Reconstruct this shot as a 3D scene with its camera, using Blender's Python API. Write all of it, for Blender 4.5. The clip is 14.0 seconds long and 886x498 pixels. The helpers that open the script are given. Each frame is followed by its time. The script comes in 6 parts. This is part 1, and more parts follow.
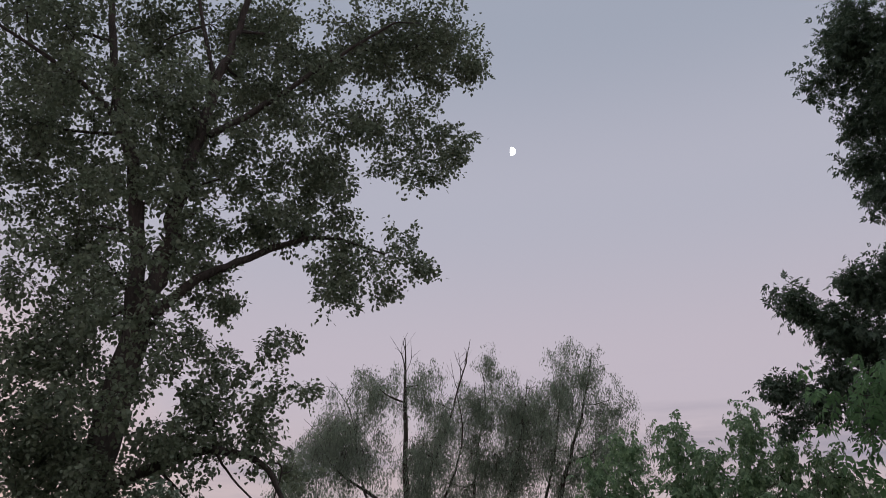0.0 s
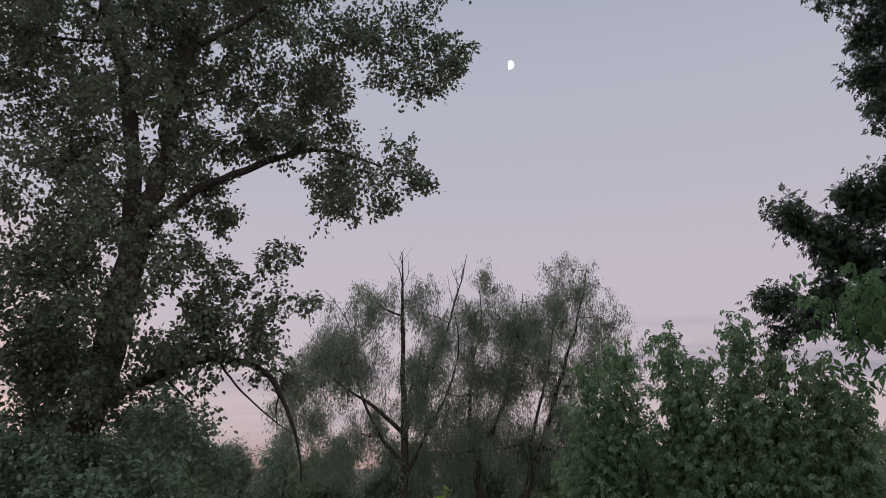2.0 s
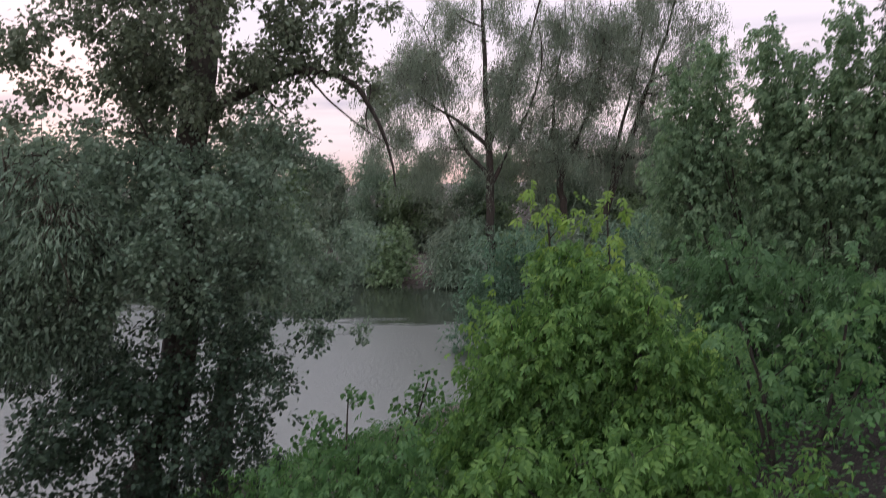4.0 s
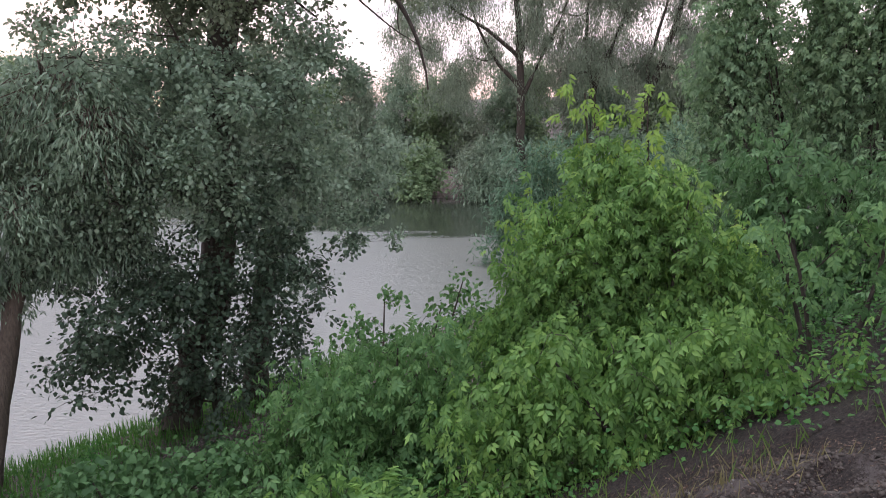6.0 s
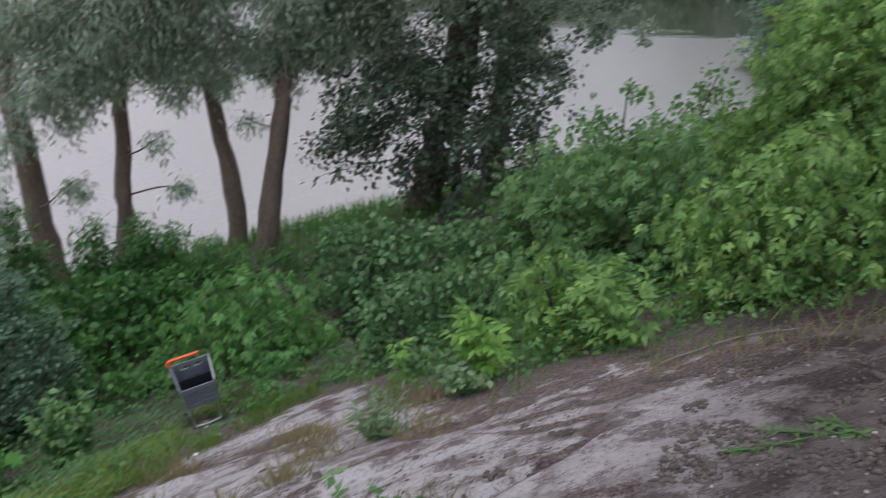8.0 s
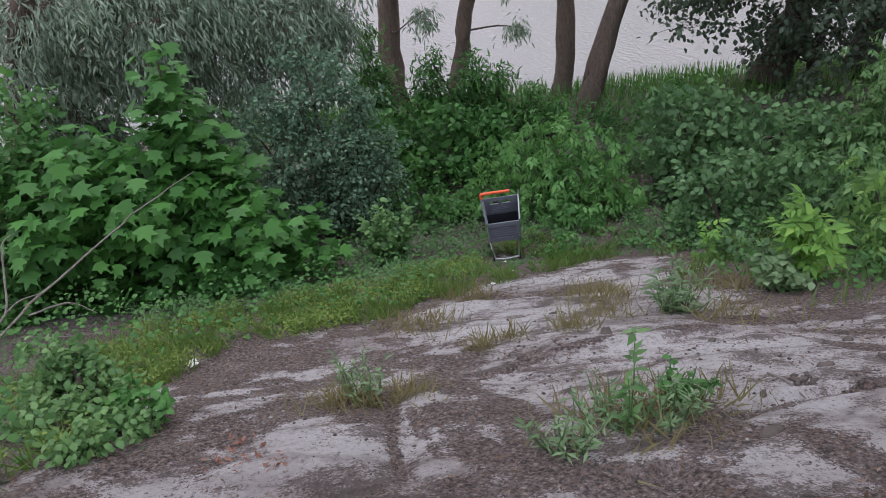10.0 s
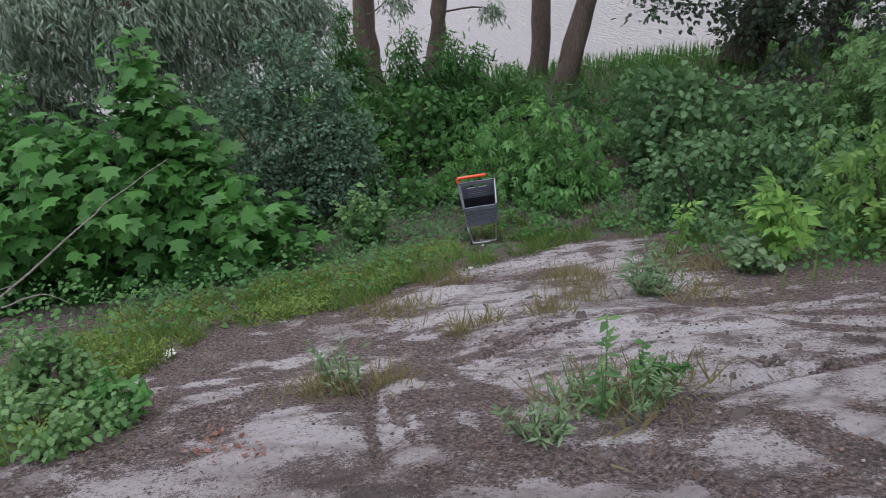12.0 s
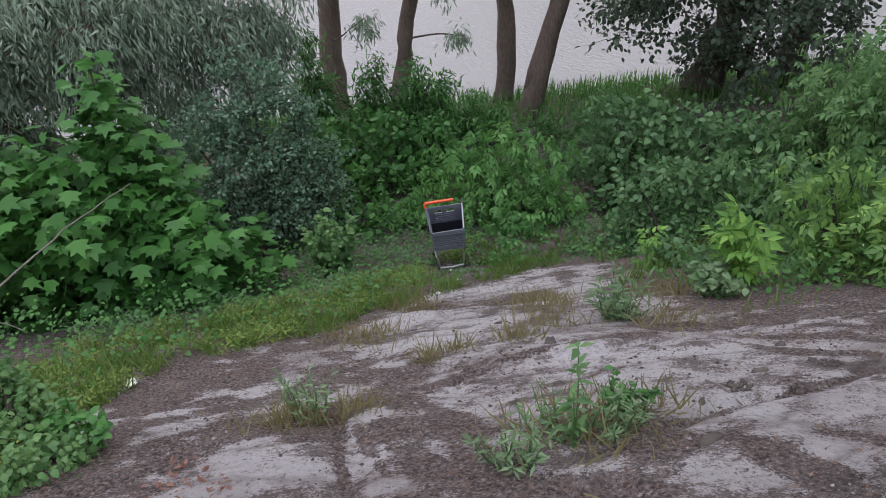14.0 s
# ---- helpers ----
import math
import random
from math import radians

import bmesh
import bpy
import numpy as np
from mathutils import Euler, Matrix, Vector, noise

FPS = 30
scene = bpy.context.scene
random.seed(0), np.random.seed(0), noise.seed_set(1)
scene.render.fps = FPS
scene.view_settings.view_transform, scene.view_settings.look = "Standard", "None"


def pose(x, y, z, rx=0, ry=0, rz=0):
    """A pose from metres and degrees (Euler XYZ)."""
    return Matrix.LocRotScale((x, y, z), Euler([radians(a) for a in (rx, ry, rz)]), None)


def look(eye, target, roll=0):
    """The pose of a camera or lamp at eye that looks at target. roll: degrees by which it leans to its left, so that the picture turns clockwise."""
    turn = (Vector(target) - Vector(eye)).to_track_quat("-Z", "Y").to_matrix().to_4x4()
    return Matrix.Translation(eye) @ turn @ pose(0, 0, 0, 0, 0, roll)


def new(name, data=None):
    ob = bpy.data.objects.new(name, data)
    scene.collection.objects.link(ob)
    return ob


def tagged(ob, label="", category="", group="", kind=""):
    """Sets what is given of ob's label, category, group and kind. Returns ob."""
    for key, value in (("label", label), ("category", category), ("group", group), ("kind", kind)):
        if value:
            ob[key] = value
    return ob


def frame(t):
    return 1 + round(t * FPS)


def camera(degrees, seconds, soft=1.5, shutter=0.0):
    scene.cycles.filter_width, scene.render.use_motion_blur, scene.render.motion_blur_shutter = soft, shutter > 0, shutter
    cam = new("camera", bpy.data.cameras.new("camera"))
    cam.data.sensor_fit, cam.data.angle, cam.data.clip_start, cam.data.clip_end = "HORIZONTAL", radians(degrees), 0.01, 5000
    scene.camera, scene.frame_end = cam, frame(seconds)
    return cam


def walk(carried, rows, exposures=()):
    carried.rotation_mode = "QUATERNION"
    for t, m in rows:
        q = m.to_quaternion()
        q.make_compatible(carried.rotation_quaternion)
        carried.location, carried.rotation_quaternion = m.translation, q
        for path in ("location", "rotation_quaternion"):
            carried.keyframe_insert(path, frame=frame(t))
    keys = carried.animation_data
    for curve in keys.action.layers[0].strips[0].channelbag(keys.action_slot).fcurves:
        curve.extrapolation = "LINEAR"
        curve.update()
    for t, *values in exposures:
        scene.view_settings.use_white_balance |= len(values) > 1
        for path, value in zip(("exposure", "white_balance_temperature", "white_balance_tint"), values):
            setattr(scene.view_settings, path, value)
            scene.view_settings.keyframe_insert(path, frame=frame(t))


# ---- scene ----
cam = camera(62.0, 14.0, soft=0.8, shutter=0.4)
# seconds, place in metres, turn in degrees
PATH = [
    (0, 0, 0.001, 7.301, 113, 0, 0),
    (0.5, -0.003, 0.003, 7.296, 114.02, 0.01, -0.16),
    (1, -0.008, 0.009, 7.27, 114.13, 0.08, -0.51),
    (1.5, -0.034, 0.019, 7.231, 110.09, 0.19, -0.57),
    (2, -0.03, 0.014, 7.219, 106.51, 0.01, -0.29),
    (2.5, -0.069, -0, 7.2, 105.24, 0.12, 0.07),
    (3, -0.063, -0.023, 7.135, 99.52, 0.23, 1.39),
    (3.5, -0.077, -0.051, 7.076, 92.96, 0.6, 3.85),
    (4, -0.094, -0.06, 7.005, 84.82, 1.28, 6.13),
    (6.5, -0.208, -0.133, 6.682, 76.07, 1.88, 9.08),
    (7, -0.187, -0.154, 6.626, 71.76, 2.19, 11.55),
    (7.5, -0.204, -0.182, 6.601, 68.24, 2.5, 18.31),
    (8, -0.199, -0.171, 6.56, 64.26, 3.31, 26.72),
    (8.5, -0.264, -0.178, 6.501, 60.05, 3.65, 37.64),
    (9, -0.336, -0.202, 6.459, 55.79, 4.41, 49.2),
    (11.5, -0.326, -0.185, 6.499, 55.22, 5.76, 52.92),
    (12, -0.322, -0.18, 6.512, 53.82, 5.05, 50.34),
    (12.5, -0.315, -0.193, 6.531, 53.71, 4.68, 49.57),
    (13, -0.326, -0.191, 6.526, 54.02, 4.23, 49.01),
    (13.5, -0.344, -0.179, 6.514, 54.78, 3.9, 48.42),
    (14, -0.354, -0.179, 6.512, 55.5, 3.62, 48.1),
]
walk(cam, [(t, pose(*r)) for t, *r in PATH], exposures=[
    (0.0, 0.0, 6500, 10), (2.5, 0.1, 6500, 10), (3.5, 0.5, 6500, 10), (4.2, 1.1, 6500, 10), (6.3, 1.62, 6500, 10), (8.0, 1.65, 6500, 10), (9.2, 1.66, 6500, 10), (11.3, 1.7, 6500, 10), (14.0, 1.68, 6500, 10)])

# ---- world and light: dusk, the sun just under the horizon beyond the river ----
world = bpy.data.worlds.new("dusk_sky")
scene.world = world
world.use_nodes = True
wn, wl = world.node_tree.nodes, world.node_tree.links
wn.clear()


def wnode(kind, **sets):
    n = wn.new(kind)
    for k, v in sets.items():
        n.inputs[k].default_value = v
    return n


coord = wn.new("ShaderNodeTexCoord")
split = wn.new("ShaderNodeSeparateXYZ")
wl.new(coord.outputs["Generated"], split.inputs[0])
ramp = wn.new("ShaderNodeValToRGB")
ramp.color_ramp.interpolation = "EASE"
stops = [(0.0, (0.52, 0.36, 0.34)), (0.06, (0.57, 0.47, 0.495)), (0.22, (0.53, 0.475, 0.545)), (0.45, (0.448, 0.45, 0.535)), (0.65, (0.35, 0.383, 0.47)), (1.0, (0.47, 0.54, 0.655))]
while len(ramp.color_ramp.elements) < len(stops):
    ramp.color_ramp.elements.new(0.5)
for e, (p, c) in zip(ramp.color_ramp.elements, stops):
    e.position, e.color = p, (*c, 1)
wl.new(split.outputs["Z"], ramp.inputs[0])
# faint streaks of grey cloud low over the horizon
cmap = wn.new("ShaderNodeMapping")
cmap.inputs["Scale"].default_value = (1.3, 1.3, 11)
wl.new(coord.outputs["Generated"], cmap.inputs[0])
cnoise = wnode("ShaderNodeTexNoise", Scale=2.2, Detail=5.0, Roughness=0.55)
wl.new(cmap.outputs[0], cnoise.inputs["Vector"])
cramp = wn.new("ShaderNodeValToRGB")
cramp.color_ramp.elements[0].position, cramp.color_ramp.elements[1].position = 0.48, 0.70
wl.new(cnoise.outputs["Fac"], cramp.inputs[0])
band = wn.new("ShaderNodeValToRGB")
bstops = [(0.0, 0.0), (0.05, 0.5), (0.11, 0.9), (0.16, 0.5), (0.24, 0.0)]
while len(band.color_ramp.elements) < len(bstops):
    band.color_ramp.elements.new(0.5)
for e, (p, v) in zip(band.color_ramp.elements, bstops):
    e.position, e.color = p, (v, v, v, 1)
wl.new(split.outputs["Z"], band.inputs[0])
amount = wn.new("ShaderNodeMath")
amount.operation = "MULTIPLY"
wl.new(cramp.outputs[0], amount.inputs[0])
wl.new(band.outputs[0], amount.inputs[1])
cloud = wn.new("ShaderNodeMix")
cloud.data_type = "RGBA"
cloud.inputs["B"].default_value = (0.27, 0.26, 0.34, 1)
wl.new(amount.outputs[0], cloud.inputs["Factor"])
# the afterglow where the sun went down
toward = wn.new("ShaderNodeVectorMath")
toward.operation = "DOT_PRODUCT"
toward.inputs[1].default_value = Vector((-0.57, 0.82, 0.02)).normalized()
wl.new(coord.outputs["Generated"], toward.inputs[0])
near_sun = wn.new("ShaderNodeValToRGB")
for e, (p, c) in zip(near_sun.color_ramp.elements, [(0.955, (0, 0, 0)), (1.0, (0.22, 0.09, 0.02))]):
    e.position, e.color = p, (*c, 1)
wl.new(toward.outputs["Value"], near_sun.inputs[0])
glow = wn.new("ShaderNodeMix")
glow.data_type, glow.blend_type = "RGBA", "ADD"
glow.inputs["Factor"].default_value = 1.0
wl.new(ramp.outputs[0], glow.inputs["A"])
wl.new(near_sun.outputs[0], glow.inputs["B"])
wl.new(glow.outputs["Result"], cloud.inputs["A"])
# the sky's own scattering with the sun at the horizon, and the dusk gradient over it
sky = wn.new("ShaderNodeTexSky")
sky.sky_type, sky.sun_disc = "NISHITA", False
sky.sun_elevation, sky.sun_rotation = radians(-4.0), radians(-38)
skybg = wnode("ShaderNodeBackground", Strength=0.05)
wl.new(sky.outputs[0], skybg.inputs[0])
grad = wnode("ShaderNodeBackground", Strength=1.0)
wl.new(cloud.outputs["Result"], grad.inputs[0])
both = wn.new("ShaderNodeAddShader")
wl.new(skybg.outputs[0], both.inputs[0])
wl.new(grad.outputs[0], both.inputs[1])
wl.new(both.outputs[0], wn.new("ShaderNodeOutputWorld").inputs[0])

afterglow = bpy.data.lights.new("afterglow", "SUN")
afterglow.energy, afterglow.angle, afterglow.color = 0.5, radians(60), (1.0, 0.86, 0.78)
new("afterglow", afterglow).matrix_world = look((0, 0, 30), (4, -6, 8))

# ---- materials ----


def material(name):
    m = bpy.data.materials.new(name)
    m.use_nodes = True
    nt = m.node_tree
    return m, nt.nodes, nt.links, nt.nodes["Principled BSDF"]


def noise_node(n, l, scale, detail=4.0, rough=0.6, stretch=None, turn=0.0):
    tc = n.new("ShaderNodeTexCoord")
    t = n.new("ShaderNodeTexNoise")
    t.inputs["Scale"].default_value, t.inputs["Detail"].default_value, t.inputs["Roughness"].default_value = scale, detail, rough
    src = tc.outputs["Object"]
    if turn:
        rt = n.new("ShaderNodeMapping")
        rt.inputs["Rotation"].default_value = (0, 0, radians(turn))
        l.new(src, rt.inputs[0])
        src = rt.outputs[0]
    if stretch:
        mp = n.new("ShaderNodeMapping")
        mp.inputs["Scale"].default_value = stretch
        l.new(src, mp.inputs[0])
        src = mp.outputs[0]
    l.new(src, t.inputs["Vector"])
    return t


def ramp_node(n, l, src, stops):
    r = n.new("ShaderNodeValToRGB")
    while len(r.color_ramp.elements) < len(stops):
        r.color_ramp.elements.new(0.5)
    for e, (p, c) in zip(r.color_ramp.elements, stops):
        e.position, e.color = p, (*c, 1)
    l.new(src, r.inputs[0])
    return r


def bump_node(n, l, src, strength, distance, bsdf):
    b = n.new("ShaderNodeBump")
    b.inputs["Strength"].default_value, b.inputs["Distance"].default_value = strength, distance
    l.new(src, b.inputs["Height"])
    l.new(b.outputs[0], bsdf.inputs["Normal"])
    return b


def leaf_material(name, dark, mid, light, patch=0.35, rough=0.5, through_light=0.4):
    """Leaves: each one its own shade, drifting from branch to branch, some light let through."""
    m, n, l, bsdf = material(name)
    geo = n.new("ShaderNodeNewGeometry")
    big = noise_node(n, l, 0.9, 2.0)
    mixv = n.new("ShaderNodeMath")
    mixv.operation = "MULTIPLY_ADD"
    l.new(big.outputs["Fac"], mixv.inputs[0])
    mixv.inputs[1].default_value = patch * 2
    sc = n.new("ShaderNodeMath")
    sc.operation = "MULTIPLY_ADD"
    l.new(geo.outputs["Random Per Island"], sc.inputs[0])
    sc.inputs[1].default_value, sc.inputs[2].default_value = 1 - patch, -patch * 0.5
    l.new(sc.outputs[0], mixv.inputs[2])
    col = ramp_node(n, l, mixv.outputs[0], [(0.0, dark), (0.5, mid), (1.0, light)])
    l.new(col.outputs[0], bsdf.inputs["Base Color"])
    bsdf.inputs["Roughness"].default_value = rough
    bsdf.inputs["Specular IOR Level"].default_value = 0.3
    tr = n.new("ShaderNodeBsdfTranslucent")
    l.new(col.outputs[0], tr.inputs["Color"])
    mix = n.new("ShaderNodeMixShader")
    mix.inputs[0].default_value = through_light
    l.new(bsdf.outputs[0], mix.inputs[1])
    l.new(tr.outputs[0], mix.inputs[2])
    l.new(mix.outputs[0], n["Material Output"].inputs["Surface"])
    return m


def bark_material(name, dark, light, scale=6.0):
    m, n, l, bsdf = material(name)
    t = noise_node(n, l, scale, 6.0, 0.7, stretch=(3, 3, 0.6))
    p = noise_node(n, l, 1.2, 3.0)
    add = n.new("ShaderNodeMath")
    add.operation = "MULTIPLY_ADD"
    l.new(p.outputs["Fac"], add.inputs[0])
    add.inputs[1].default_value = 0.4
    l.new(t.outputs["Fac"], add.inputs[2])
    c = ramp_node(n, l, add.outputs[0], [(0.45, dark), (0.9, light)])
    l.new(c.outputs[0], bsdf.inputs["Base Color"])
    bsdf.inputs["Roughness"].default_value = 0.9
    bump_node(n, l, t.outputs["Fac"], 0.9, 0.05, bsdf)
    return m


def plain_material(name, color, rough=0.5, metal=0.0, vary=0.25, scale=20.0):
    m, n, l, bsdf = material(name)
    t = noise_node(n, l, scale, 4.0)
    c = ramp_node(n, l, t.outputs["Fac"], [(0.3, tuple(v * (1 - vary) for v in color)), (0.7, tuple(min(1, v * (1 + vary)) for v in color))])
    l.new(c.outputs[0], bsdf.inputs["Base Color"])
    bsdf.inputs["Roughness"].default_value, bsdf.inputs["Metallic"].default_value = rough, metal
    bump_node(n, l, t.outputs["Fac"], 0.2, 0.003, bsdf)
    return m


POPLAR_LEAF = leaf_material("poplar_leaf", (0.125, 0.15, 0.098), (0.205, 0.245, 0.158), (0.32, 0.37, 0.24), 0.3)
SILVER_LEAF = leaf_material("silver_leaf", (0.14, 0.198, 0.135), (0.243, 0.322, 0.224), (0.375, 0.47, 0.33), 0.3)
WILLOW_LEAF = leaf_material("willow_leaf", (0.125, 0.175, 0.125), (0.225, 0.305, 0.22), (0.40, 0.485, 0.365), 0.3)
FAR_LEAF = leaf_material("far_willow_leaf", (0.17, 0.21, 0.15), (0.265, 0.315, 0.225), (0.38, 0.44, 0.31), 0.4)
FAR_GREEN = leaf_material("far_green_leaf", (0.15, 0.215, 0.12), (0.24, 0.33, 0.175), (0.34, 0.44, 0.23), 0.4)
MAPLE_LEAF = leaf_material("maple_leaf", (0.035, 0.115, 0.026), (0.07, 0.20, 0.045), (0.11, 0.29, 0.06), 0.35)
BRIGHT_LEAF = leaf_material("bright_leaf", (0.09, 0.205, 0.042), (0.165, 0.33, 0.062), (0.31, 0.50, 0.09), 0.35)
SCRUB_LEAF = leaf_material("scrub_leaf", (0.042, 0.125, 0.034), (0.075, 0.195, 0.05), (0.13, 0.28, 0.07), 0.4)
TIP_LEAF = leaf_material("young_maple_leaf", (0.15, 0.26, 0.06), (0.27, 0.42, 0.09), (0.44, 0.58, 0.14), 0.4)
PALE_LEAF = leaf_material("pale_weed_leaf", (0.095, 0.16, 0.075), (0.16, 0.25, 0.12), (0.25, 0.35, 0.18), 0.3)
LIGHT_LEAF = leaf_material("light_leaf", (0.065, 0.175, 0.05), (0.135, 0.30, 0.085), (0.23, 0.43, 0.13), 0.4)
ASH_LEAF = leaf_material("ash_maple_leaf", (0.085, 0.165, 0.048), (0.163, 0.305, 0.085), (0.325, 0.50, 0.13), 0.4)
FRESH_LEAF = leaf_material("fresh_leaf", (0.068, 0.155, 0.055), (0.13, 0.25, 0.088), (0.22, 0.365, 0.13), 0.4)
DULL_LEAF = leaf_material("dull_leaf", (0.068, 0.145, 0.06), (0.122, 0.228, 0.094), (0.19, 0.33, 0.138), 0.4)
# the maple's dark leaf; on the poplar's low boughs it paints in their shade
MAPLE_SHADE_LEAF = leaf_material("maple_shade_leaf", (0.05, 0.08, 0.053), (0.085, 0.125, 0.08), (0.13, 0.18, 0.11), 0.3)
BLUE_LEAF = leaf_material("blue_leaf", (0.08, 0.15, 0.095), (0.14, 0.24, 0.15), (0.23, 0.345, 0.215), 0.3)
FIELD_MAPLE_LEAF = leaf_material("field_maple_leaf", (0.105, 0.175, 0.095), (0.21, 0.32, 0.17), (0.345, 0.475, 0.255), 0.3)
GRASS = leaf_material("grass_blade", (0.075, 0.14, 0.03), (0.13, 0.215, 0.05), (0.22, 0.29, 0.08), 0.4)
REED = leaf_material("reed_blade", (0.06, 0.15, 0.035), (0.10, 0.23, 0.055), (0.16, 0.31, 0.08), 0.4)
YELLOW_LEAF = leaf_material("yellow_leaf", (0.10, 0.17, 0.035), (0.17, 0.25, 0.05), (0.28, 0.34, 0.08), 0.4)
PULLED = leaf_material("wilted_leaf", (0.05, 0.11, 0.03), (0.08, 0.16, 0.045), (0.12, 0.2, 0.06), 0.3)
DRY_GRASS = leaf_material("dry_grass", (0.16, 0.14, 0.06), (0.24, 0.21, 0.10), (0.34, 0.29, 0.16), 0.4)
DEAD_LEAF = leaf_material("dead_leaf", (0.09, 0.055, 0.04), (0.16, 0.10, 0.075), (0.30, 0.21, 0.16), 0.2)
BARK = bark_material("poplar_bark", (0.03, 0.024, 0.02), (0.10, 0.08, 0.064))
DARK_BARK = bark_material("dark_bark", (0.03, 0.025, 0.02), (0.09, 0.07, 0.055))
BROWN_BARK = bark_material("brown_bark", (0.06, 0.045, 0.035), (0.17, 0.125, 0.095), 9.0)

# ---- helpers for building ----
rng = np.random.default_rng(7)


def mesh_from(name, verts, faces, mat):
    """One mesh from arrays of points and of faces with the same number of corners (or a list of such arrays)."""
    me = bpy.data.meshes.new(name)
    groups = faces if isinstance(faces, list) else [faces]
    groups = [np.asarray(g, dtype=np.int32) for g in groups if len(g)]
    me.vertices.add(len(verts))
    me.vertices.foreach_set("co", np.asarray(verts, dtype=np.float32).ravel())
    loops = np.concatenate([g.ravel() for g in groups])
    sizes = np.concatenate([np.full(len(g), g.shape[1], dtype=np.int32) for g in groups])
    me.loops.add(len(loops))
    me.loops.foreach_set("vertex_index", loops)
    me.polygons.add(len(sizes))
    me.polygons.foreach_set("loop_start", np.concatenate([[0], np.cumsum(sizes)[:-1]]).astype(np.int32))
    me.materials.append(mat)
    me.update(calc_edges=True)
    return me


def thing(name, place=(0, 0, 0), label="", category="", group="", kind=""):
    ob = new(name)
    ob.location = place
    return tagged(ob, label, category, group, kind)


def put(name, me, parent=None, label="", smooth=False):
    """Links a mesh in world places as one object, under a thing if given."""
    if smooth:
        me.polygons.foreach_set("use_smooth", np.ones(len(me.polygons), dtype=bool))
    ob = new(name, me)
    if parent is not None:
        ob.parent = parent
        at = Vector(parent.location) if parent.parent is None else Vector((0, 0, 0))
        ob.matrix_parent_inverse = Matrix.Translation(-at)
    if label:
        ob["label"] = label
    return ob


def part(name, bm, mat, parent=None, label="", smooth=False):
    me = bpy.data.meshes.new(name)
    bm.to_mesh(me)
    bm.free()
    me.materials.append(mat)
    return put(name, me, parent, label, smooth)


def smooth_line(points, steps=4):
    """A polyline of (x, y, z, radius) rounded through its points."""
    p = np.asarray(points, dtype=float)
    q = np.vstack([2 * p[0] - p[1], p, 2 * p[-1] - p[-2]])
    out = []
    for i in range(1, len(q) - 2):
        for k in range(steps):
            u = k / steps
            a, b, c, d = q[i - 1], q[i], q[i + 1], q[i + 2]
            out.append(0.5 * (2 * b + (c - a) * u + (2 * a - 5 * b + 4 * c - d) * u * u + (3 * b - a - 3 * c + d) * u ** 3))
    out.append(p[-1])
    out = np.array(out)
    span = np.linalg.norm(p[-1, :3] - p[0, :3])
    out[1:-1, :3] += rng.standard_normal((len(out) - 2, 3)) * 0.0022 * span
    out[:, 3] = np.maximum(out[:, 3], 0.003)
    return out


def tubes(lines, sides=8, knots=0.06):
    """Points and faces of tapered stems along lines of (x, y, z, radius), a little knotty."""
    V, Q, base = [], [], 0
    for line in lines:
        line = np.asarray(line, dtype=float)
        n = len(line)
        tang = np.gradient(line[:, :3], axis=0)
        tang /= np.linalg.norm(tang, axis=1, keepdims=True) + 1e-9
        ref = np.where(np.abs(tang[:, 2:3]) > 0.9, [[1.0, 0, 0]], [[0, 0, 1.0]])
        u = np.cross(tang, ref)
        u /= np.linalg.norm(u, axis=1, keepdims=True) + 1e-9
        w = np.cross(tang, u)
        a = np.arange(sides) * 2 * math.pi / sides
        r = line[:, 3:4] * (1 + knots * rng.standard_normal((n, sides)))
        ring = line[:, None, :3] + r[:, :, None] * (np.cos(a)[None, :, None] * u[:, None] + np.sin(a)[None, :, None] * w[:, None])
        V.append(ring.reshape(-1, 3))
        i, j = np.meshgrid(np.arange(n - 1), np.arange(sides), indexing="ij")
        k = (j + 1) % sides
        Q.append(np.stack([i * sides + j, i * sides + k, (i + 1) * sides + k, (i + 1) * sides + j], -1).reshape(-1, 4) + base)
        base += n * sides
    return np.vstack(V), np.vstack(Q)


# leaf shapes: points along, across and above the blade, and triangles
OVAL = (np.array([(0, 0, 0), (0.35, 0.36, 0.08), (0.75, 0.24, 0.05), (1, 0, -0.08), (0.75, -0.24, 0.05), (0.35, -0.36, 0.08)]), np.array([(0, 1, 5), (1, 2, 5), (2, 4, 5), (2, 3, 4)]))
LANCE = (np.array([(0, 0, 0), (0.45, 0.11, 0.03), (1, 0, -0.1), (0.45, -0.11, 0.03)]), np.array([(0, 1, 3), (1, 2, 3)]))
LANCE_WIDE = (np.array([(0, 0, 0), (0.4, 0.2, 0.05), (1, 0, -0.1), (0.4, -0.2, 0.05)]), np.array([(0, 1, 2), (0, 2, 3)]))
BLADE = (np.array([(0, 0.03, 0), (0, -0.03, 0), (0.6, 0.018, 0.0), (0.6, -0.018, 0.0), (1, 0, -0.12)]), np.array([(0, 1, 2), (1, 3, 2), (2, 3, 4)]))


def star_leaf():
    """A five-lobed maple leaf."""
    pts = [(0, 0, 0)]
    for deg, r in ((-132, 0.34), (-100, 0.54), (-74, 0.36), (-50, 0.66), (-25, 0.39), (0, 0.78), (25, 0.39), (50, 0.66), (74, 0.36), (100, 0.54), (132, 0.34)):
        a = radians(deg)
        pts.append((0.28 + r * math.cos(a), r * math.sin(a) * 1.05, -0.12 * r * r))
    return np.array(pts), np.array([(0, i, i + 1) for i in range(1, 11)])


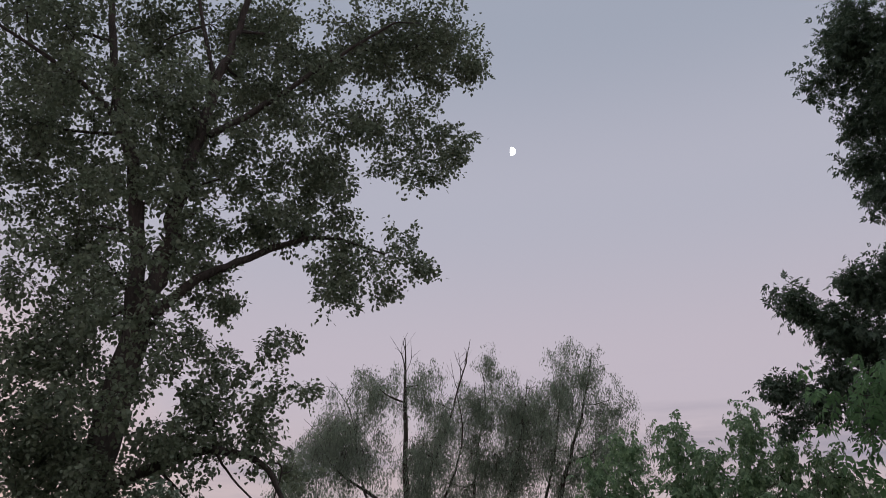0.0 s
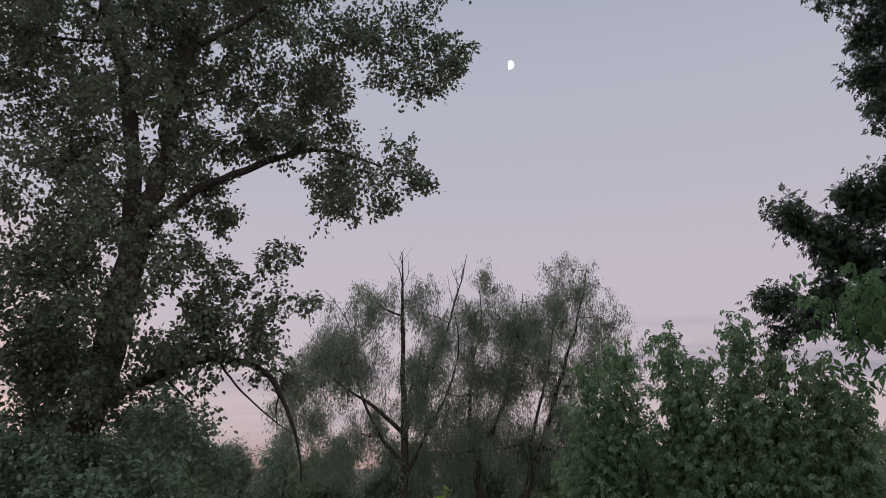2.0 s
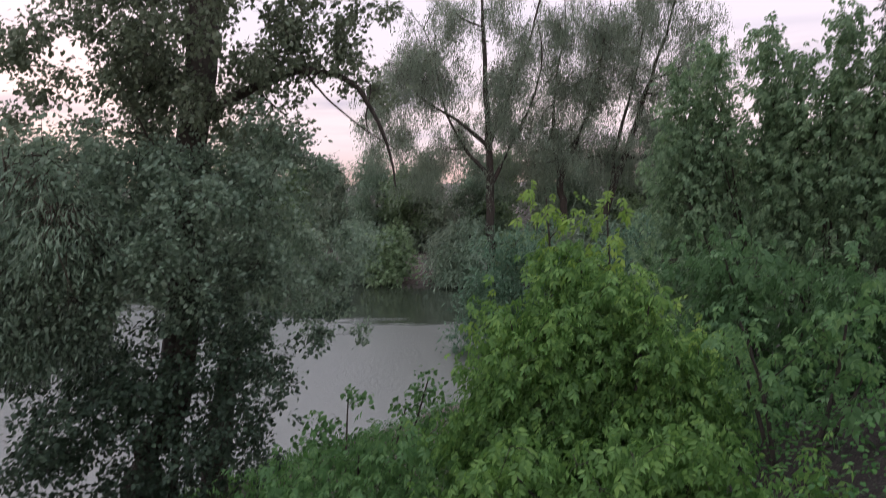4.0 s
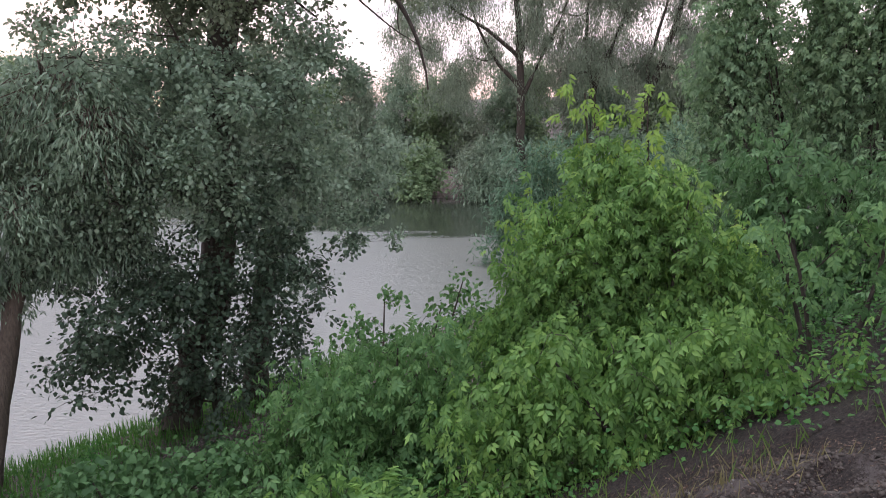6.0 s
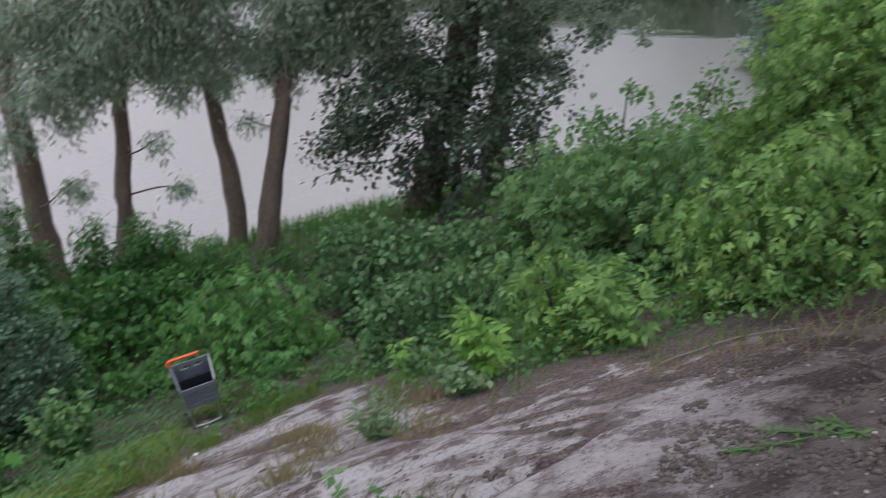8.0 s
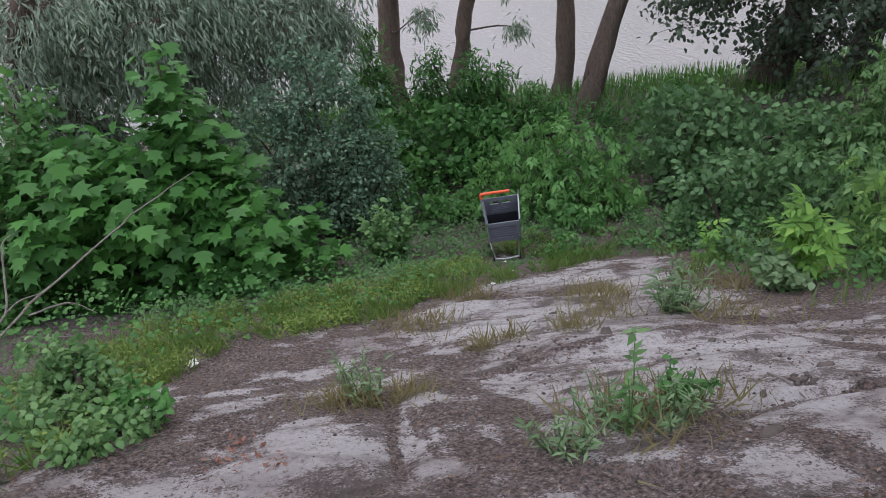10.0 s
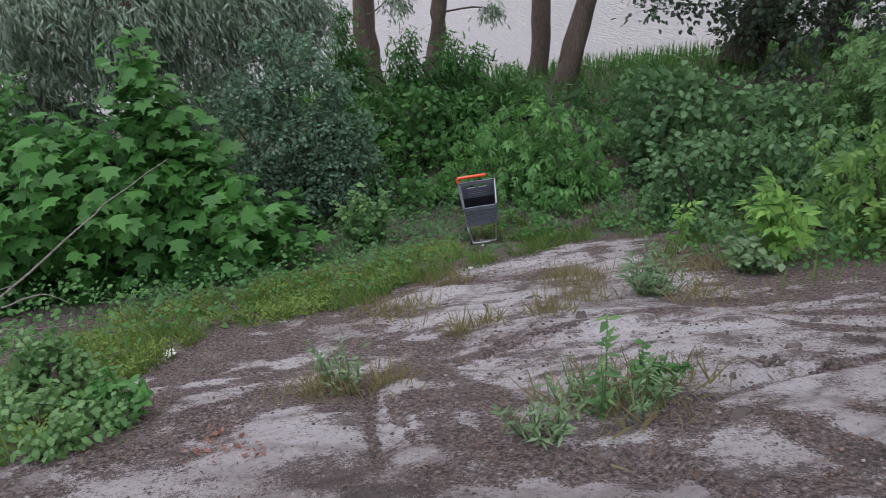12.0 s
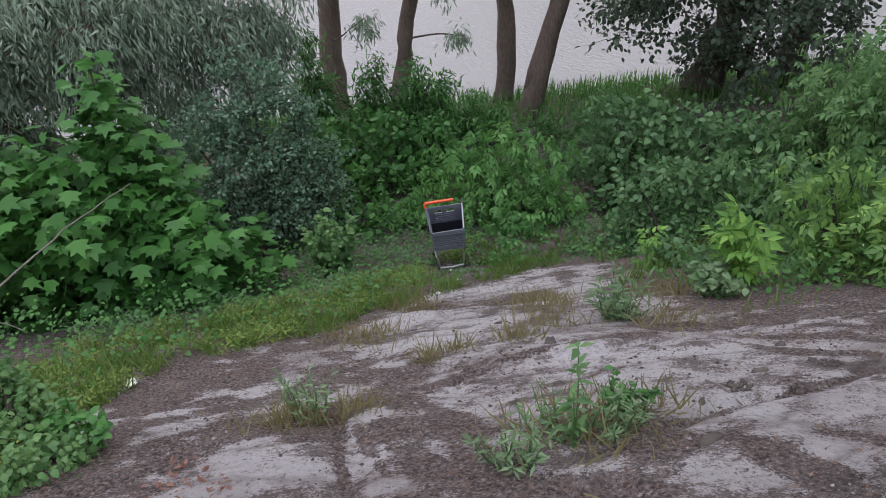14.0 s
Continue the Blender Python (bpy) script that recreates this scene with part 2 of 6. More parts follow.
def compound_leaf():
    """An ash-leaved maple's leaf: five broad pointed leaflets, folded along the rib, hanging from one stalk."""
    V, F = [], []
    for along, side, size in ((0.28, 1, 0.50), (0.28, -1, 0.50), (0.55, 1, 0.44), (0.55, -1, 0.44), (0.62, 0, 0.52)):
        d = np.array([0.62, 0.78 * side, -0.30 * abs(side)]) if side else np.array([1.0, 0, -0.28])
        d /= np.linalg.norm(d)
        w = np.array([-d[1], d[0], 0.0])
        b = len(V)
        o = np.array([along, 0, 0.0])
        V += [o, o + d * size * 0.4 + w * size * 0.24 + (0, 0, 0.03), o + d * size + (0, 0, -0.06), o + d * size * 0.4 - w * size * 0.24 + (0, 0, 0.03)]
        F += [(b, b + 1, b + 2), (b, b + 2, b + 3)]
    return np.array(V), np.array(F)


STAR, COMPOUND = star_leaf(), compound_leaf()


def leaves(places, dirs, norms, sizes, shape):
    """Points and triangles of many leaves."""
    tv, tf = shape
    d = dirs / (np.linalg.norm(dirs, axis=1, keepdims=True) + 1e-9)
    s = np.cross(norms, d)
    s /= np.linalg.norm(s, axis=1, keepdims=True) + 1e-9
    u = np.cross(d, s)
    V = places[:, None] + sizes[:, None, None] * (tv[None, :, 0:1] * d[:, None] + tv[None, :, 1:2] * s[:, None] + tv[None, :, 2:3] * u[:, None])
    F = tf[None] + (np.arange(len(places)) * len(tv))[:, None, None]
    return V.reshape(-1, 3), F.reshape(-1, 3)


def crown(clumps, shape, size, density, droop=0.35, flat=0.5, gap=0.7, squash=0.85, reach=1.12, per_twig=9, split=6, hang=0.0, spread=0.9, spray=(0.35, 0.75), tier=0.0):
    """Leaves on twigs that fan out through clumps (x, y, z, radius). density: leaves per square metre of a clump's outline.
    tier: how far the sprays flatten into level fans, one over another, with their rims hanging.
    Returns the leaves' points and triangles and the twigs' lines."""
    P, D, lines = [], [], []
    sprays = []
    for x, y, z, r in clumps:
        for k in range(split):
            o = rng.standard_normal(3)
            o *= r * rng.uniform(0.2, spread) / np.linalg.norm(o)
            sprays.append((x + o[0], y + o[1], z + o[2] * squash, r * rng.uniform(*spray)))
    for x, y, z, r in sprays:
        n = max(3 if tier else 6, int(density * math.pi * r * r * 3.2 / split))
        k = max(1 if tier else 3, n // per_twig)
        c = np.array((x, y, z))
        out = rng.standard_normal((k, 3))
        out[:, 2] *= 1 - 0.8 * tier
        out /= np.linalg.norm(out, axis=1, keepdims=True)
        lobes = 1 + 0.22 * np.sin(3.1 * out[:, 0] * 2 + x * 5) * np.cos(2.7 * out[:, 1] * 2 + y * 3) + 0.12 * rng.standard_normal(k)
        end = c + out * (r * reach * lobes * rng.uniform(0.2, 1.0, k) ** 0.5)[:, None] * (1, 1, squash)
        start = c + (end - c) * rng.uniform(0.1, 0.55, k)[:, None] + rng.standard_normal((k, 3)) * r * 0.08
        end[:, 2] -= tier * 0.3 * r * (np.linalg.norm(end - c, axis=1) / r) ** 2
        end[:, 2] -= droop * r * 0.25 + hang * r * rng.uniform(0.3, 1.0, k)
        per = rng.poisson(per_twig, k) + 1
        idx = np.repeat(np.arange(k), per)
        u = rng.uniform(0.1, 1.0, len(idx)) ** 0.7
        p = start[idx] + (end - start)[idx] * u[:, None] + rng.standard_normal((len(idx), 3)) * size * gap
        tw = (end - start) / (np.linalg.norm(end - start, axis=1, keepdims=True) + 1e-9)
        d = tw[idx] * (0.7 + 0.4 * tier) + rng.standard_normal((len(idx), 3)) * (0.6 - 0.2 * tier)
        d[:, 2] -= droop
        P.append(p)
        D.append(d)
        for q in range(0, k, 4):
            lines.append(np.array([(*(c + (start[q] - c) * 0.2), r * 0.012 + 0.002), (*start[q], r * 0.008 + 0.002), (*end[q], 0.0015)]))
    P, D = np.vstack(P), np.vstack(D)
    N = rng.standard_normal((len(P), 3)) * flat
    N[:, 2] += 1.0
    V, F = leaves(P, D, N, size * rng.uniform(0.65, 1.25, len(P)), shape)
    return V, F, lines


def dead_twigs(stem, n, long):
    """Bare forked twigs round the upper end of a stem."""
    out = []
    top = np.asarray(stem, dtype=float)
    for k in range(n):
        b = top[-2] + (top[-1] - top[-2]) * rng.uniform(-0.6, 0.9)
        d = rng.standard_normal(3) * (0.5, 0.5, 0.2) + (0, 0, 1.0)
        a = b[:3] + d * long * rng.uniform(0.3, 0.7)
        e = a + (d + rng.standard_normal(3) * 0.4) * long * rng.uniform(0.3, 0.7)
        out.append(smooth_line([(*b[:3], 0.035), (*a, 0.022), (*e, 0.008)], 3))
        f = a + (d + rng.standard_normal(3) * 0.7) * long * 0.4
        out.append(smooth_line([(*a, 0.018), (*((a + f) / 2 + rng.standard_normal(3) * 0.05), 0.012), (*f, 0.006)], 3))
    return out


def scaled(clumps, k):
    return [(x, y, z, r * k) for x, y, z, r in clumps]


def doubled(clumps, back=1.0, times=1):
    """The clumps and as many again a little further into the crown."""
    out = list(clumps)
    for k in range(times):
        for x, y, z, r in clumps:
            out.append((x + rng.normal() * r * 0.5, y + rng.uniform(-0.9, 1.5) * back, z + rng.normal() * r * 0.4, r * rng.uniform(0.8, 1.1)))
    return out


def spire(x, y, z, deep, wide):
    """Clumps of a young tree's pointed top, growing wider downwards."""
    out = []
    for k in range(6):
        u = k / 5
        r = 0.09 + wide * u ** 0.8 * 0.5
        n = 1 + k // 2
        for j in range(n):
            a = rng.uniform(0, 6.28)
            o = 0.0 if n == 1 else wide * u * 0.6
            out.append((x + math.cos(a) * o, y + math.sin(a) * o, z - 0.1 - deep * u + rng.normal() * 0.05, r))
    return out


def limbs_to(clumps, stems, thick=0.05, skip=1):
    """Curved branches from the nearest place on the stems to each clump."""
    body = np.vstack(stems)
    todo = sorted(clumps[::skip], key=lambda c: float(np.min(np.linalg.norm(body[:, :3] - np.array(c[:3]), axis=1))))
    out = []
    for x, y, z, r in todo:
        c = np.array((x, y, z))
        d = np.linalg.norm(body[:, :3] - c, axis=1) + 0.6 * np.maximum(0, body[:, 2] - z + 0.3)
        b = body[np.argmin(d)]
        span = np.linalg.norm(c - b[:3])
        mid = (b[:3] + c) / 2 + rng.standard_normal(3) * 0.1 * span
        mid[2] -= 0.05 * span
        rad = min(thick * (0.5 + r * 0.3), b[3] * 0.7)
        ln = smooth_line([(*b[:3], rad), (*mid, rad * 0.75), (*c, rad * 0.5), (*(c + (c - mid) * 0.3), rad * 0.2)], 3)
        out.append(ln)
        body = np.vstack([body, ln[3:]])
    return out


def tree(name, label, category, stems, crowns, bark, leaf, shape, size, density, thick=0.05, group="", sides=8, twigs=True, **how):
    """A tree or a shrub: stems as lists of (x, y, z, radius) from the ground up, clumps of foliage, branches between them."""
    x0, y0, z0, r0 = stems[0][0]
    low = float(ground_z(x0, y0))
    if z0 > low + 0.1:
        stems = [[(x0, y0, low - 0.15, r0 * 1.15)] + list(stems[0])] + list(stems[1:])
    lines = [smooth_line(s) for s in stems]
    foot = (x0, y0, min(z0, low))
    t = thing(name, foot[:3], label, category, group)
    V, F = tubes(lines[:1], max(sides, 10))
    put("trunk", mesh_from("trunk", V, F, bark), t, smooth=True)
    for ln in lines[1:]:
        V, F = tubes([ln], sides)
        put("stem", mesh_from("stem", V, F, bark), t, smooth=True)
    allc = [c for cs in crowns for c in cs]
    br = limbs_to(allc, lines, thick)
    for cs in crowns:
        V, F, tw = crown(cs, shape, size, density, **how)
        cr = put("crown", mesh_from("crown", V, F, leaf), t)
        if twigs:
            V, F = tubes(tw, 3)
            tagged(put("twig", mesh_from("twig", V, F, bark), cr, smooth=True), kind="stuff")
    for ln in br:
        V, F = tubes([ln], 5)
        put("branch", mesh_from("branch", V, F, bark), t, smooth=True)
    return t


def fill_down(clumps, lift=0.3, most=6):
    """The same clumps and more below them, down to the ground, as a bush is leafy from top to bottom."""
    out = list(clumps)
    for x, y, z, r in clumps:
        for k in range(1, most):
            zz = z - k * r * 1.25
            rr = r * (1 + 0.06 * k)
            xx, yy = x + rng.normal() * r * 0.3, y + rng.normal() * r * 0.3
            if zz < float(ground_z(xx, yy)) + lift * rr:
                break
            out.append((xx, yy, zz, rr))
    return out


# ---- ground, water ----


def lerp_steps(v, xs, ys):
    return np.interp(v, xs, ys)


def ground_height(x, y):
    """The bank falls from the top, where one stands, to the river, and rises again on the far side."""
    x, y = np.asarray(x, dtype=float), np.asarray(y, dtype=float)
    s = -0.815 * x + 0.58 * y
    w = 0.58 * x + 0.815 * y
    near = lerp_steps(s, [-200, -30, -2.0, -0.6, 1.0, 3, 5, 7.5, 8.6, 10.5, 13.0, 14.4, 15.6, 18, 400], [8, 6.2, 5.45, 5.3, 4.65, 3.55, 2.5, 1.2, 0.9, 0.65, 0.5, 0.3, -0.25, -1.2, -1.2])
    far_edge = 50 - 0.2 * x + 1.5 * np.sin(x * 0.15)
    far = lerp_steps(y - far_edge, [-400, -3, 0, 1.5, 12, 60, 900, 4000], [-9, -1.2, 0.0, 0.7, 1.6, 2.5, 3, 3])
    right = lerp_steps(w - 0.2 * s, [-400, 26, 34, 44, 4000], [-9, -9, 0.6, 1.6, 2])
    right = np.where(x > -2, right, -9)
    z = np.maximum(np.maximum(near, far), right)
    return z


def value_noise(x, y, seed=0):
    """Smooth noise from 0 to 1 over the plane."""
    i, j = np.floor(x).astype(np.int64), np.floor(y).astype(np.int64)
    fx, fy = x - i, y - j
    fx, fy = fx * fx * (3 - 2 * fx), fy * fy * (3 - 2 * fy)

    def corner(a, b):
        k = (a * 374761393 + b * 668265263 + seed * 974711) & 0x7FFFFFFF
        k = ((k ^ (k >> 13)) * 1274126177) & 0x7FFFFFFF
        return (k & 0xFFFF) / 65535.0

    return (corner(i, j) * (1 - fx) + corner(i + 1, j) * fx) * (1 - fy) + (corner(i, j + 1) * (1 - fx) + corner(i + 1, j + 1) * fx) * fy


DIRT = [(-2.6, -1.2), (-3.4, -0.4), (-4.4, 0.1), (-4.95, 0.8), (-4.74, 1.58), (-4.71, 2.66), (-5.0, 3.2), (-4.9, 4.05), (-4.95, 5.0), (-4.1, 5.2), (-3.4, 4.5), (-2.6, 4.05), (-2.3, 3.95), (-1.9, 4.35), (-1.5, 4.75), (-0.95, 4.6), (-0.35, 4.9), (0.25, 4.95), (0.85, 5.0), (1.3, 4.6), (1.9, 4.2), (6, 1.5), (9, -8), (-2, -14), (-2.6, -1.2)]


def dirt_distance(x, y):
    """Metres into the bare dirt (plus) or away from it (minus)."""
    x, y = np.asarray(x, dtype=float), np.asarray(y, dtype=float)
    inside = np.zeros(x.shape, dtype=bool)
    best = np.full(x.shape, 1e9)
    for (x1, y1), (x2, y2) in zip(DIRT[:-1], DIRT[1:]):
        cross = ((y1 > y) != (y2 > y)) & (x < (x2 - x1) * (y - y1) / (y2 - y1 + 1e-12) + x1)
        inside ^= cross
        u = np.clip(((x - x1) * (x2 - x1) + (y - y1) * (y2 - y1)) / ((x2 - x1) ** 2 + (y2 - y1) ** 2), 0, 1)
        best = np.minimum(best, np.hypot(x - x1 - u * (x2 - x1), y - y1 - u * (y2 - y1)))
    return np.where(inside, best, -best)


def groove(x, y, a, b, width, depth):
    """A rut along the line from a to b."""
    dx, dy = b[0] - a[0], b[1] - a[1]
    n2 = dx * dx + dy * dy
    u = ((x - a[0]) * dx + (y - a[1]) * dy) / n2
    d = ((x - a[0]) * dy - (y - a[1]) * dx) / math.sqrt(n2) + 0.05 * np.sin(u * 9 + a[0])
    ends = np.clip(np.minimum(u, 1 - u) * 6 + 0.5, 0, 1)
    return -depth * np.exp(-(d / width) ** 2) * ends


def ledge(x, y, a, b, step):
    """A broken edge along the line from a to b: the side to the right of it lies lower."""
    dx, dy = b[0] - a[0], b[1] - a[1]
    n2 = dx * dx + dy * dy
    u = ((x - a[0]) * dx + (y - a[1]) * dy) / n2
    d = ((x - a[0]) * dy - (y - a[1]) * dx) / math.sqrt(n2) + 0.09 * np.sin(u * 7) + 0.04 * np.sin(u * 23)
    ends = np.clip(np.minimum(u, 1 - u) * 5 + 0.3, 0, 1)
    return step * np.clip(d / 0.05, -1, 1) * np.exp(-np.abs(d) / 0.7) * ends


def relief(x, y):
    s = -0.815 * x + 0.58 * y
    z = 0.06 * (value_noise(x * 1.1, y * 1.1, 3) - 0.5) + 0.035 * (value_noise(x * 2.9, y * 2.9, 4) - 0.5) + 0.016 * (value_noise(x * 7, y * 7, 5) - 0.5)
    z = z + 0.012 * np.abs(value_noise(x * 13, y * 13, 6) - 0.5)
    # broken edges of the crusted slab, its cracks, and two ruts
    z = z + ledge(x, y, (-2.30, 3.30), (-2.93, 1.65), 0.03) + ledge(x, y, (-0.95, 1.37), (-1.5, 1.36), 0.025) + ledge(x, y, (-4.6, 2.6), (-3.2, 4.5), 0.025)
    z = z + groove(x, y, (-1.53, 1.92), (-1.02, 3.2), 0.045, 0.05) + groove(x, y, (-1.62, 2.04), (-1.15, 3.1), 0.02, 0.012) + groove(x, y, (-1.7, 2.55), (-1.4, 2.57), 0.02, 0.015)
    z = z + groove(x, y, (-3.04, 1.13), (-2.0, 0.7), 0.09, 0.045)
    rough = np.clip((x + 0.6) / 1.0, 0, 1) * np.clip((y - 2.2) / 0.6, 0, 1) * np.clip((6.5 - y) / 1.0, 0, 1)
    z = z + rough * (0.11 * (value_noise(x * 3.2 + y, y * 3.2 - x * 0.5, 43) - 0.5) + 0.06 * (value_noise(x * 8, y * 8, 44) - 0.5))
    return np.where((s > -3) & (s < 10), z, 0)


def bumps(x, y):
    x, y = np.asarray(x, dtype=float), np.asarray(y, dtype=float)
    return relief(x, y) + 0.03 * np.sin(x * 1.3 + 0.7 * np.sin(y * 0.9)) * np.cos(y * 1.1 + 0.4)


def ground_z(x, y):
    return ground_height(x, y) + bumps(x, y)

# the ground: one sheet, fine near the camera, coarse far away
g = np.concatenate([-np.geomspace(1500, 16, 26), np.arange(-15.5, -7.0, 0.12), np.arange(-6.95, -4.01, 0.045), np.arange(-4.0, 0.01, 0.026), np.arange(0.05, 2.01, 0.045), np.arange(2.1, 12.01, 0.12), np.geomspace(12.5, 1500, 30)])
h = np.concatenate([-np.geomspace(1500, 6, 24), np.arange(-5.5, -1.0, 0.12), np.arange(-0.95, 0.21, 0.045), np.arange(0.25, 4.01, 0.026), np.arange(4.05, 7.01, 0.045), np.arange(7.1, 16.01, 0.12), np.geomspace(16.5, 2500, 60)])
gx, gy = np.meshgrid(g, h, indexing="ij")
gz = ground_z(gx, gy)
ni, nj = gx.shape
ii, jj = np.meshgrid(np.arange(ni - 1), np.arange(nj - 1), indexing="ij")
quad = np.stack([ii * nj + jj, (ii + 1) * nj + jj, (ii + 1) * nj + jj + 1, ii * nj + jj + 1], -1).reshape(-1, 4)
m, n, l, bsdf = material("bank_soil")
SOIL = m
fine = noise_node(n, l, 26.0, 8.0, 0.8)
patch = noise_node(n, l, 1.0, 6.0, 0.66, stretch=(0.75, 1.5, 1.0), turn=-55)
litter = noise_node(n, l, 2.6, 8.0, 0.74, stretch=(0.85, 1.2, 1.0), turn=-55)
silt = ramp_node(n, l, patch.outputs["Fac"], [(0.33, (0.32, 0.275, 0.265)), (0.41, (0.43, 0.385, 0.38)), (0.48, (0.535, 0.495, 0.495)), (0.62, (0.63, 0.595, 0.60))])
grit = ramp_node(n, l, fine.outputs["Fac"], [(0.37, (0.25, 0.22, 0.20)), (0.46, (0.85, 0.83, 0.82)), (0.6, (1, 1, 1))])
grain = noise_node(n, l, 75.0, 4.0, 0.8)
speck = n.new("ShaderNodeMath")
speck.operation = "MULTIPLY_ADD"
l.new(grain.outputs["Fac"], speck.inputs[0])
speck.inputs[1].default_value = 0.5
l.new(litter.outputs["Fac"], speck.inputs[2])
dark = ramp_node(n, l, speck.outputs[0], [(0.755, (1, 1, 1)), (0.78, (0.5, 0.42, 0.39)), (0.83, (0.2, 0.155, 0.135))])
crack = n.new("ShaderNodeTexVoronoi")
crack.feature = "DISTANCE_TO_EDGE"
crack.inputs["Scale"].default_value = 1.3
cwarp = n.new("ShaderNodeMix")
cwarp.data_type = "VECTOR"
cwarp.inputs["Factor"].default_value = 0.22
ctc = n.new("ShaderNodeTexCoord")
crot = n.new("ShaderNodeMapping")
crot.inputs["Rotation"].default_value = (0, 0, radians(-55))
l.new(ctc.outputs["Object"], crot.inputs[0])
cstr = n.new("ShaderNodeMapping")
cstr.inputs["Scale"].default_value = (0.55, 1.5, 1.0)
l.new(crot.outputs[0], cstr.inputs[0])
l.new(cstr.outputs[0], cwarp.inputs["A"])
l.new(litter.outputs["Color"], cwarp.inputs["B"])
l.new(cwarp.outputs["Result"], crack.inputs["Vector"])
lines = ramp_node(n, l, crack.outputs["Distance"], [(0.0, (0.25, 0.2, 0.18)), (0.02, (0.6, 0.55, 0.52)), (0.045, (1, 1, 1))])
cmul = n.new("ShaderNodeMix")
cmul.data_type, cmul.blend_type = "RGBA", "MULTIPLY"
cmul.inputs["Factor"].default_value = 0.5
l.new(silt.outputs[0], cmul.inputs["A"])
l.new(lines.outputs[0], cmul.inputs["B"])
mul = n.new("ShaderNodeMix")
mul.data_type, mul.blend_type = "RGBA", "MULTIPLY"
mul.inputs["Factor"].default_value = 0.8
l.new(cmul.outputs["Result"], mul.inputs["A"])
l.new(grit.outputs[0], mul.inputs["B"])
mul2 = n.new("ShaderNodeMix")
mul2.data_type, mul2.blend_type = "RGBA", "MULTIPLY"
mul2.inputs["Factor"].default_value = 0.85
l.new(mul.outputs["Result"], mul2.inputs["A"])
l.new(dark.outputs[0], mul2.inputs["B"])
# soil grows darker towards +x, its border broken up by the patch noise
soil_coord = n.new("ShaderNodeTexCoord")
dsep = n.new("ShaderNodeSeparateXYZ")
l.new(soil_coord.outputs["Object"], dsep.inputs[0])
dsum = n.new("ShaderNodeMath")
dsum.operation = "MULTIPLY_ADD"
l.new(patch.outputs["Fac"], dsum.inputs[0])
dsum.inputs[1].default_value = 4.0
dshift = n.new("ShaderNodeMath")
dshift.operation = "SUBTRACT"
dshift.inputs[1].default_value = 1.1
l.new(dsep.outputs["X"], dshift.inputs[0])
l.new(dshift.outputs[0], dsum.inputs[2])
darker_x = ramp_node(n, l, dsum.outputs[0], [(0.0, (1, 1, 1)), (1.0, (0.27, 0.235, 0.22))])
wmul = n.new("ShaderNodeMix")
wmul.data_type, wmul.blend_type = "RGBA", "MULTIPLY"
wmul.inputs["Factor"].default_value = 1.0
l.new(darker_x.outputs[0], wmul.inputs["B"])
humus = n.new("ShaderNodeAttribute")
humus.attribute_name = "humus"
hnoise = n.new("ShaderNodeMath")
hnoise.operation = "MULTIPLY_ADD"
l.new(speck.outputs[0], hnoise.inputs[0])
hnoise.inputs[1].default_value = 3.0
hsub = n.new("ShaderNodeMath")
hsub.operation = "SUBTRACT"
hsub.inputs[1].default_value = 2.25
l.new(humus.outputs["Fac"], hsub.inputs[0])
l.new(hsub.outputs[0], hnoise.inputs[2])
hfac = ramp_node(n, l, hnoise.outputs[0], [(0.46, (0, 0, 0)), (0.56, (0.92, 0.92, 0.92))])
hmix = n.new("ShaderNodeMix")
hmix.data_type = "RGBA"
flake = noise_node(n, l, 44.0, 3.0, 0.75)
hcol = ramp_node(n, l, flake.outputs["Fac"], [(0.40, (0.03, 0.022, 0.018)), (0.5, (0.14, 0.099, 0.088)), (0.6, (0.215, 0.16, 0.145)), (0.68, (0.40, 0.35, 0.33))])
l.new(hcol.outputs[0], hmix.inputs["B"])
l.new(hfac.outputs[0], hmix.inputs["Factor"])
l.new(mul2.outputs["Result"], hmix.inputs["A"])
l.new(hmix.outputs["Result"], wmul.inputs["A"])
l.new(wmul.outputs["Result"], bsdf.inputs["Base Color"])
bsdf.inputs["Roughness"].default_value = 0.95
hsum = n.new("ShaderNodeMath")
hsum.operation = "ADD"
l.new(fine.outputs["Fac"], hsum.inputs[0])
l.new(patch.outputs["Fac"], hsum.inputs[1])
bump_node(n, l, hsum.outputs[0], 1.0, 0.06, bsdf)
ground_mesh = mesh_from("ground", np.stack([gx, gy, gz], -1).reshape(-1, 3), quad, SOIL)
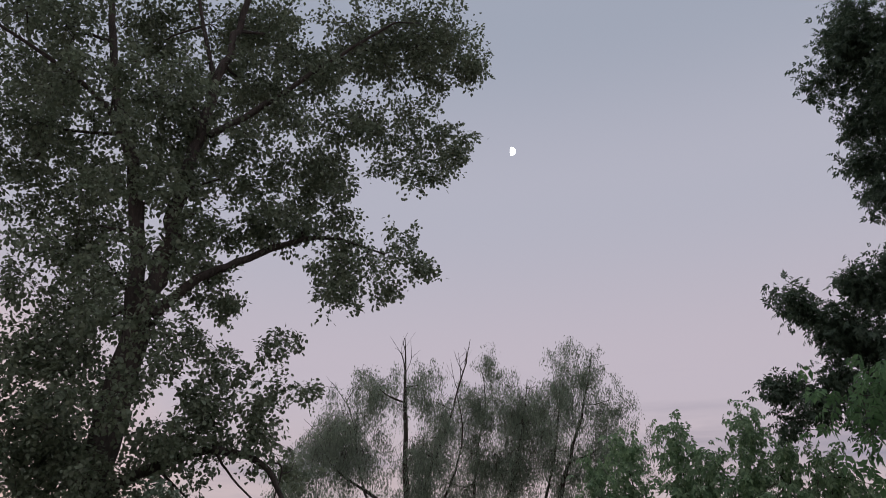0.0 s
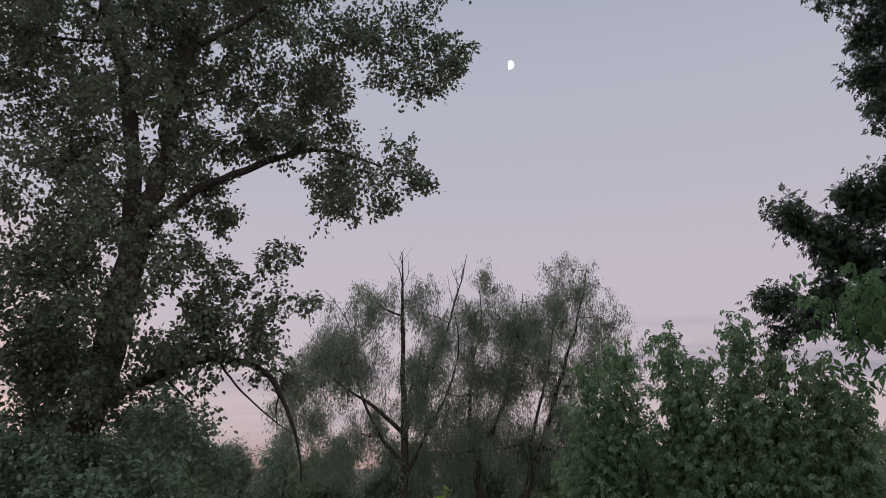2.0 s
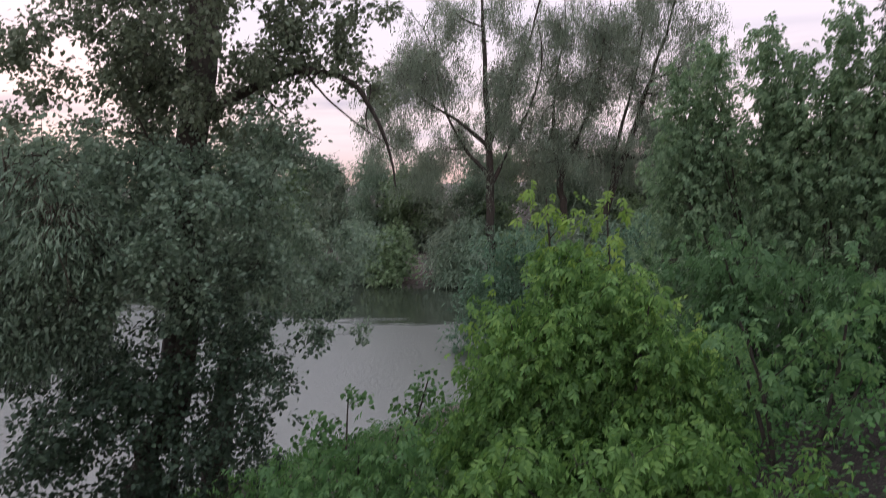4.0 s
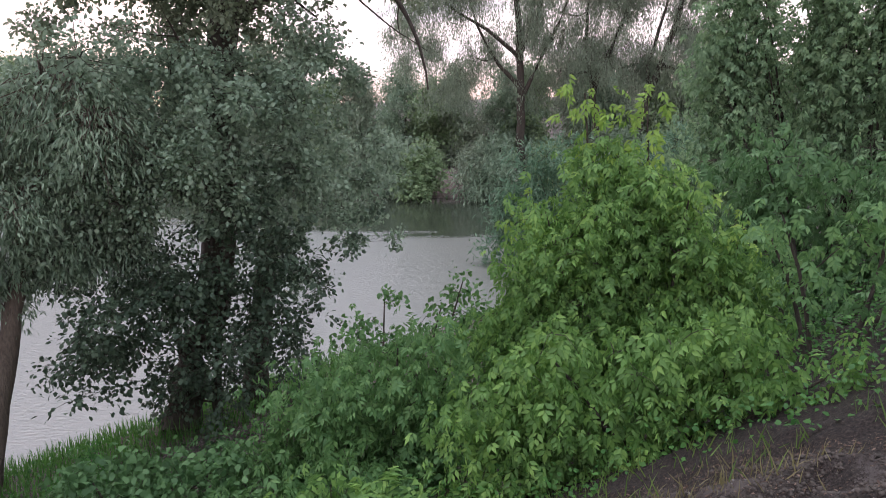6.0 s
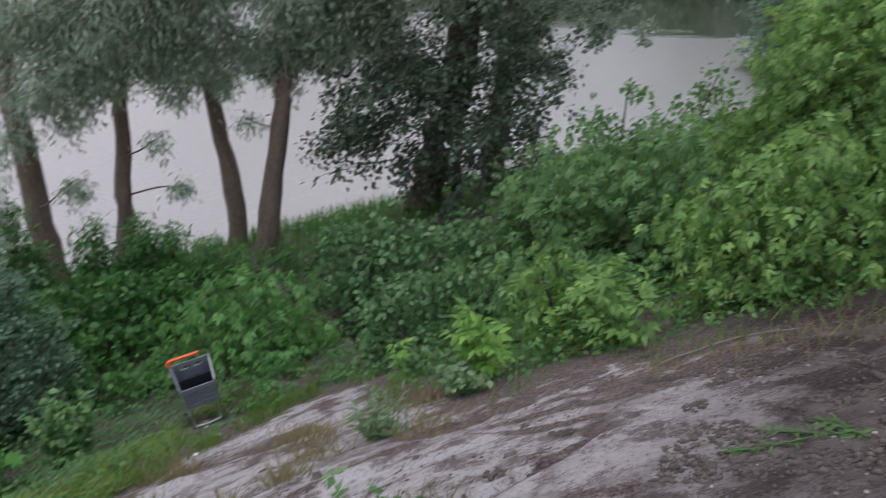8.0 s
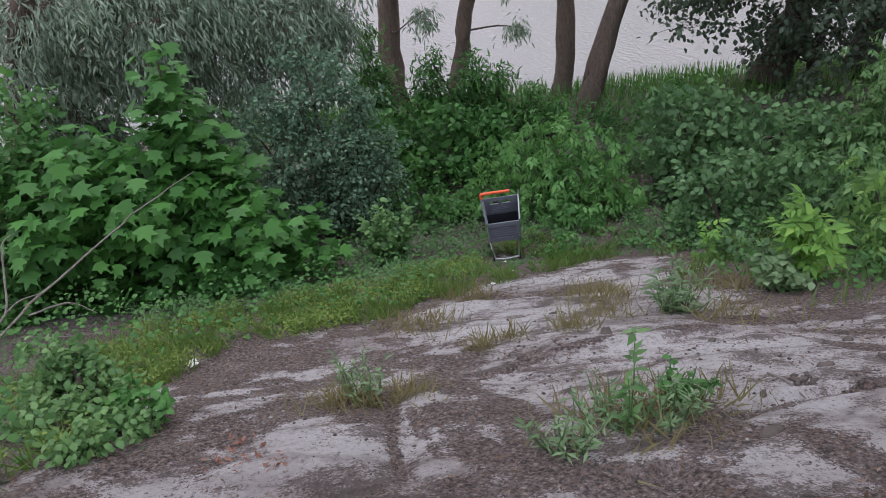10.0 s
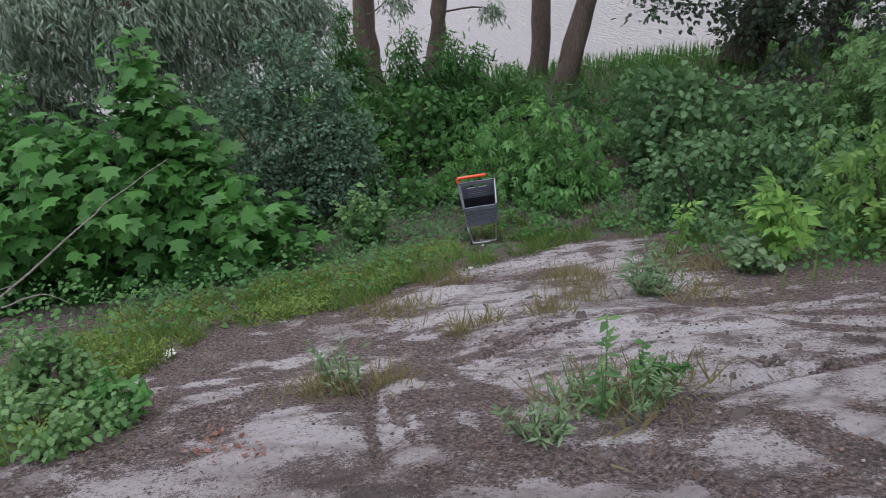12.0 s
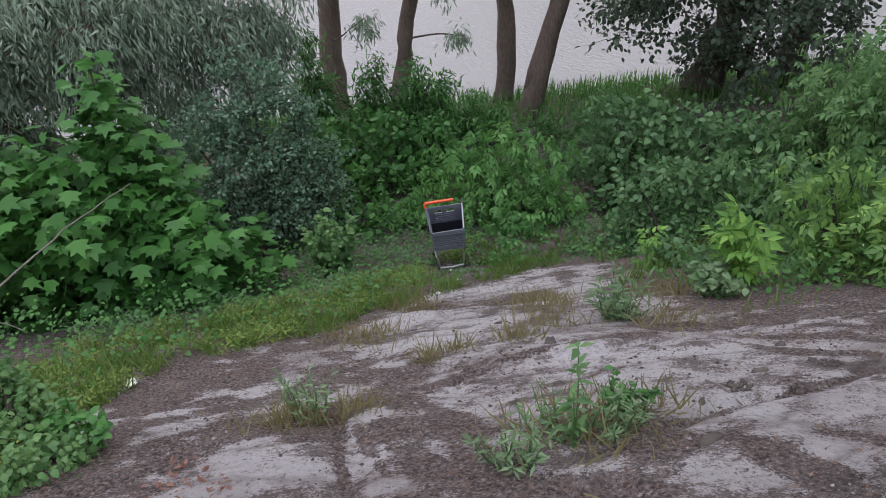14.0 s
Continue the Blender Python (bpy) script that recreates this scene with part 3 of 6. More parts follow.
# leaf mould: deep under the plants, thinning out over the bare ground, caught in drifts along cracks and ruts and round the weeds
DRIFTS = (
        (((-4.58, 0.71), (-4.62, 1.10), (-4.36, 1.36), (-4.51, 1.93), (-4.84, 2.66), (-5.15, 3.22), (-5.08, 4.09), (-5.03, 4.65)), 0.13, 0.95),
        (((-3.72, 0.24), (-3.70, 0.51), (-3.65, 0.77), (-3.67, 1.11), (-3.54, 1.38)), 0.1, 0.85),
        (((-3.40, -0.24), (-3.11, -0.06), (-3.15, 0.28), (-3.03, 0.68), (-3.05, 0.96)), 0.12, 0.75),
        (((-2.84, 0.86), (-3.01, 1.15), (-2.99, 1.45), (-2.54, 1.43), (-2.09, 1.31), (-1.81, 1.16), (-1.69, 0.98)), 0.2, 0.85),
        (((-2.65, 1.22), (-2.21, 1.10), (-1.89, 0.97)), 0.17, 0.8),
        (((-1.81, 1.16), (-1.54, 1.14), (-1.41, 1.32), (-1.30, 1.49), (-1.42, 1.83), (-1.73, 1.98), (-1.89, 1.76)), 0.14, 0.95),
        (((-1.24, 1.36), (-1.08, 1.39), (-0.93, 1.37)), 0.05, 1),
        (((-1.17, 2.00), (-0.99, 1.97), (-0.82, 1.90), (-0.66, 1.85)), 0.12, 0.75),
        (((-0.96, 2.32), (-0.78, 2.34)), 0.1, 0.65),
        (((-0.83, 1.55), (-0.74, 1.73), (-0.60, 1.74)), 0.1, 0.75),
        (((-1.99, 3.39), (-1.56, 3.28), (-1.28, 3.34), (-1.12, 3.40)), 0.06, 0.9),
        (((-2.43, 3.37), (-2.08, 3.63), (-1.77, 4.22), (-1.51, 4.66)), 0.14, 0.95),
        (((-2.91, 1.73), (-2.83, 2.22), (-2.61, 2.80), (-2.33, 3.22)), 0.045, 1),
        (((-1.51, 1.97), (-1.37, 2.27), (-1.23, 2.63), (-1.04, 3.13)), 0.045, 1),
        (((-1.60, 2.08), (-1.45, 2.36), (-1.31, 2.70), (-1.18, 3.02)), 0.015, 0.6),
        (((-1.68, 2.55), (-1.41, 2.57)), 0.018, 0.75),
        (((-3.04, 1.09), (-2.58, 0.89), (-2.13, 0.68)), 0.03, 0.8),
        (((-2.99, 1.21), (-2.33, 0.96), (-1.89, 0.77)), 0.03, 0.8),
        (((-2.2, 3.8), (-1.9, 3.5), (-1.2, 3.75), (-0.6, 4.1)), 0.1, 0.65),
        (((-4.6, 3.0), (-4.1, 3.5), (-3.9, 4.2), (-4.4, 4.8)), 0.16, 0.65),
        (((-1.2, 4.2), (-0.4, 4.4), (0.4, 4.45), (1.2, 4.2)), 0.35, 0.75),
        (((0.0, 3.8), (0.8, 3.6), (1.4, 3.5)), 0.2, 0.65))


def leaf_mould(x, y):
    """How thick the leaf mould lies, from 0 to 1."""
    d = dirt_distance(x, y)
    out = np.clip(0.62 - d / 0.8, 0, 1)
    west = np.clip((-2.55 - x) / 0.5, 0, 1) * (d > 0) * np.clip((2.4 - y) / 0.6, 0, 1)
    out = np.maximum(out, west * np.clip(2.6 * (0.6 * value_noise(x * 2.3 + y * 0.8, y * 2.3, 61) + 0.4 * value_noise(x * 7, y * 7, 62)) - 0.82, 0, 0.9))
    for points, width, strength in DRIFTS:
        best = np.full(x.shape, 1e9)
        for (x1, y1), (x2, y2) in zip(points[:-1], points[1:]):
            u = np.clip(((x - x1) * (x2 - x1) + (y - y1) * (y2 - y1)) / ((x2 - x1) ** 2 + (y2 - y1) ** 2), 0, 1)
            best = np.minimum(best, np.hypot(x - x1 - u * (x2 - x1), y - y1 - u * (y2 - y1)))
        best = best + (0.25 * width + 0.02) * (value_noise(x * 6, y * 6, 51) - 0.5) * 2
        out = np.maximum(out, 1.25 * strength * np.exp(-(best / width) ** 2))
    return np.clip(out, 0, 1.0 - 0.1 * (d > 0))


layer = ground_mesh.attributes.new("humus", "FLOAT", "POINT")
layer.data.foreach_set("value", leaf_mould(gx, gy).ravel().astype(np.float32))
tagged(put("ground", ground_mesh, smooth=True), "eroded dirt bank sloping down to the river", "ground", kind="structure")

m, n, l, bsdf = material("river_water")
bsdf.inputs["Roughness"].default_value, bsdf.inputs["IOR"].default_value = 0.08, 2.1
bsdf.inputs["Specular IOR Level"].default_value = 1.0
fluff = noise_node(n, l, 4.5, 6.0, 0.75)
fl = ramp_node(n, l, fluff.outputs["Fac"], [(0.55, (0.035, 0.042, 0.03)), (0.74, (0.16, 0.16, 0.155))])
l.new(fl.outputs[0], bsdf.inputs["Base Color"])
# the wind ruffles the middle of the river and leaves the water under the far shore calm
tc = n.new("ShaderNodeTexCoord")
wsep = n.new("ShaderNodeSeparateXYZ")
l.new(tc.outputs["Object"], wsep.inputs[0])
slant = n.new("ShaderNodeMath")
slant.operation = "MULTIPLY_ADD"
l.new(wsep.outputs["X"], slant.inputs[0])
slant.inputs[1].default_value = 0.3
l.new(wsep.outputs["Y"], slant.inputs[2])
gust = noise_node(n, l, 0.35, 4.0, 0.6, stretch=(0.5, 1.6, 1))
wind = n.new("ShaderNodeMath")
wind.operation = "MULTIPLY_ADD"
l.new(gust.outputs["Fac"], wind.inputs[0])
wind.inputs[1].default_value = 8.0
l.new(slant.outputs[0], wind.inputs[2])
ruffle = n.new("ShaderNodeMapRange")
l.new(wind.outputs[0], ruffle.inputs["Value"])
ruffle.inputs["From Min"].default_value, ruffle.inputs["From Max"].default_value = 37.0, 39.5
ruffle.inputs["To Min"].default_value, ruffle.inputs["To Max"].default_value = 1.0, 0.0
waves = noise_node(n, l, 7.0, 3.0, 0.6, stretch=(0.7, 1.5, 1))
wb = bump_node(n, l, waves.outputs["Fac"], 0.5, 0.04, bsdf)
wstr = n.new("ShaderNodeMath")
wstr.operation = "MULTIPLY_ADD"
l.new(ruffle.outputs[0], wstr.inputs[0])
wstr.inputs[1].default_value, wstr.inputs[2].default_value = 1.0, 0.03
l.new(wstr.outputs[0], wb.inputs["Strength"])
wrough = n.new("ShaderNodeMath")
wrough.operation = "MULTIPLY_ADD"
l.new(ruffle.outputs[0], wrough.inputs[0])
wrough.inputs[1].default_value, wrough.inputs[2].default_value = 0.26, 0.08
l.new(wrough.outputs[0], bsdf.inputs["Roughness"])
wx = np.array([(-1500, -1500, 0), (1500, -1500, 0), (1500, 2500, 0), (-1500, 2500, 0)], dtype=float)
tagged(put("water", mesh_from("water", wx, np.array([(0, 1, 2, 3)]), m)), "still river water mirroring the evening sky", "river", kind="structure")

# ---- the moon ----
bm = bmesh.new()
bmesh.ops.create_icosphere(bm, subdivisions=4, radius=14)
for v in bm.verts:
    v.co.x = max(v.co.x, -5.0)
m, n, l, bsdf = material("moon_face")
em = n.new("ShaderNodeEmission")
em.inputs["Strength"].default_value = 2.2
mare = noise_node(n, l, 0.12, 3.0)
c = ramp_node(n, l, mare.outputs["Fac"], [(0.35, (0.75, 0.75, 0.78)), (0.6, (1, 0.98, 0.95))])
l.new(c.outputs[0], em.inputs["Color"])
l.new(em.outputs[0], n["Material Output"].inputs["Surface"])
moon = part("moon", bm, m, smooth=True)
moon.location = (230, 2144, 1272)
tagged(moon, 'pale half moon in the evening sky', 'moon')

# ---- trees ----
POPLAR_TOP = [(0.25, 16.5, 20.8, 1.15), (-0.69, 16.49, 21.18, 1.33), (0.78, 16.48, 19.73, 0.72), (-2.08, 16.37, 20.5, 1.47), (-0.37, 16.5, 19.47, 0.87), (-1.44, 16.44, 19.61, 0.72), (-4.86, 16.81, 21.05, 1.55), (-3.35, 16.16, 19.22, 0.79), (-7.31, 15.9, 20.3, 1.69), (-8, 13.28, 18.16, 1.32), (-9.87, 14.46, 18.12, 1.27), (-9.45, 13.53, 19.01, 1.1), (-7.04, 13.25, 16.34, 1.08), (-5.92, 14.33, 17.08, 0.99), (-5.21, 16.71, 18.52, 0.96), (-8.51, 14.14, 22.66, 2.62), (-5.74, 15.47, 23.47, 2.32), (-2.04, 16.37, 23.54, 1.79), (-7.87, 14.5, 27.43, 3.02), (-4.91, 15.75, 27.9, 2.25)]
POPLAR_MID = [(-0.06, 16.5, 17.77, 0.83), (-0.94, 16.47, 17.5, 0.9), (0.45, 16.49, 17.09, 0.42), (-0.27, 16.5, 16.51, 0.55), (-2.1, 16.37, 17.52, 0.9), (-2.63, 16.29, 16.56, 0.8), (-1.35, 16.45, 16.48, 0.58), (-2.69, 16.28, 15.2, 0.64), (-8.89, 15.08, 16.48, 1.22), (-8.99, 13.84, 15.03, 1.13), (-6.34, 13.6, 14.89, 0.91), (-5.12, 14.63, 15.18, 0.74), (-4.22, 15.95, 16.05, 0.58), (-8.34, 15.38, 14.99, 1.03), (-8.54, 14.12, 13.43, 1.09), (-5.34, 14.02, 13.52, 0.69), (-6.49, 13.52, 12.57, 0.74), (-7.97, 14.45, 12.18, 0.93), (-5.01, 15.72, 12.68, 0.43), (-5.26, 15.64, 13.39, 0.52)]
POPLAR_LOW = [(-1.02, 15.47, 13.95, 0.65), (-1.83, 15.39, 13.43, 0.71), (-2.36, 15.32, 14.1, 0.65), (-0.56, 15.49, 13.4, 0.39), (-2.1, 15.36, 12.68, 0.33), (-1.31, 15.45, 12.91, 0.41), (-3.38, 15.13, 14.36, 0.59), (-4.22, 14.91, 14.4, 0.59), (-5.55, 14.47, 11.47, 0.68), (-7.64, 13.49, 10.75, 0.98), (-3.71, 15.05, 11.33, 0.56), (-3.31, 15.14, 10.57, 0.55), (-4.18, 14.93, 10.53, 0.67), (-4.68, 13.72, 10.16, 0.63), (-5.13, 13.56, 9.31, 0.79), (-6.56, 12.93, 9.8, 0.79), (-7.52, 13.55, 9.11, 1.08), (-5.69, 12.79, 8.64, 0.76), (-3.45, 15.11, 9.54, 0.48), (-2.98, 15.21, 9.11, 0.48)]
POPLAR_SKIRT = [(-7.85, 11.6, 7.36, 1.18), (-8.2, 11.36, 5.96, 0.97), (-7.17, 12.02, 6.18, 1.07), (-6.05, 12.61, 7.34, 1.07), (-5.29, 12.94, 6.29, 0.97), (-4.76, 13.14, 5.54, 0.7), (-4.69, 13.17, 7.31, 0.8), (-7.62, 11.75, 4.84, 0.98), (-5.71, 11.67, 5.62, 0.8), (-8.47, 11.16, 4.57, 0.87), (-4.75, 13.14, 8.13, 0.59), (-5.37, 12.91, 4.62, 0.54), (-8.37, 11.23, 2.62, 0.9), (-7.72, 11.68, 2.76, 0.78), (-6.56, 12.36, 1.91, 0.86), (-5.65, 12.79, 2.4, 0.62), (-7.08, 12.08, 1.7, 0.63), (-5.32, 12.93, 1.26, 0.52), (-4.02, 13.38, 4.21, 0.44), (-3.7, 13.47, 4.51, 0.33)]
POPLAR_STEM_A = [(-6.21, 14.2, 10.93, 0.27), (-6.05, 14.27, 11.88, 0.22), (-5.83, 14.36, 13.67, 0.17), (-5.69, 14.42, 15.21, 0.14), (-5.47, 14.5, 16.73, 0.12), (-5.19, 14.6, 18.65, 0.09), (-4.92, 14.7, 20.39, 0.07), (-4.77, 14.75, 23.32, 0.03)]
POPLAR_STEM_B = [(-6.2, 14.21, 11.51, 0.2), (-6.35, 14.14, 13.19, 0.17), (-6.72, 13.97, 15.24, 0.14), (-7.27, 13.69, 17.09, 0.1), (-7.67, 13.47, 19.29, 0.07), (-8.1, 13.22, 21.66, 0.03)]
POPLAR_LIMB_A = [(-5.91, 14.33, 11.9, 0.12), (-5.19, 14.61, 12.8, 0.1), (-4.46, 14.84, 13.28, 0.09), (-3.57, 15.08, 13.79, 0.07), (-2.61, 15.28, 14.08, 0.05), (-1.33, 15.44, 13.73, 0.02)]
POPLAR_LIMB_B = [(-5.36, 14.54, 16.3, 0.09), (-4.71, 14.77, 16.91, 0.08), (-3.78, 15.03, 17.89, 0.07), (-2.63, 15.28, 19.09, 0.05), (-1.24, 15.45, 20.31, 0.03)]
POPLAR_LIMB_C = [(-6.72, 13.97, 15.24, 0.07), (-7.35, 13.65, 16.47, 0.06), (-8.23, 13.13, 17.13, 0.05), (-9.3, 12.4, 17.67, 0.03)]
POPLAR_LIMB_D = [(-5.4, 14.53, 17.69, 0.06), (-5.72, 14.41, 18.92, 0.05), (-6.07, 14.27, 20.35, 0.03)]
POPLAR_FOOT = [(-7.54, 12.64, 0.39, 0.42), (-7.42, 13.33, 1.9, 0.37), (-7.15, 13.85, 3.25, 0.33)]
POPLAR_FOOT_B = [(-6.53, 13.71, 0.02, 0.3), (-6.49, 14.39, 1.66, 0.26), (-6.39, 14.88, 3.3, 0.22), (-6.28, 15.13, 4.44, 0.18)]
SILVER_CROWN = [(-10.75, 9.7, 5.41, 1.23), (-9.98, 10.49, 5.69, 1.23), (-9.17, 11.13, 5.22, 1.17), (-8.12, 11.9, 5.32, 1.06), (-10.46, 9.78, 4.21, 0.78), (-9.55, 10.66, 4.3, 0.67), (-8.46, 11.53, 4.41, 0.67), (-10.99, 9.19, 4.18, 0.67), (-7.65, 12.04, 4.27, 0.61), (-11.05, 9.4, 5.72, 1.23), (-11.67, 8.63, 5.55, 1.34), (-11.87, 8.18, 4.56, 0.9), (-10.19, 10.33, 6.96, 1.56), (-8.74, 11.53, 6.98, 1.55), (-11.19, 9.27, 6.93, 1.56)]
SILVER_1 = [(-12.55, 7.31, 0.15, 0.27), (-12.92, 7.63, 1.37, 0.24), (-13.23, 7.93, 2.8, 0.22), (-13.4, 8.18, 4.19, 0.19), (-13.38, 8.5, 5.79, 0.15), (-13.24, 8.72, 7.28, 0.1)]
SILVER_2 = [(-11.79, 8.34, 0.27, 0.18), (-12.04, 8.86, 1.59, 0.16), (-12.17, 9.39, 3.12, 0.14), (-12.2, 9.75, 4.54, 0.12), (-12.11, 10.05, 6.28, 0.07)]
SILVER_3 = [(-10.37, 9.92, 0.14, 0.2), (-10.61, 10.35, 1.32, 0.19), (-10.95, 10.58, 2.65, 0.16), (-11.12, 10.72, 3.64, 0.14), (-11.31, 10.85, 5.31, 0.08)]
SILVER_4 = [(-9.25, 9.38, 0.22, 0.22), (-9.37, 10.05, 1.59, 0.2), (-9.31, 10.69, 3.08, 0.16), (-9.22, 11.1, 4.38, 0.14), (-8.9, 11.54, 6.08, 0.08)]
WILLOW_NEAR = [(-11.29, 2.15, 3.82, 0.82), (-11.04, 2.86, 3.53, 0.82), (-10.73, 3.67, 3.38, 0.78), (-10.43, 4.41, 3.4, 0.64), (-11.1, 2.33, 3.27, 0.55), (-10.77, 3.01, 2.82, 0.5), (-10.47, 3.56, 2.51, 0.5), (-10.22, 4.41, 2.78, 0.55), (-10.12, 4.93, 3.24, 0.29), (-11.18, 1.71, 3.12, 0.46), (-11.26, 2.79, 4.41, 1.09), (-10.76, 4.21, 4.33, 1), (-11.48, 1.31, 4, 1.1)]
BLUE_SHRUB = [(-9.01, 3.63, 2.68, 0.49), (-8.85, 4.07, 2.78, 0.41), (-8.76, 3.51, 2.07, 0.53), (-8.63, 4, 2.26, 0.45), (-8.78, 3.11, 1.8, 0.49), (-8.46, 3.46, 1.51, 0.45), (-8.45, 4.26, 2.18, 0.33), (-8.47, 2.96, 1.2, 0.37), (-8.45, 3.77, 1.73, 0.41), (-9.11, 3.03, 2.38, 0.49), (-8.28, 4.11, 1.74, 0.33), (-8.97, 2.65, 1.84, 0.41), (-8.24, 4.52, 2.06, 0.26), (-8.05, 3.9, 1.21, 0.29), (-7.36, 3.66, 1.19, 0.23), (-9.09, 3.87, 3.13, 0.39), (-8.89, 4.25, 3.11, 0.34), (-9.18, 3.34, 2.81, 0.37), (-8.63, 4.34, 2.63, 0.33)]
MAPLE = [(-8.31, 1.86, 3.97, 0.18), (-8.2, 1.78, 3.59, 0.31), (-8.03, 1.76, 3.16, 0.38), (-8.09, 1.23, 3.02, 0.45), (-7.86, 1.68, 2.74, 0.42), (-8.02, 0.76, 2.72, 0.49), (-7.76, 1.25, 2.38, 0.56), (-7.49, 1.82, 2.15, 0.45), (-7.21, 2.08, 1.84, 0.38), (-7.79, 0.63, 2.26, 0.42), (-7.69, 1.82, 2.5, 0.38), (-7.48, 1.44, 1.98, 0.35), (-7.23, 2.34, 2.01, 0.28), (-8.26, 0.81, 3.27, 0.42), (-8.09, 0.27, 2.79, 0.56)]
CORNER_BUSH = [(-3.91, -0.16, 3.76, 0.25), (-3.94, -0.01, 3.8, 0.19), (-3.53, -0.05, 3.77, 0.17), (-3.68, -0.27, 3.79, 0.21), (-3.81, 0.09, 3.65, 0.12), (-3.94, -0.33, 3.79, 0.27), (-3.28, -0.23, 3.94, 0.14), (-3.37, 0.08, 3.75, 0.07), (-3.85, -0.04, 3.68, 0.19), (-4, -0.07, 3.88, 0.12), (-4.02, -0.19, 3.91, 0.19), (-3.33, -0.13, 3.84, 0.12)]
UNDERGROWTH = [(-9.22, 5.47, 1.85, 0.41), (-8.95, 5.53, 1.43, 0.5), (-8.64, 6.08, 1.57, 0.41), (-8.51, 5.67, 0.89, 0.41), (-9.08, 5.04, 1.14, 0.46), (-7.84, 4.74, 1.04, 0.38), (-8.3, 4.36, 0.97, 0.32), (-8.37, 6.1, 1.17, 0.35), (-8.45, 6.52, 1.85, 0.29), (-8.92, 6.04, 2.02, 0.29), (-9.47, 5.14, 1.94, 0.36), (-7.52, 5.15, 0.99, 0.22)]
CART_BUSH = [(-7.02, 6.21, 1.95, 0.49), (-6.58, 6.48, 1.73, 0.45), (-7.27, 5.79, 1.76, 0.34), (-6.28, 6.56, 1.46, 0.39), (-6.71, 6.1, 1.39, 0.45), (-7.04, 5.71, 1.35, 0.29), (-6.42, 6.08, 1.02, 0.31), (-6, 6.54, 1.12, 0.24), (-6.62, 5.56, 1.04, 0.29), (-7.46, 5.18, 1.32, 0.3), (-6.02, 5.09, 1.18, 0.17)]
THICKET_A = [(-5.95, 7.68, 2.13, 0.38), (-5.62, 7.97, 2.25, 0.37), (-5.13, 8.2, 2.11, 0.46), (-5.86, 7.48, 1.67, 0.42), (-5.39, 7.75, 1.6, 0.46), (-4.86, 8.03, 1.54, 0.46), (-4.3, 8.03, 2.15, 0.44), (-4.58, 7.1, 1.49, 0.43), (-4.05, 7.57, 1.79, 0.46), (-5.43, 7.47, 1.21, 0.33), (-6.63, 8.22, 1.56, 0.36)]
THICKET_B = [(-3.72, 7.92, 2.15, 0.54), (-3.37, 8.26, 2.54, 0.5), (-3.1, 8.49, 2.86, 0.46), (-3.23, 7.99, 1.92, 0.5), (-2.83, 8.26, 2.18, 0.46), (-3.59, 6.3, 1.87, 0.34), (-3.35, 7.28, 1.65, 0.33), (-2.69, 7.54, 1.89, 0.4), (-2.41, 5.69, 2.51, 0.23), (-1.99, 6.32, 2.52, 0.31), (-3.82, 6.01, 1.83, 0.27)]
POPLAR_GAP = [(-8.98, 12.27, 8.25, 0.58), (-8.98, 12.27, 9.57, 0.41)]
POPLAR_GAP_B = [(-8.77, 12.78, 11.83, 0.75), (-8.53, 12.94, 10.81, 0.73), (-8.05, 13.24, 10.12, 0.61), (-5.45, 14.49, 9.16, 0.54), (-4.92, 14.67, 8.48, 0.54), (-4.16, 14.9, 9.55, 0.48), (-3.71, 15.02, 10.39, 0.42), (-8.74, 12.8, 9.31, 0.72), (-7, 13.82, 9.1, 0.6), (-4.6, 14.77, 10.95, 0.43)]
POPLAR_GAP_C = [(-8.52, 13.57, 15.93, 0.84), (-7.46, 14.18, 16.61, 0.79), (-8.48, 13.6, 14.11, 0.67), (-8.38, 13.66, 12.55, 0.65), (-6.29, 14.74, 15.39, 0.55), (-5.86, 14.91, 16.8, 0.65)]
ASHMAPLE_TIP = [(0.21, 9.66, 6.77, 0.04), (0.24, 9.66, 6.56, 0.06), (0.33, 9.65, 6.32, 0.08), (0.98, 9.59, 6.78, 0.04), (0.96, 9.6, 6.58, 0.06), (0.85, 9.6, 6.3, 0.08), (0.6, 9.61, 5.96, 0.15), (0.34, 9.62, 5.86, 0.1), (0.9, 9.57, 5.85, 0.1), (1.27, 9.5, 5.64, 0.07), (-0.47, 9.57, 5.33, 0.07), (-0.41, 9.54, 5.15, 0.09), (1.43, 9.43, 5.33, 0.07), (2.06, 9.26, 5.03, 0.09)]
ASHMAPLE = [(0.66, 9.55, 5.46, 0.31), (0.24, 9.54, 5.18, 0.34), (1.01, 9.47, 5.18, 0.3), (-0.33, 9.5, 4.89, 0.25), (-0.04, 9.46, 4.67, 0.41), (0.67, 9.42, 4.68, 0.45), (1.36, 9.38, 4.91, 0.28), (1.88, 9.25, 4.79, 0.25), (-0.55, 9.37, 4.31, 0.34), (0.4, 9.3, 4.11, 0.56), (1.23, 9.26, 4.28, 0.52), (1.95, 9.15, 4.38, 0.3), (-0.84, 9.21, 3.81, 0.41), (-0.18, 9.26, 3.88, 0.41)]
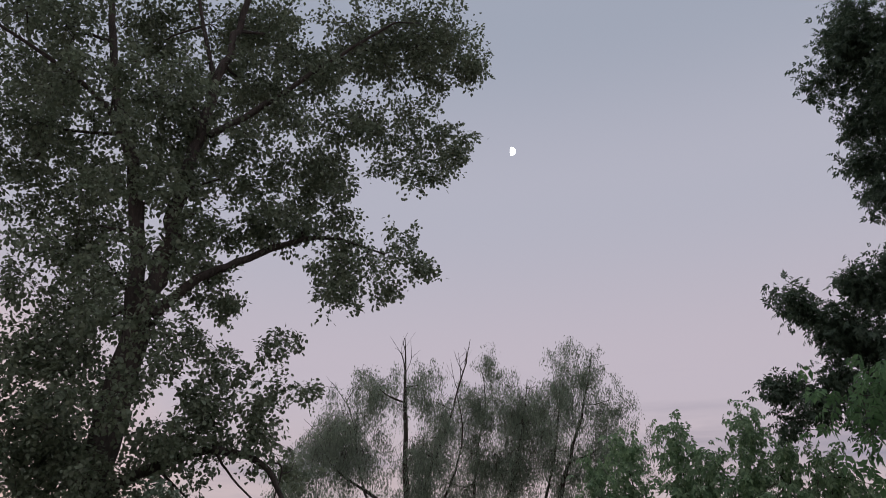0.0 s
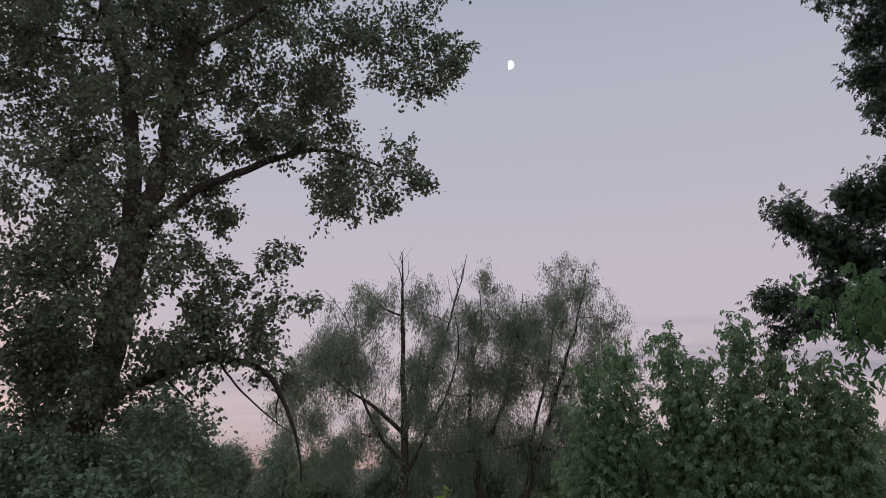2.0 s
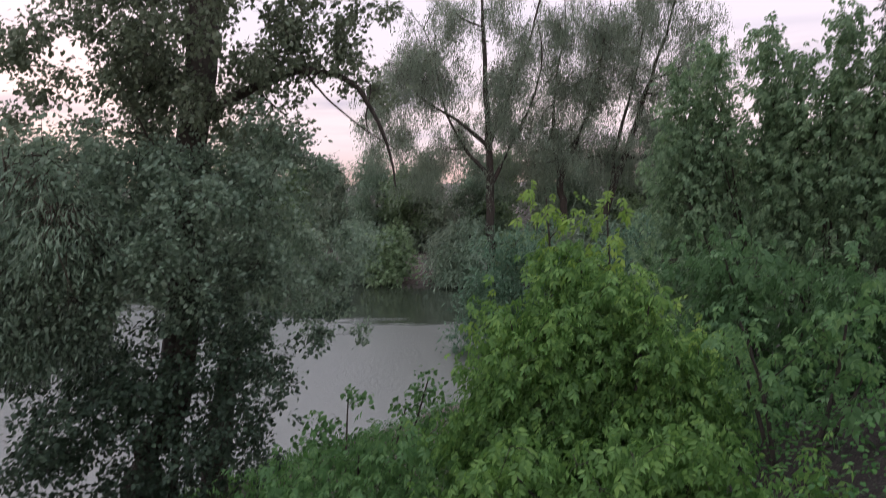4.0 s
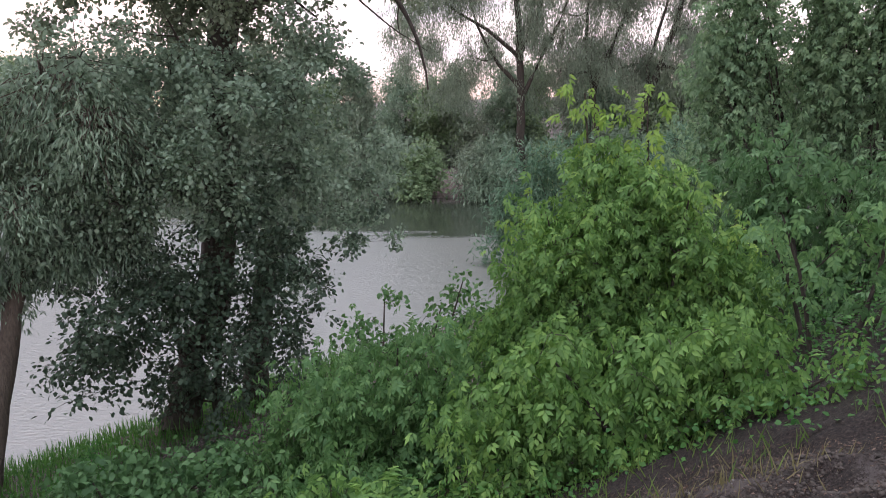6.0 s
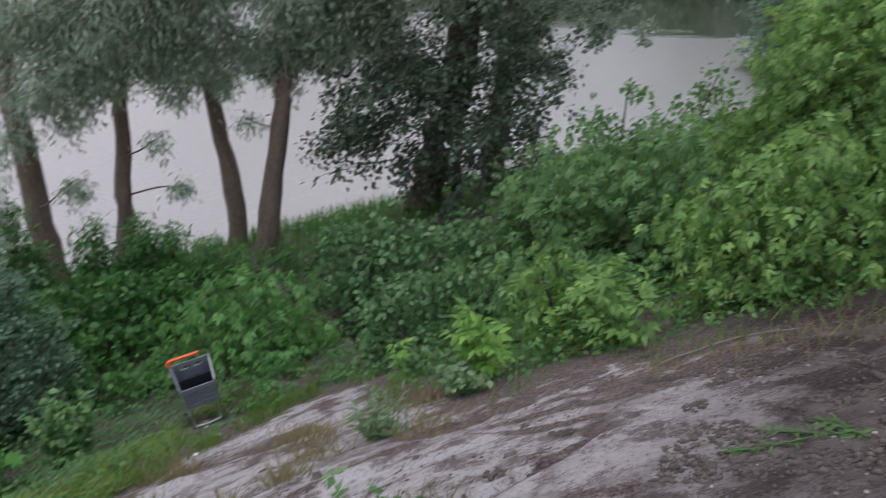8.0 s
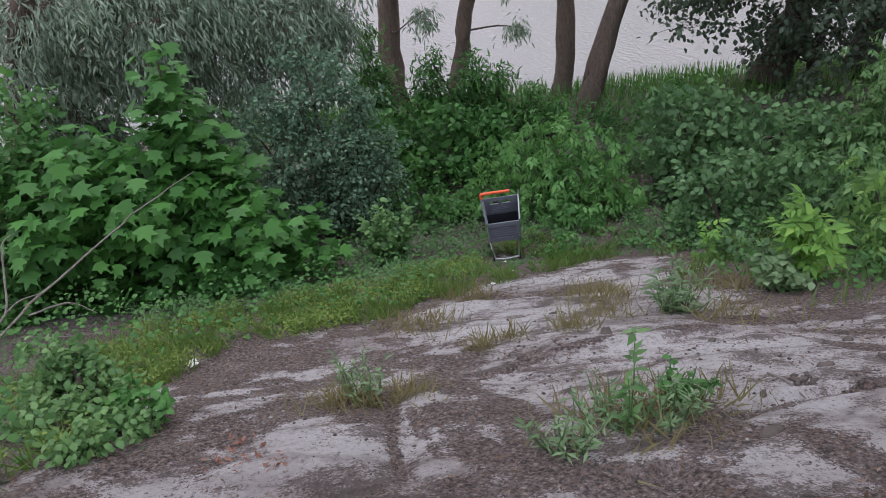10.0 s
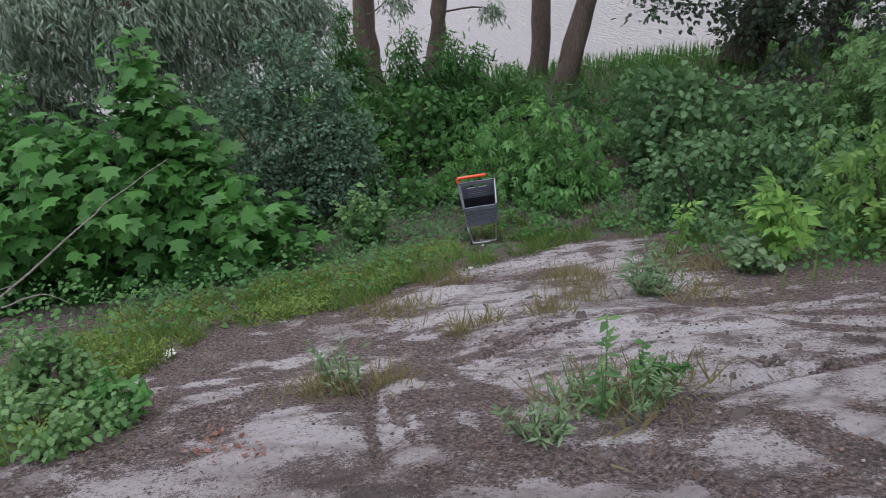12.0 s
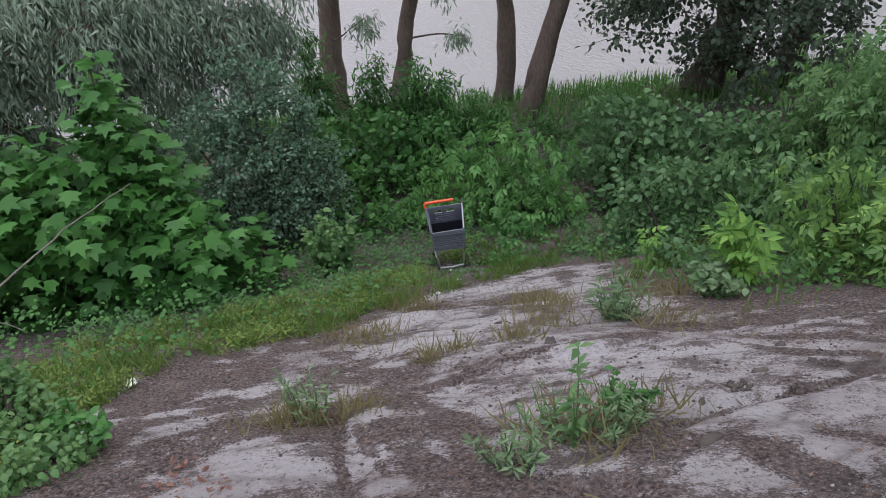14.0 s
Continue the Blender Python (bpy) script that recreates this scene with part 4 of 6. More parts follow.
ASHMAPLE_LOW = [(-0.19, 6.55, 4.3, 0.38), (0.49, 6.53, 4.32, 0.41), (1.12, 6.48, 4.46, 0.41), (1.49, 6.47, 4.69, 0.3), (1.7, 6.29, 4.33, 0.32), (-0.39, 6.38, 3.85, 0.3), (0.13, 6.36, 3.82, 0.3), (0.63, 6.39, 4, 0.3), (1.21, 6.32, 4.09, 0.3), (2.01, 5.99, 4.4, 0.31), (2.31, 6.15, 4.55, 0.32), (-0.93, 6.42, 4.04, 0.27)]
BANK_SCRUB = [(-2.89, 11.14, 3.57, 0.31), (-3.33, 10.89, 3.11, 0.37), (-2.49, 9.99, 3.02, 0.42), (-1.99, 11.28, 3.44, 0.31), (-1.83, 9.49, 2.79, 0.4), (-3.38, 10.51, 2.14, 0.55), (-4.03, 10.1, 1.72, 0.6), (-2.46, 8.59, 2.33, 0.46), (-4.89, 9.64, 1.52, 0.6), (-6.23, 9.99, 1.18, 0.5), (-1.44, 7.83, 2.67, 0.38), (-3.05, 8.13, 1.82, 0.54), (-1.92, 7.09, 2.33, 0.4), (-4.56, 8.46, 1.37, 0.56), (-6.77, 9.5, 0.92, 0.5), (-1.63, 11.45, 3.88, 0.24), (-1.18, 10.43, 3.78, 0.25), (-1.59, 10.22, 3.22, 0.38), (-1.75, 7.63, 2.4, 0.31)]
RIGHT_MAPLES = [(3.22, 16.61, 9.48, 0.39), (4.27, 16.37, 9.57, 0.5), (5.21, 16.09, 9.66, 0.5), (6.17, 15.74, 9.89, 0.55), (3.84, 16.48, 8.6, 0.91), (4.92, 16.18, 8.53, 0.91), (5.91, 15.85, 8.8, 0.91), (6.74, 15.51, 8.51, 0.98), (3.29, 16.6, 7.29, 0.84), (4.41, 16.33, 7.02, 1.04), (5.65, 15.94, 6.87, 1.04), (6.78, 15.49, 6.73, 1.17), (7.59, 15.1, 8.12, 1.43), (3.06, 16.64, 5.93, 0.65), (3.07, 16.64, 4.67, 0.65)]
RIGHT_SCRUB = [(3.07, 12.03, 5.76, 0.72), (4.01, 11.75, 5.61, 0.72), (4.87, 11.41, 5.3, 0.77), (2.83, 12.09, 4.84, 0.53), (3.88, 11.79, 4.45, 0.53), (4.75, 11.46, 4.34, 0.63), (2.76, 12.11, 4, 0.44), (5.64, 11.05, 4.94, 0.87), (2.92, 10, 4.14, 0.33), (3.39, 8.78, 4.29, 0.38), (3.28, 7.19, 4.56, 0.38), (5.49, 11.12, 6.07, 0.76), (3.15, 12.01, 6.13, 0.38)]
RIGHT_TREE_TOP = [(8.68, 12.24, 17.31, 0.77), (8.29, 12.5, 16.52, 0.54), (8.46, 12.39, 15.49, 0.73), (8.14, 12.6, 14.52, 0.44), (8.31, 12.49, 13.72, 0.38), (9.45, 11.65, 16.29, 1.62), (9.17, 11.87, 14.28, 1.41), (8.54, 12.33, 18.05, 0.57), (9.64, 11.5, 18.7, 1.75)]
RIGHT_TREE_LOW = [(7.85, 12.78, 11.84, 0.66), (7.41, 13.05, 12.1, 0.36), (6.62, 13.46, 11.73, 0.48), (7.01, 13.26, 11.22, 0.66), (7.62, 12.92, 10.97, 0.77), (6.22, 13.65, 10.3, 0.49), (6.86, 13.34, 10.29, 0.65), (7.47, 13.01, 10.11, 0.7), (6.54, 13.5, 9.86, 0.35), (7.19, 13.16, 9.59, 0.41), (8.42, 12.42, 10.87, 1.19), (8.12, 12.62, 12.5, 0.37), (8.65, 12.25, 12.18, 0.85)]
FAR_WILLOW_A = [(-7.22, 51.46, 16.66, 2.23), (-4.41, 51.77, 18.48, 1.84), (-1.6, 51.93, 18.85, 1.84), (-8.61, 51.24, 14.24, 1.81), (-5.65, 51.65, 14.24, 2.41), (0.37, 51.95, 15.97, 1.7), (-8.83, 51.21, 10.64, 1.8), (-1.65, 51.93, 14.2, 2.41), (-4.49, 51.76, 10.61, 2), (-0.5, 51.95, 10.97, 1.8), (-10.37, 50.92, 12.24, 1.4), (-6.88, 51.5, 8.24, 1.59)]
FAR_WILLOW_B = [(2.49, 53.89, 18.35, 1.9), (5.34, 53.68, 17.82, 2.53), (2.83, 53.87, 14.37, 2.09), (6.97, 53.49, 18.98, 2.12), (5.26, 53.68, 13.89, 2.71), (1.95, 53.91, 10.25, 2.07), (3.98, 53.8, 10.21, 2.49), (0.27, 53.95, 8.21, 2.07), (3.76, 53.81, 20.61, 1.07), (5.96, 53.61, 8.13, 2.07)]
FAR_WILLOW_C = [(10.33, 51.92, 20.15, 1.76), (11.39, 51.69, 17.67, 1.49), (9.3, 52.11, 16.6, 2.27), (10.95, 51.79, 14.72, 1.48), (7.7, 52.37, 13.67, 2.25), (8.79, 52.2, 10.84, 2.24), (6.65, 52.52, 9.7, 1.83), (9.68, 52.04, 8.45, 1.83), (8.39, 52.27, 18.87, 1.25)]
FAR_STEM_A = [(-2.36, 51.9, 5.02, 0.36), (-2.43, 51.9, 9.39, 0.3), (-2.61, 51.89, 14.21, 0.22), (-2.68, 51.88, 18.67, 0.13), (-2.76, 51.88, 22.34, 0.03)]
FAR_STEM_F = [(-2.34, 51.9, 6.6, 0.2), (-0.92, 51.94, 9.37, 0.14), (0.52, 51.95, 12.15, 0.1), (1.36, 51.93, 15.34, 0.06), (1, 51.94, 18.18, 0.03)]
FAR_STEM_G = [(-2.45, 51.89, 7.4, 0.2), (-4.1, 51.79, 9.41, 0.14), (-5.47, 51.67, 12.23, 0.09), (-6.04, 51.61, 15.45, 0.05), (-6.81, 51.51, 17.88, 0.03)]
FAR_STEM_H = [(2.7, 53.88, 6.54, 0.2), (2.15, 53.9, 10.24, 0.15), (2.42, 53.89, 14.38, 0.09), (3.09, 53.86, 17.7, 0.05), (2.93, 53.87, 20.22, 0.03)]
FAR_STEM_I = [(6.19, 52.58, 5.72, 0.2), (6.24, 52.57, 8.51, 0.16), (7.5, 52.4, 13.28, 0.1), (8.16, 52.31, 16.87, 0.06), (8.39, 52.27, 18.87, 0.03)]
FAR_STEM_B = [(-2.43, 51.9, 9.39, 0.22), (-0.87, 51.94, 12.98, 0.16), (0.37, 51.95, 16.17, 0.1), (1.43, 51.93, 19.79, 0.06), (1.98, 51.91, 22.21, 0.02)]
FAR_STEM_C = [(-2.43, 51.9, 9.39, 0.2), (-4.48, 51.76, 11.21, 0.15), (-7.24, 51.45, 13.04, 0.08), (-8.8, 51.21, 15.44, 0.04)]
FAR_STEM_D = [(2.88, 53.87, 4.9, 0.34), (2.72, 53.88, 7.36, 0.3), (4.83, 53.73, 12.25, 0.18), (5.72, 53.64, 16.76, 0.08), (6.18, 53.59, 19.65, 0.03)]
FAR_STEM_E = [(5.78, 52.62, 4.93, 0.34), (7.43, 52.41, 9.68, 0.26), (8.66, 52.22, 13.63, 0.16), (9.89, 52, 17.57, 0.08), (10.72, 51.84, 21.12, 0.03)]
SHORE_WEEDS = [(-10.84, 5.94, 1.87, 0.37), (-10.54, 6.13, 1.48, 0.37), (-9.99, 6.78, 1.26, 0.35), (-9.61, 7.37, 1.38, 0.31), (-9.29, 7.75, 1.39, 0.29), (-8.99, 7.99, 1.24, 0.35), (-7.9, 8.95, 1.16, 0.37), (-7.6, 9.32, 1.39, 0.35), (-11.09, 5.79, 2.25, 0.33), (-11.05, 6.04, 2.53, 0.23), (-10.37, 6.51, 1.61, 0.27), (-9.56, 7.62, 1.67, 0.18), (-9.89, 7.12, 1.54, 0.23), (-7.24, 9.61, 1.44, 0.3), (-10.36, 6.81, 2.03, 0.23), (-9.9, 7.36, 1.92, 0.2), (-10.92, 6.06, 2.21, 0.27), (-8.85, 8.28, 1.49, 0.24), (-9.23, 7.97, 1.64, 0.22), (-8.24, 8.75, 1.3, 0.27)]
LEFT_THICKET = [(-12.04, 1.55, 2.43, 0.8), (-11.82, 1.69, 1.91, 0.7), (-12.23, 1.71, 3.11, 0.79), (-11.73, 1.29, 1.54, 0.8), (-11.16, 3.6, 1.49, 0.6), (-11.46, 3.07, 1.79, 0.6), (-12.07, 0.91, 2.3, 1), (-11.39, 3.58, 2.01, 0.5), (-12.01, 2.19, 2.67, 0.6)]
POPLAR_VEIL = [(-9.35, 12.23, 4.73, 1.01), (-8.3, 12.93, 4.61, 0.89), (-9.75, 12.04, 5.6, 1.13), (-6.38, 14, 5.12, 1.01), (-5.22, 14.45, 5.16, 0.89), (-6.11, 13.96, 4.08, 0.71), (-4.58, 14.57, 4.44, 0.59), (-5.47, 14.03, 3.23, 0.54), (-7.78, 13.06, 3.69, 0.6), (-4.12, 14.78, 5.11, 0.71), (-3.64, 14.96, 5.89, 0.59), (-5.9, 13.76, 2.82, 0.6), (-6.39, 13.25, 1.89, 0.66), (-7.05, 12.71, 1.34, 0.54), (-7.92, 12.51, 2.11, 0.78), (-8.78, 12, 2.27, 0.66), (-9.23, 11.56, 1.97, 0.48), (-5.45, 13.68, 2, 0.48), (-8.67, 12.8, 5.51, 1.07), (-7.52, 13.49, 5.64, 1.07)]
SHORE_BUSH = [(-0.7, 29.93, 3.57, 1.27), (-1.75, 29.89, 2.88, 0.93), (0.45, 29.94, 4.25, 1.38), (1.57, 29.89, 3.32, 1.5), (3.35, 29.74, 3.55, 1.39), (4.43, 29.6, 4.45, 1.38), (-2.46, 29.85, 2.19, 0.6), (-1.19, 29.92, 1.82, 0.82), (2.68, 29.81, 1.94, 1.4), (1.11, 29.92, 1.93, 1.16), (4.22, 29.63, 2.42, 1.28)]
OVERHANG = [(-4.46, 16.37, 4.18, 0.55), (-4.73, 16.29, 3.6, 0.5), (-3.85, 16.52, 3.55, 0.29), (-4.87, 16.25, 4.79, 0.59), (-4.19, 16.44, 5.02, 0.46), (-4.04, 16.48, 5.67, 0.59), (-5.03, 16.21, 5.57, 0.65)]
BANK_TALL = [(-10.01, 5.41, 1.66, 0.43), (-9.7, 5.96, 1.72, 0.4), (-9.29, 6.36, 1.45, 0.4), (-8.89, 6.91, 1.5, 0.4), (-8.39, 7.33, 1.28, 0.4), (-7.98, 7.59, 1.03, 0.4), (-7.49, 8.19, 1.23, 0.36), (-6.94, 8.72, 1.39, 0.4), (-6.95, 7.99, 0.92, 0.45), (-6.49, 8.82, 1, 0.43), (-6.15, 9.22, 1.29, 0.38), (-5.6, 9.59, 1.37, 0.38), (-5.1, 9.86, 1.38, 0.34), (-4.44, 10.24, 1.57, 0.32), (-3.87, 10.59, 1.87, 0.3), (-8.5, 6.96, 0.94, 0.43), (-9.09, 6.26, 1, 0.43), (-5.61, 8.58, 0.98, 0.41), (-4.92, 9.22, 0.99, 0.42), (-4.36, 10.04, 1.11, 0.38)]
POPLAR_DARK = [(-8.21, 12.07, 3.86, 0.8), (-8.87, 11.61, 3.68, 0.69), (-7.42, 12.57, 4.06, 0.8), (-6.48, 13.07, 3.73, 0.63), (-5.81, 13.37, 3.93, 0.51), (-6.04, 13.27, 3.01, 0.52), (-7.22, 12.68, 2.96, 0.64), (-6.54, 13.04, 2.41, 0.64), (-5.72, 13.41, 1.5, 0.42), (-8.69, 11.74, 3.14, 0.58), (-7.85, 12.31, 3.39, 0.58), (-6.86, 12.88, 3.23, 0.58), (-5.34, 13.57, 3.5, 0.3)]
SILVER_HANG = [(-12.24, 7.91, 4.86, 0.9), (-11.8, 8.44, 4.5, 0.62), (-11.23, 9.18, 4.57, 0.73), (-10.58, 9.89, 4.56, 0.73), (-9.87, 10.52, 4.26, 0.62), (-10.8, 9.46, 3.73, 0.36), (-11.82, 8.16, 3.58, 0.36), (-12.17, 7.77, 3.95, 0.51), (-9.49, 10.73, 3.71, 0.41), (-8.83, 11.35, 4.13, 0.62), (-8.13, 11.87, 4.27, 0.62), (-11.54, 8.62, 3.88, 0.41), (-10.1, 10.14, 3.6, 0.32), (-10.97, 8.94, 2.8, 0.2), (-11.8, 7.61, 2.31, 0.23), (-8.82, 11.47, 4.73, 0.67), (-12.35, 7.24, 3.3, 0.29), (-10.58, 9, 1.95, 0.17), (-9.79, 10.23, 2.95, 0.18)]
POPLAR_LEFT = [(-8.28, 13.69, 11.69, 0.89), (-7.32, 14.23, 11.16, 0.89), (-6.78, 14.49, 11.95, 0.77), (-7.74, 14, 10, 0.87), (-6.73, 14.52, 10.33, 0.75), (-6.1, 14.79, 10.61, 0.63), (-7.27, 14.25, 9.21, 0.99), (-5.74, 14.94, 8.66, 0.86), (-7.72, 14.01, 8.48, 0.99), (-7.27, 14.26, 13.89, 0.93), (-9.07, 13.18, 15.88, 0.98), (-8.43, 13.6, 17.03, 0.87), (-6.54, 14.61, 16.19, 0.85), (-5.11, 15.16, 18.48, 0.91), (-5.21, 15.13, 11.78, 0.51), (-4.82, 15.26, 11.2, 0.57)]
POPLAR_UPPER_LEFT = [(-8.71, 12.22, 9.84, 0.7), (-8.04, 12.66, 10.1, 0.7), (-7.24, 13.13, 9.86, 0.82), (-8.63, 12.27, 8.68, 0.42), (-7.54, 12.96, 9.03, 0.64), (-6.77, 13.37, 8.95, 0.7), (-8.88, 12.1, 9.34, 0.47), (-7.98, 12.7, 8.2, 0.42), (-7.15, 13.17, 8.21, 0.58), (-4.95, 14.13, 9.09, 0.7), (-4.11, 14.39, 9.31, 0.7), (-3.55, 14.54, 9.97, 0.58), (-4.5, 14.28, 9.96, 0.7)]
POPLAR_VEIL_TOP = [(-9.72, 12.46, 7.5, 0.91), (-8.8, 13.1, 7.48, 0.91), (-7.77, 13.72, 7.47, 0.91), (-6.63, 14.28, 7.44, 0.91), (-5.64, 14.7, 6.98, 0.78), (-4.82, 14.98, 6.38, 0.66), (-9.48, 12.66, 6.48, 0.91), (-8.3, 13.44, 6.74, 0.85), (-4.31, 15.11, 7.38, 0.48), (-5.15, 14.84, 7.73, 0.6)]
POPLAR_LIMB_E = [(-6.1, 13.68, 8.43, 0.1), (-5.25, 14.02, 8.92, 0.09), (-4.32, 14.33, 9.25, 0.075), (-3.47, 14.55, 9.03, 0.06), (-3.05, 14.65, 8.42, 0.045), (-2.74, 14.7, 7.57, 0.03), (-2.65, 14.72, 6.94, 0.015)]
BARE_TWIG_A = [(-4.32, 14.33, 9.25, 0.03), (-3.97, 14.43, 8.76, 0.02), (-3.28, 14.6, 8.14, 0.014), (-2.63, 14.72, 7.68, 0.006)]
BARE_TWIG_B = [(-3.47, 14.55, 9.03, 0.03), (-3.09, 14.64, 8.98, 0.02), (-3.19, 14.62, 8.36, 0.014), (-3.15, 14.62, 7.97, 0.006)]
THICKET_FRONT = [(-4.54, 6.23, 2.17, 0.28), (-4.02, 6.31, 1.82, 0.31), (-3.66, 6.61, 1.99, 0.35), (-3.53, 5.31, 2.14, 0.22), (-3.05, 5.19, 2.37, 0.21), (-3.48, 6.82, 2.18, 0.31), (-4.42, 6.02, 1.78, 0.22), (-3.79, 6.82, 2.42, 0.31), (-4.19, 6.57, 2.38, 0.31)]
THICKET_SIDE = [(-2.85, 5.88, 2.28, 0.25), (-2.56, 6.28, 2.34, 0.28), (-2.09, 6.06, 2.54, 0.27), (-2.79, 6.39, 2.65, 0.31), (-2.36, 6.58, 2.73, 0.35), (-2.22, 5.13, 2.69, 0.14), (-1.97, 5.25, 2.75, 0.16), (-1.66, 5.29, 2.86, 0.17), (-2.35, 6.79, 3.13, 0.31)]
LEFT_EDGE = [(-8.71, 0.09, 3.23, 0.55), (-8.46, -0.25, 2.65, 0.55), (-8.2, -0.28, 2.14, 0.37), (-8.6, -0.43, 2.96, 0.66), (-8.9, 0.18, 3.78, 0.58), (-8.73, 0.55, 3.37, 0.4), (-8.28, -0.86, 2.33, 0.59), (-8.2, 0.13, 2.14, 0.29)]
POPLAR_INNER = [(-4.61, 15.43, 19.92, 0.94), (-3.58, 15.71, 19.24, 0.92), (-4.93, 15.03, 18.38, 0.89), (-3.89, 15.09, 17.44, 0.85), (-2.7, 15.12, 18.11, 0.72), (-4.44, 15.04, 16.3, 0.83), (-3.29, 15.36, 16.18, 0.83), (-2.23, 15.18, 17.02, 0.7), (-2.41, 15.16, 15.31, 0.6), (-3.47, 15.93, 15.41, 0.63), (-4.41, 15.33, 15.26, 0.68), (-3.84, 15.05, 13.98, 0.54), (-3.17, 15.41, 14.35, 0.53), (-2.59, 16.07, 13.99, 0.54), (-4.96, 15.42, 14.14, 0.67), (-5.37, 15.23, 15.8, 0.84), (-5.03, 14.87, 12.83, 0.51), (-4.68, 15.08, 12.46, 0.32), (-5.99, 14.81, 16.47, 0.85), (-5.42, 14.37, 14.21, 0.77)]
POPLAR_FRONT = [(-5.06, 12.6, 12.55, 0.5), (-5.26, 12.53, 11.32, 0.6), (-5.4, 12.28, 10.34, 0.58), (-5.38, 12.13, 9.46, 0.62), (-5.24, 12.04, 13.67, 0.62), (-5.81, 12, 14.73, 0.64), (-5.16, 12.31, 16.24, 0.74), (-5.51, 11.91, 12.48, 0.49), (-5.8, 11.78, 11.08, 0.52), (-6.56, 12.03, 11.99, 0.55), (-4.69, 12.65, 10.53, 0.53), (-6.04, 11.78, 9.94, 0.57), (-6.93, 11.42, 12.37, 0.55), (-6.57, 12, 13.65, 0.64), (-4.65, 12.82, 9.2, 0.58), (-6.49, 11.96, 16.25, 0.75)]
MAPLE_TIPS = [(3.92, 16.39, 9.98, 0.1), (4.99, 16.1, 10.12, 0.1), (6.19, 15.42, 10.28, 0.1), (6.8, 14.95, 9.62, 0.1), (7.34, 14.49, 9.33, 0.1), (5.38, 15.61, 9.37, 0.1), (3.22, 16.22, 9.33, 0.1), (7.8, 14.24, 8.86, 0.1)]
tree("poplar_tree", "tall grey-green poplar with a forked trunk on the bank", "tree",
     [POPLAR_FOOT + POPLAR_STEM_A, POPLAR_STEM_B, POPLAR_LIMB_A, POPLAR_LIMB_B, POPLAR_LIMB_C, POPLAR_LIMB_D, POPLAR_LIMB_E, BARE_TWIG_A, BARE_TWIG_B],
     [doubled(POPLAR_TOP), doubled(POPLAR_MID), doubled(POPLAR_LOW), POPLAR_GAP, POPLAR_GAP_B, POPLAR_GAP_C, POPLAR_LEFT, POPLAR_UPPER_LEFT, doubled(POPLAR_INNER, 0.6), POPLAR_FRONT], BARK, POPLAR_LEAF, OVAL, 0.102, 250, 0.06)
tree("poplar_tree", "low leafy poplar boughs hanging to the water beside the trunk", "tree", [POPLAR_FOOT_B], [doubled(POPLAR_SKIRT[:12], 0.8), POPLAR_VEIL[:11] + POPLAR_VEIL[18:], POPLAR_VEIL_TOP, OVERHANG], DARK_BARK, SILVER_LEAF, OVAL, 0.095, 400, 0.05)
WILLOW_STEMS = (SILVER_1, SILVER_2, SILVER_3, SILVER_4)
SILVER_ALL = SILVER_CROWN + scaled(SILVER_HANG, 1.25)
for k in range(4):
    mine = [c for c in SILVER_ALL if min(range(4), key=lambda j: (c[0] - WILLOW_STEMS[j][-1][0]) ** 2 + (c[1] - WILLOW_STEMS[j][-1][1]) ** 2) == k] or SILVER_CROWN[4:6]
    tree("white_willow", "slim willow with brown bark and silvery leaves at the water's edge", "tree", [WILLOW_STEMS[k]], [mine], BROWN_BARK, SILVER_LEAF, LANCE, 0.15, 780, 0.04, group="willows along the shore", droop=0.7, hang=0.5)
foot = [(-12.2, 0.2, float(ground_z(-12.2, 0.2)) - 0.1, 0.2), (-11.8, 0.8, 3.0, 0.17), (-11.0, 1.6, 5.0, 0.12), (-10.2, 2.7, 6.6, 0.06)]
tree("white_willow", "silvery willow with drooping branches over the shrubs", "tree", [foot], [doubled(WILLOW_NEAR, 0.7)], BROWN_BARK, WILLOW_LEAF, LANCE, 0.13, 1050, 0.04, droop=0.8, hang=0.5)


def shrub(name, label, clumps, leaf, shape, size, density, bark=DARK_BARK, lean=0.35, group="", full=True, **how):
    """A bush: several thin stems rise from the ground under its clumps."""
    c = np.array(clumps)
    mid = c[:, :2].mean(0)
    stems = []
    for x, y, z, r in clumps[::3]:
        bx, by = mid[0] + (x - mid[0]) * lean, mid[1] + (y - mid[1]) * lean
        gz0 = float(ground_z(bx, by)) - 0.05
        stems.append([(bx, by, gz0, 0.03), ((bx + x) / 2 + 0.05, (by + y) / 2, (gz0 + z) / 2 + 0.05, 0.022), (x, y, z, 0.01)])
    return tree(name, label, "bush", stems, [fill_down(clumps) if full else clumps], bark, leaf, shape, size, density, 0.02, group, sides=6, **how)


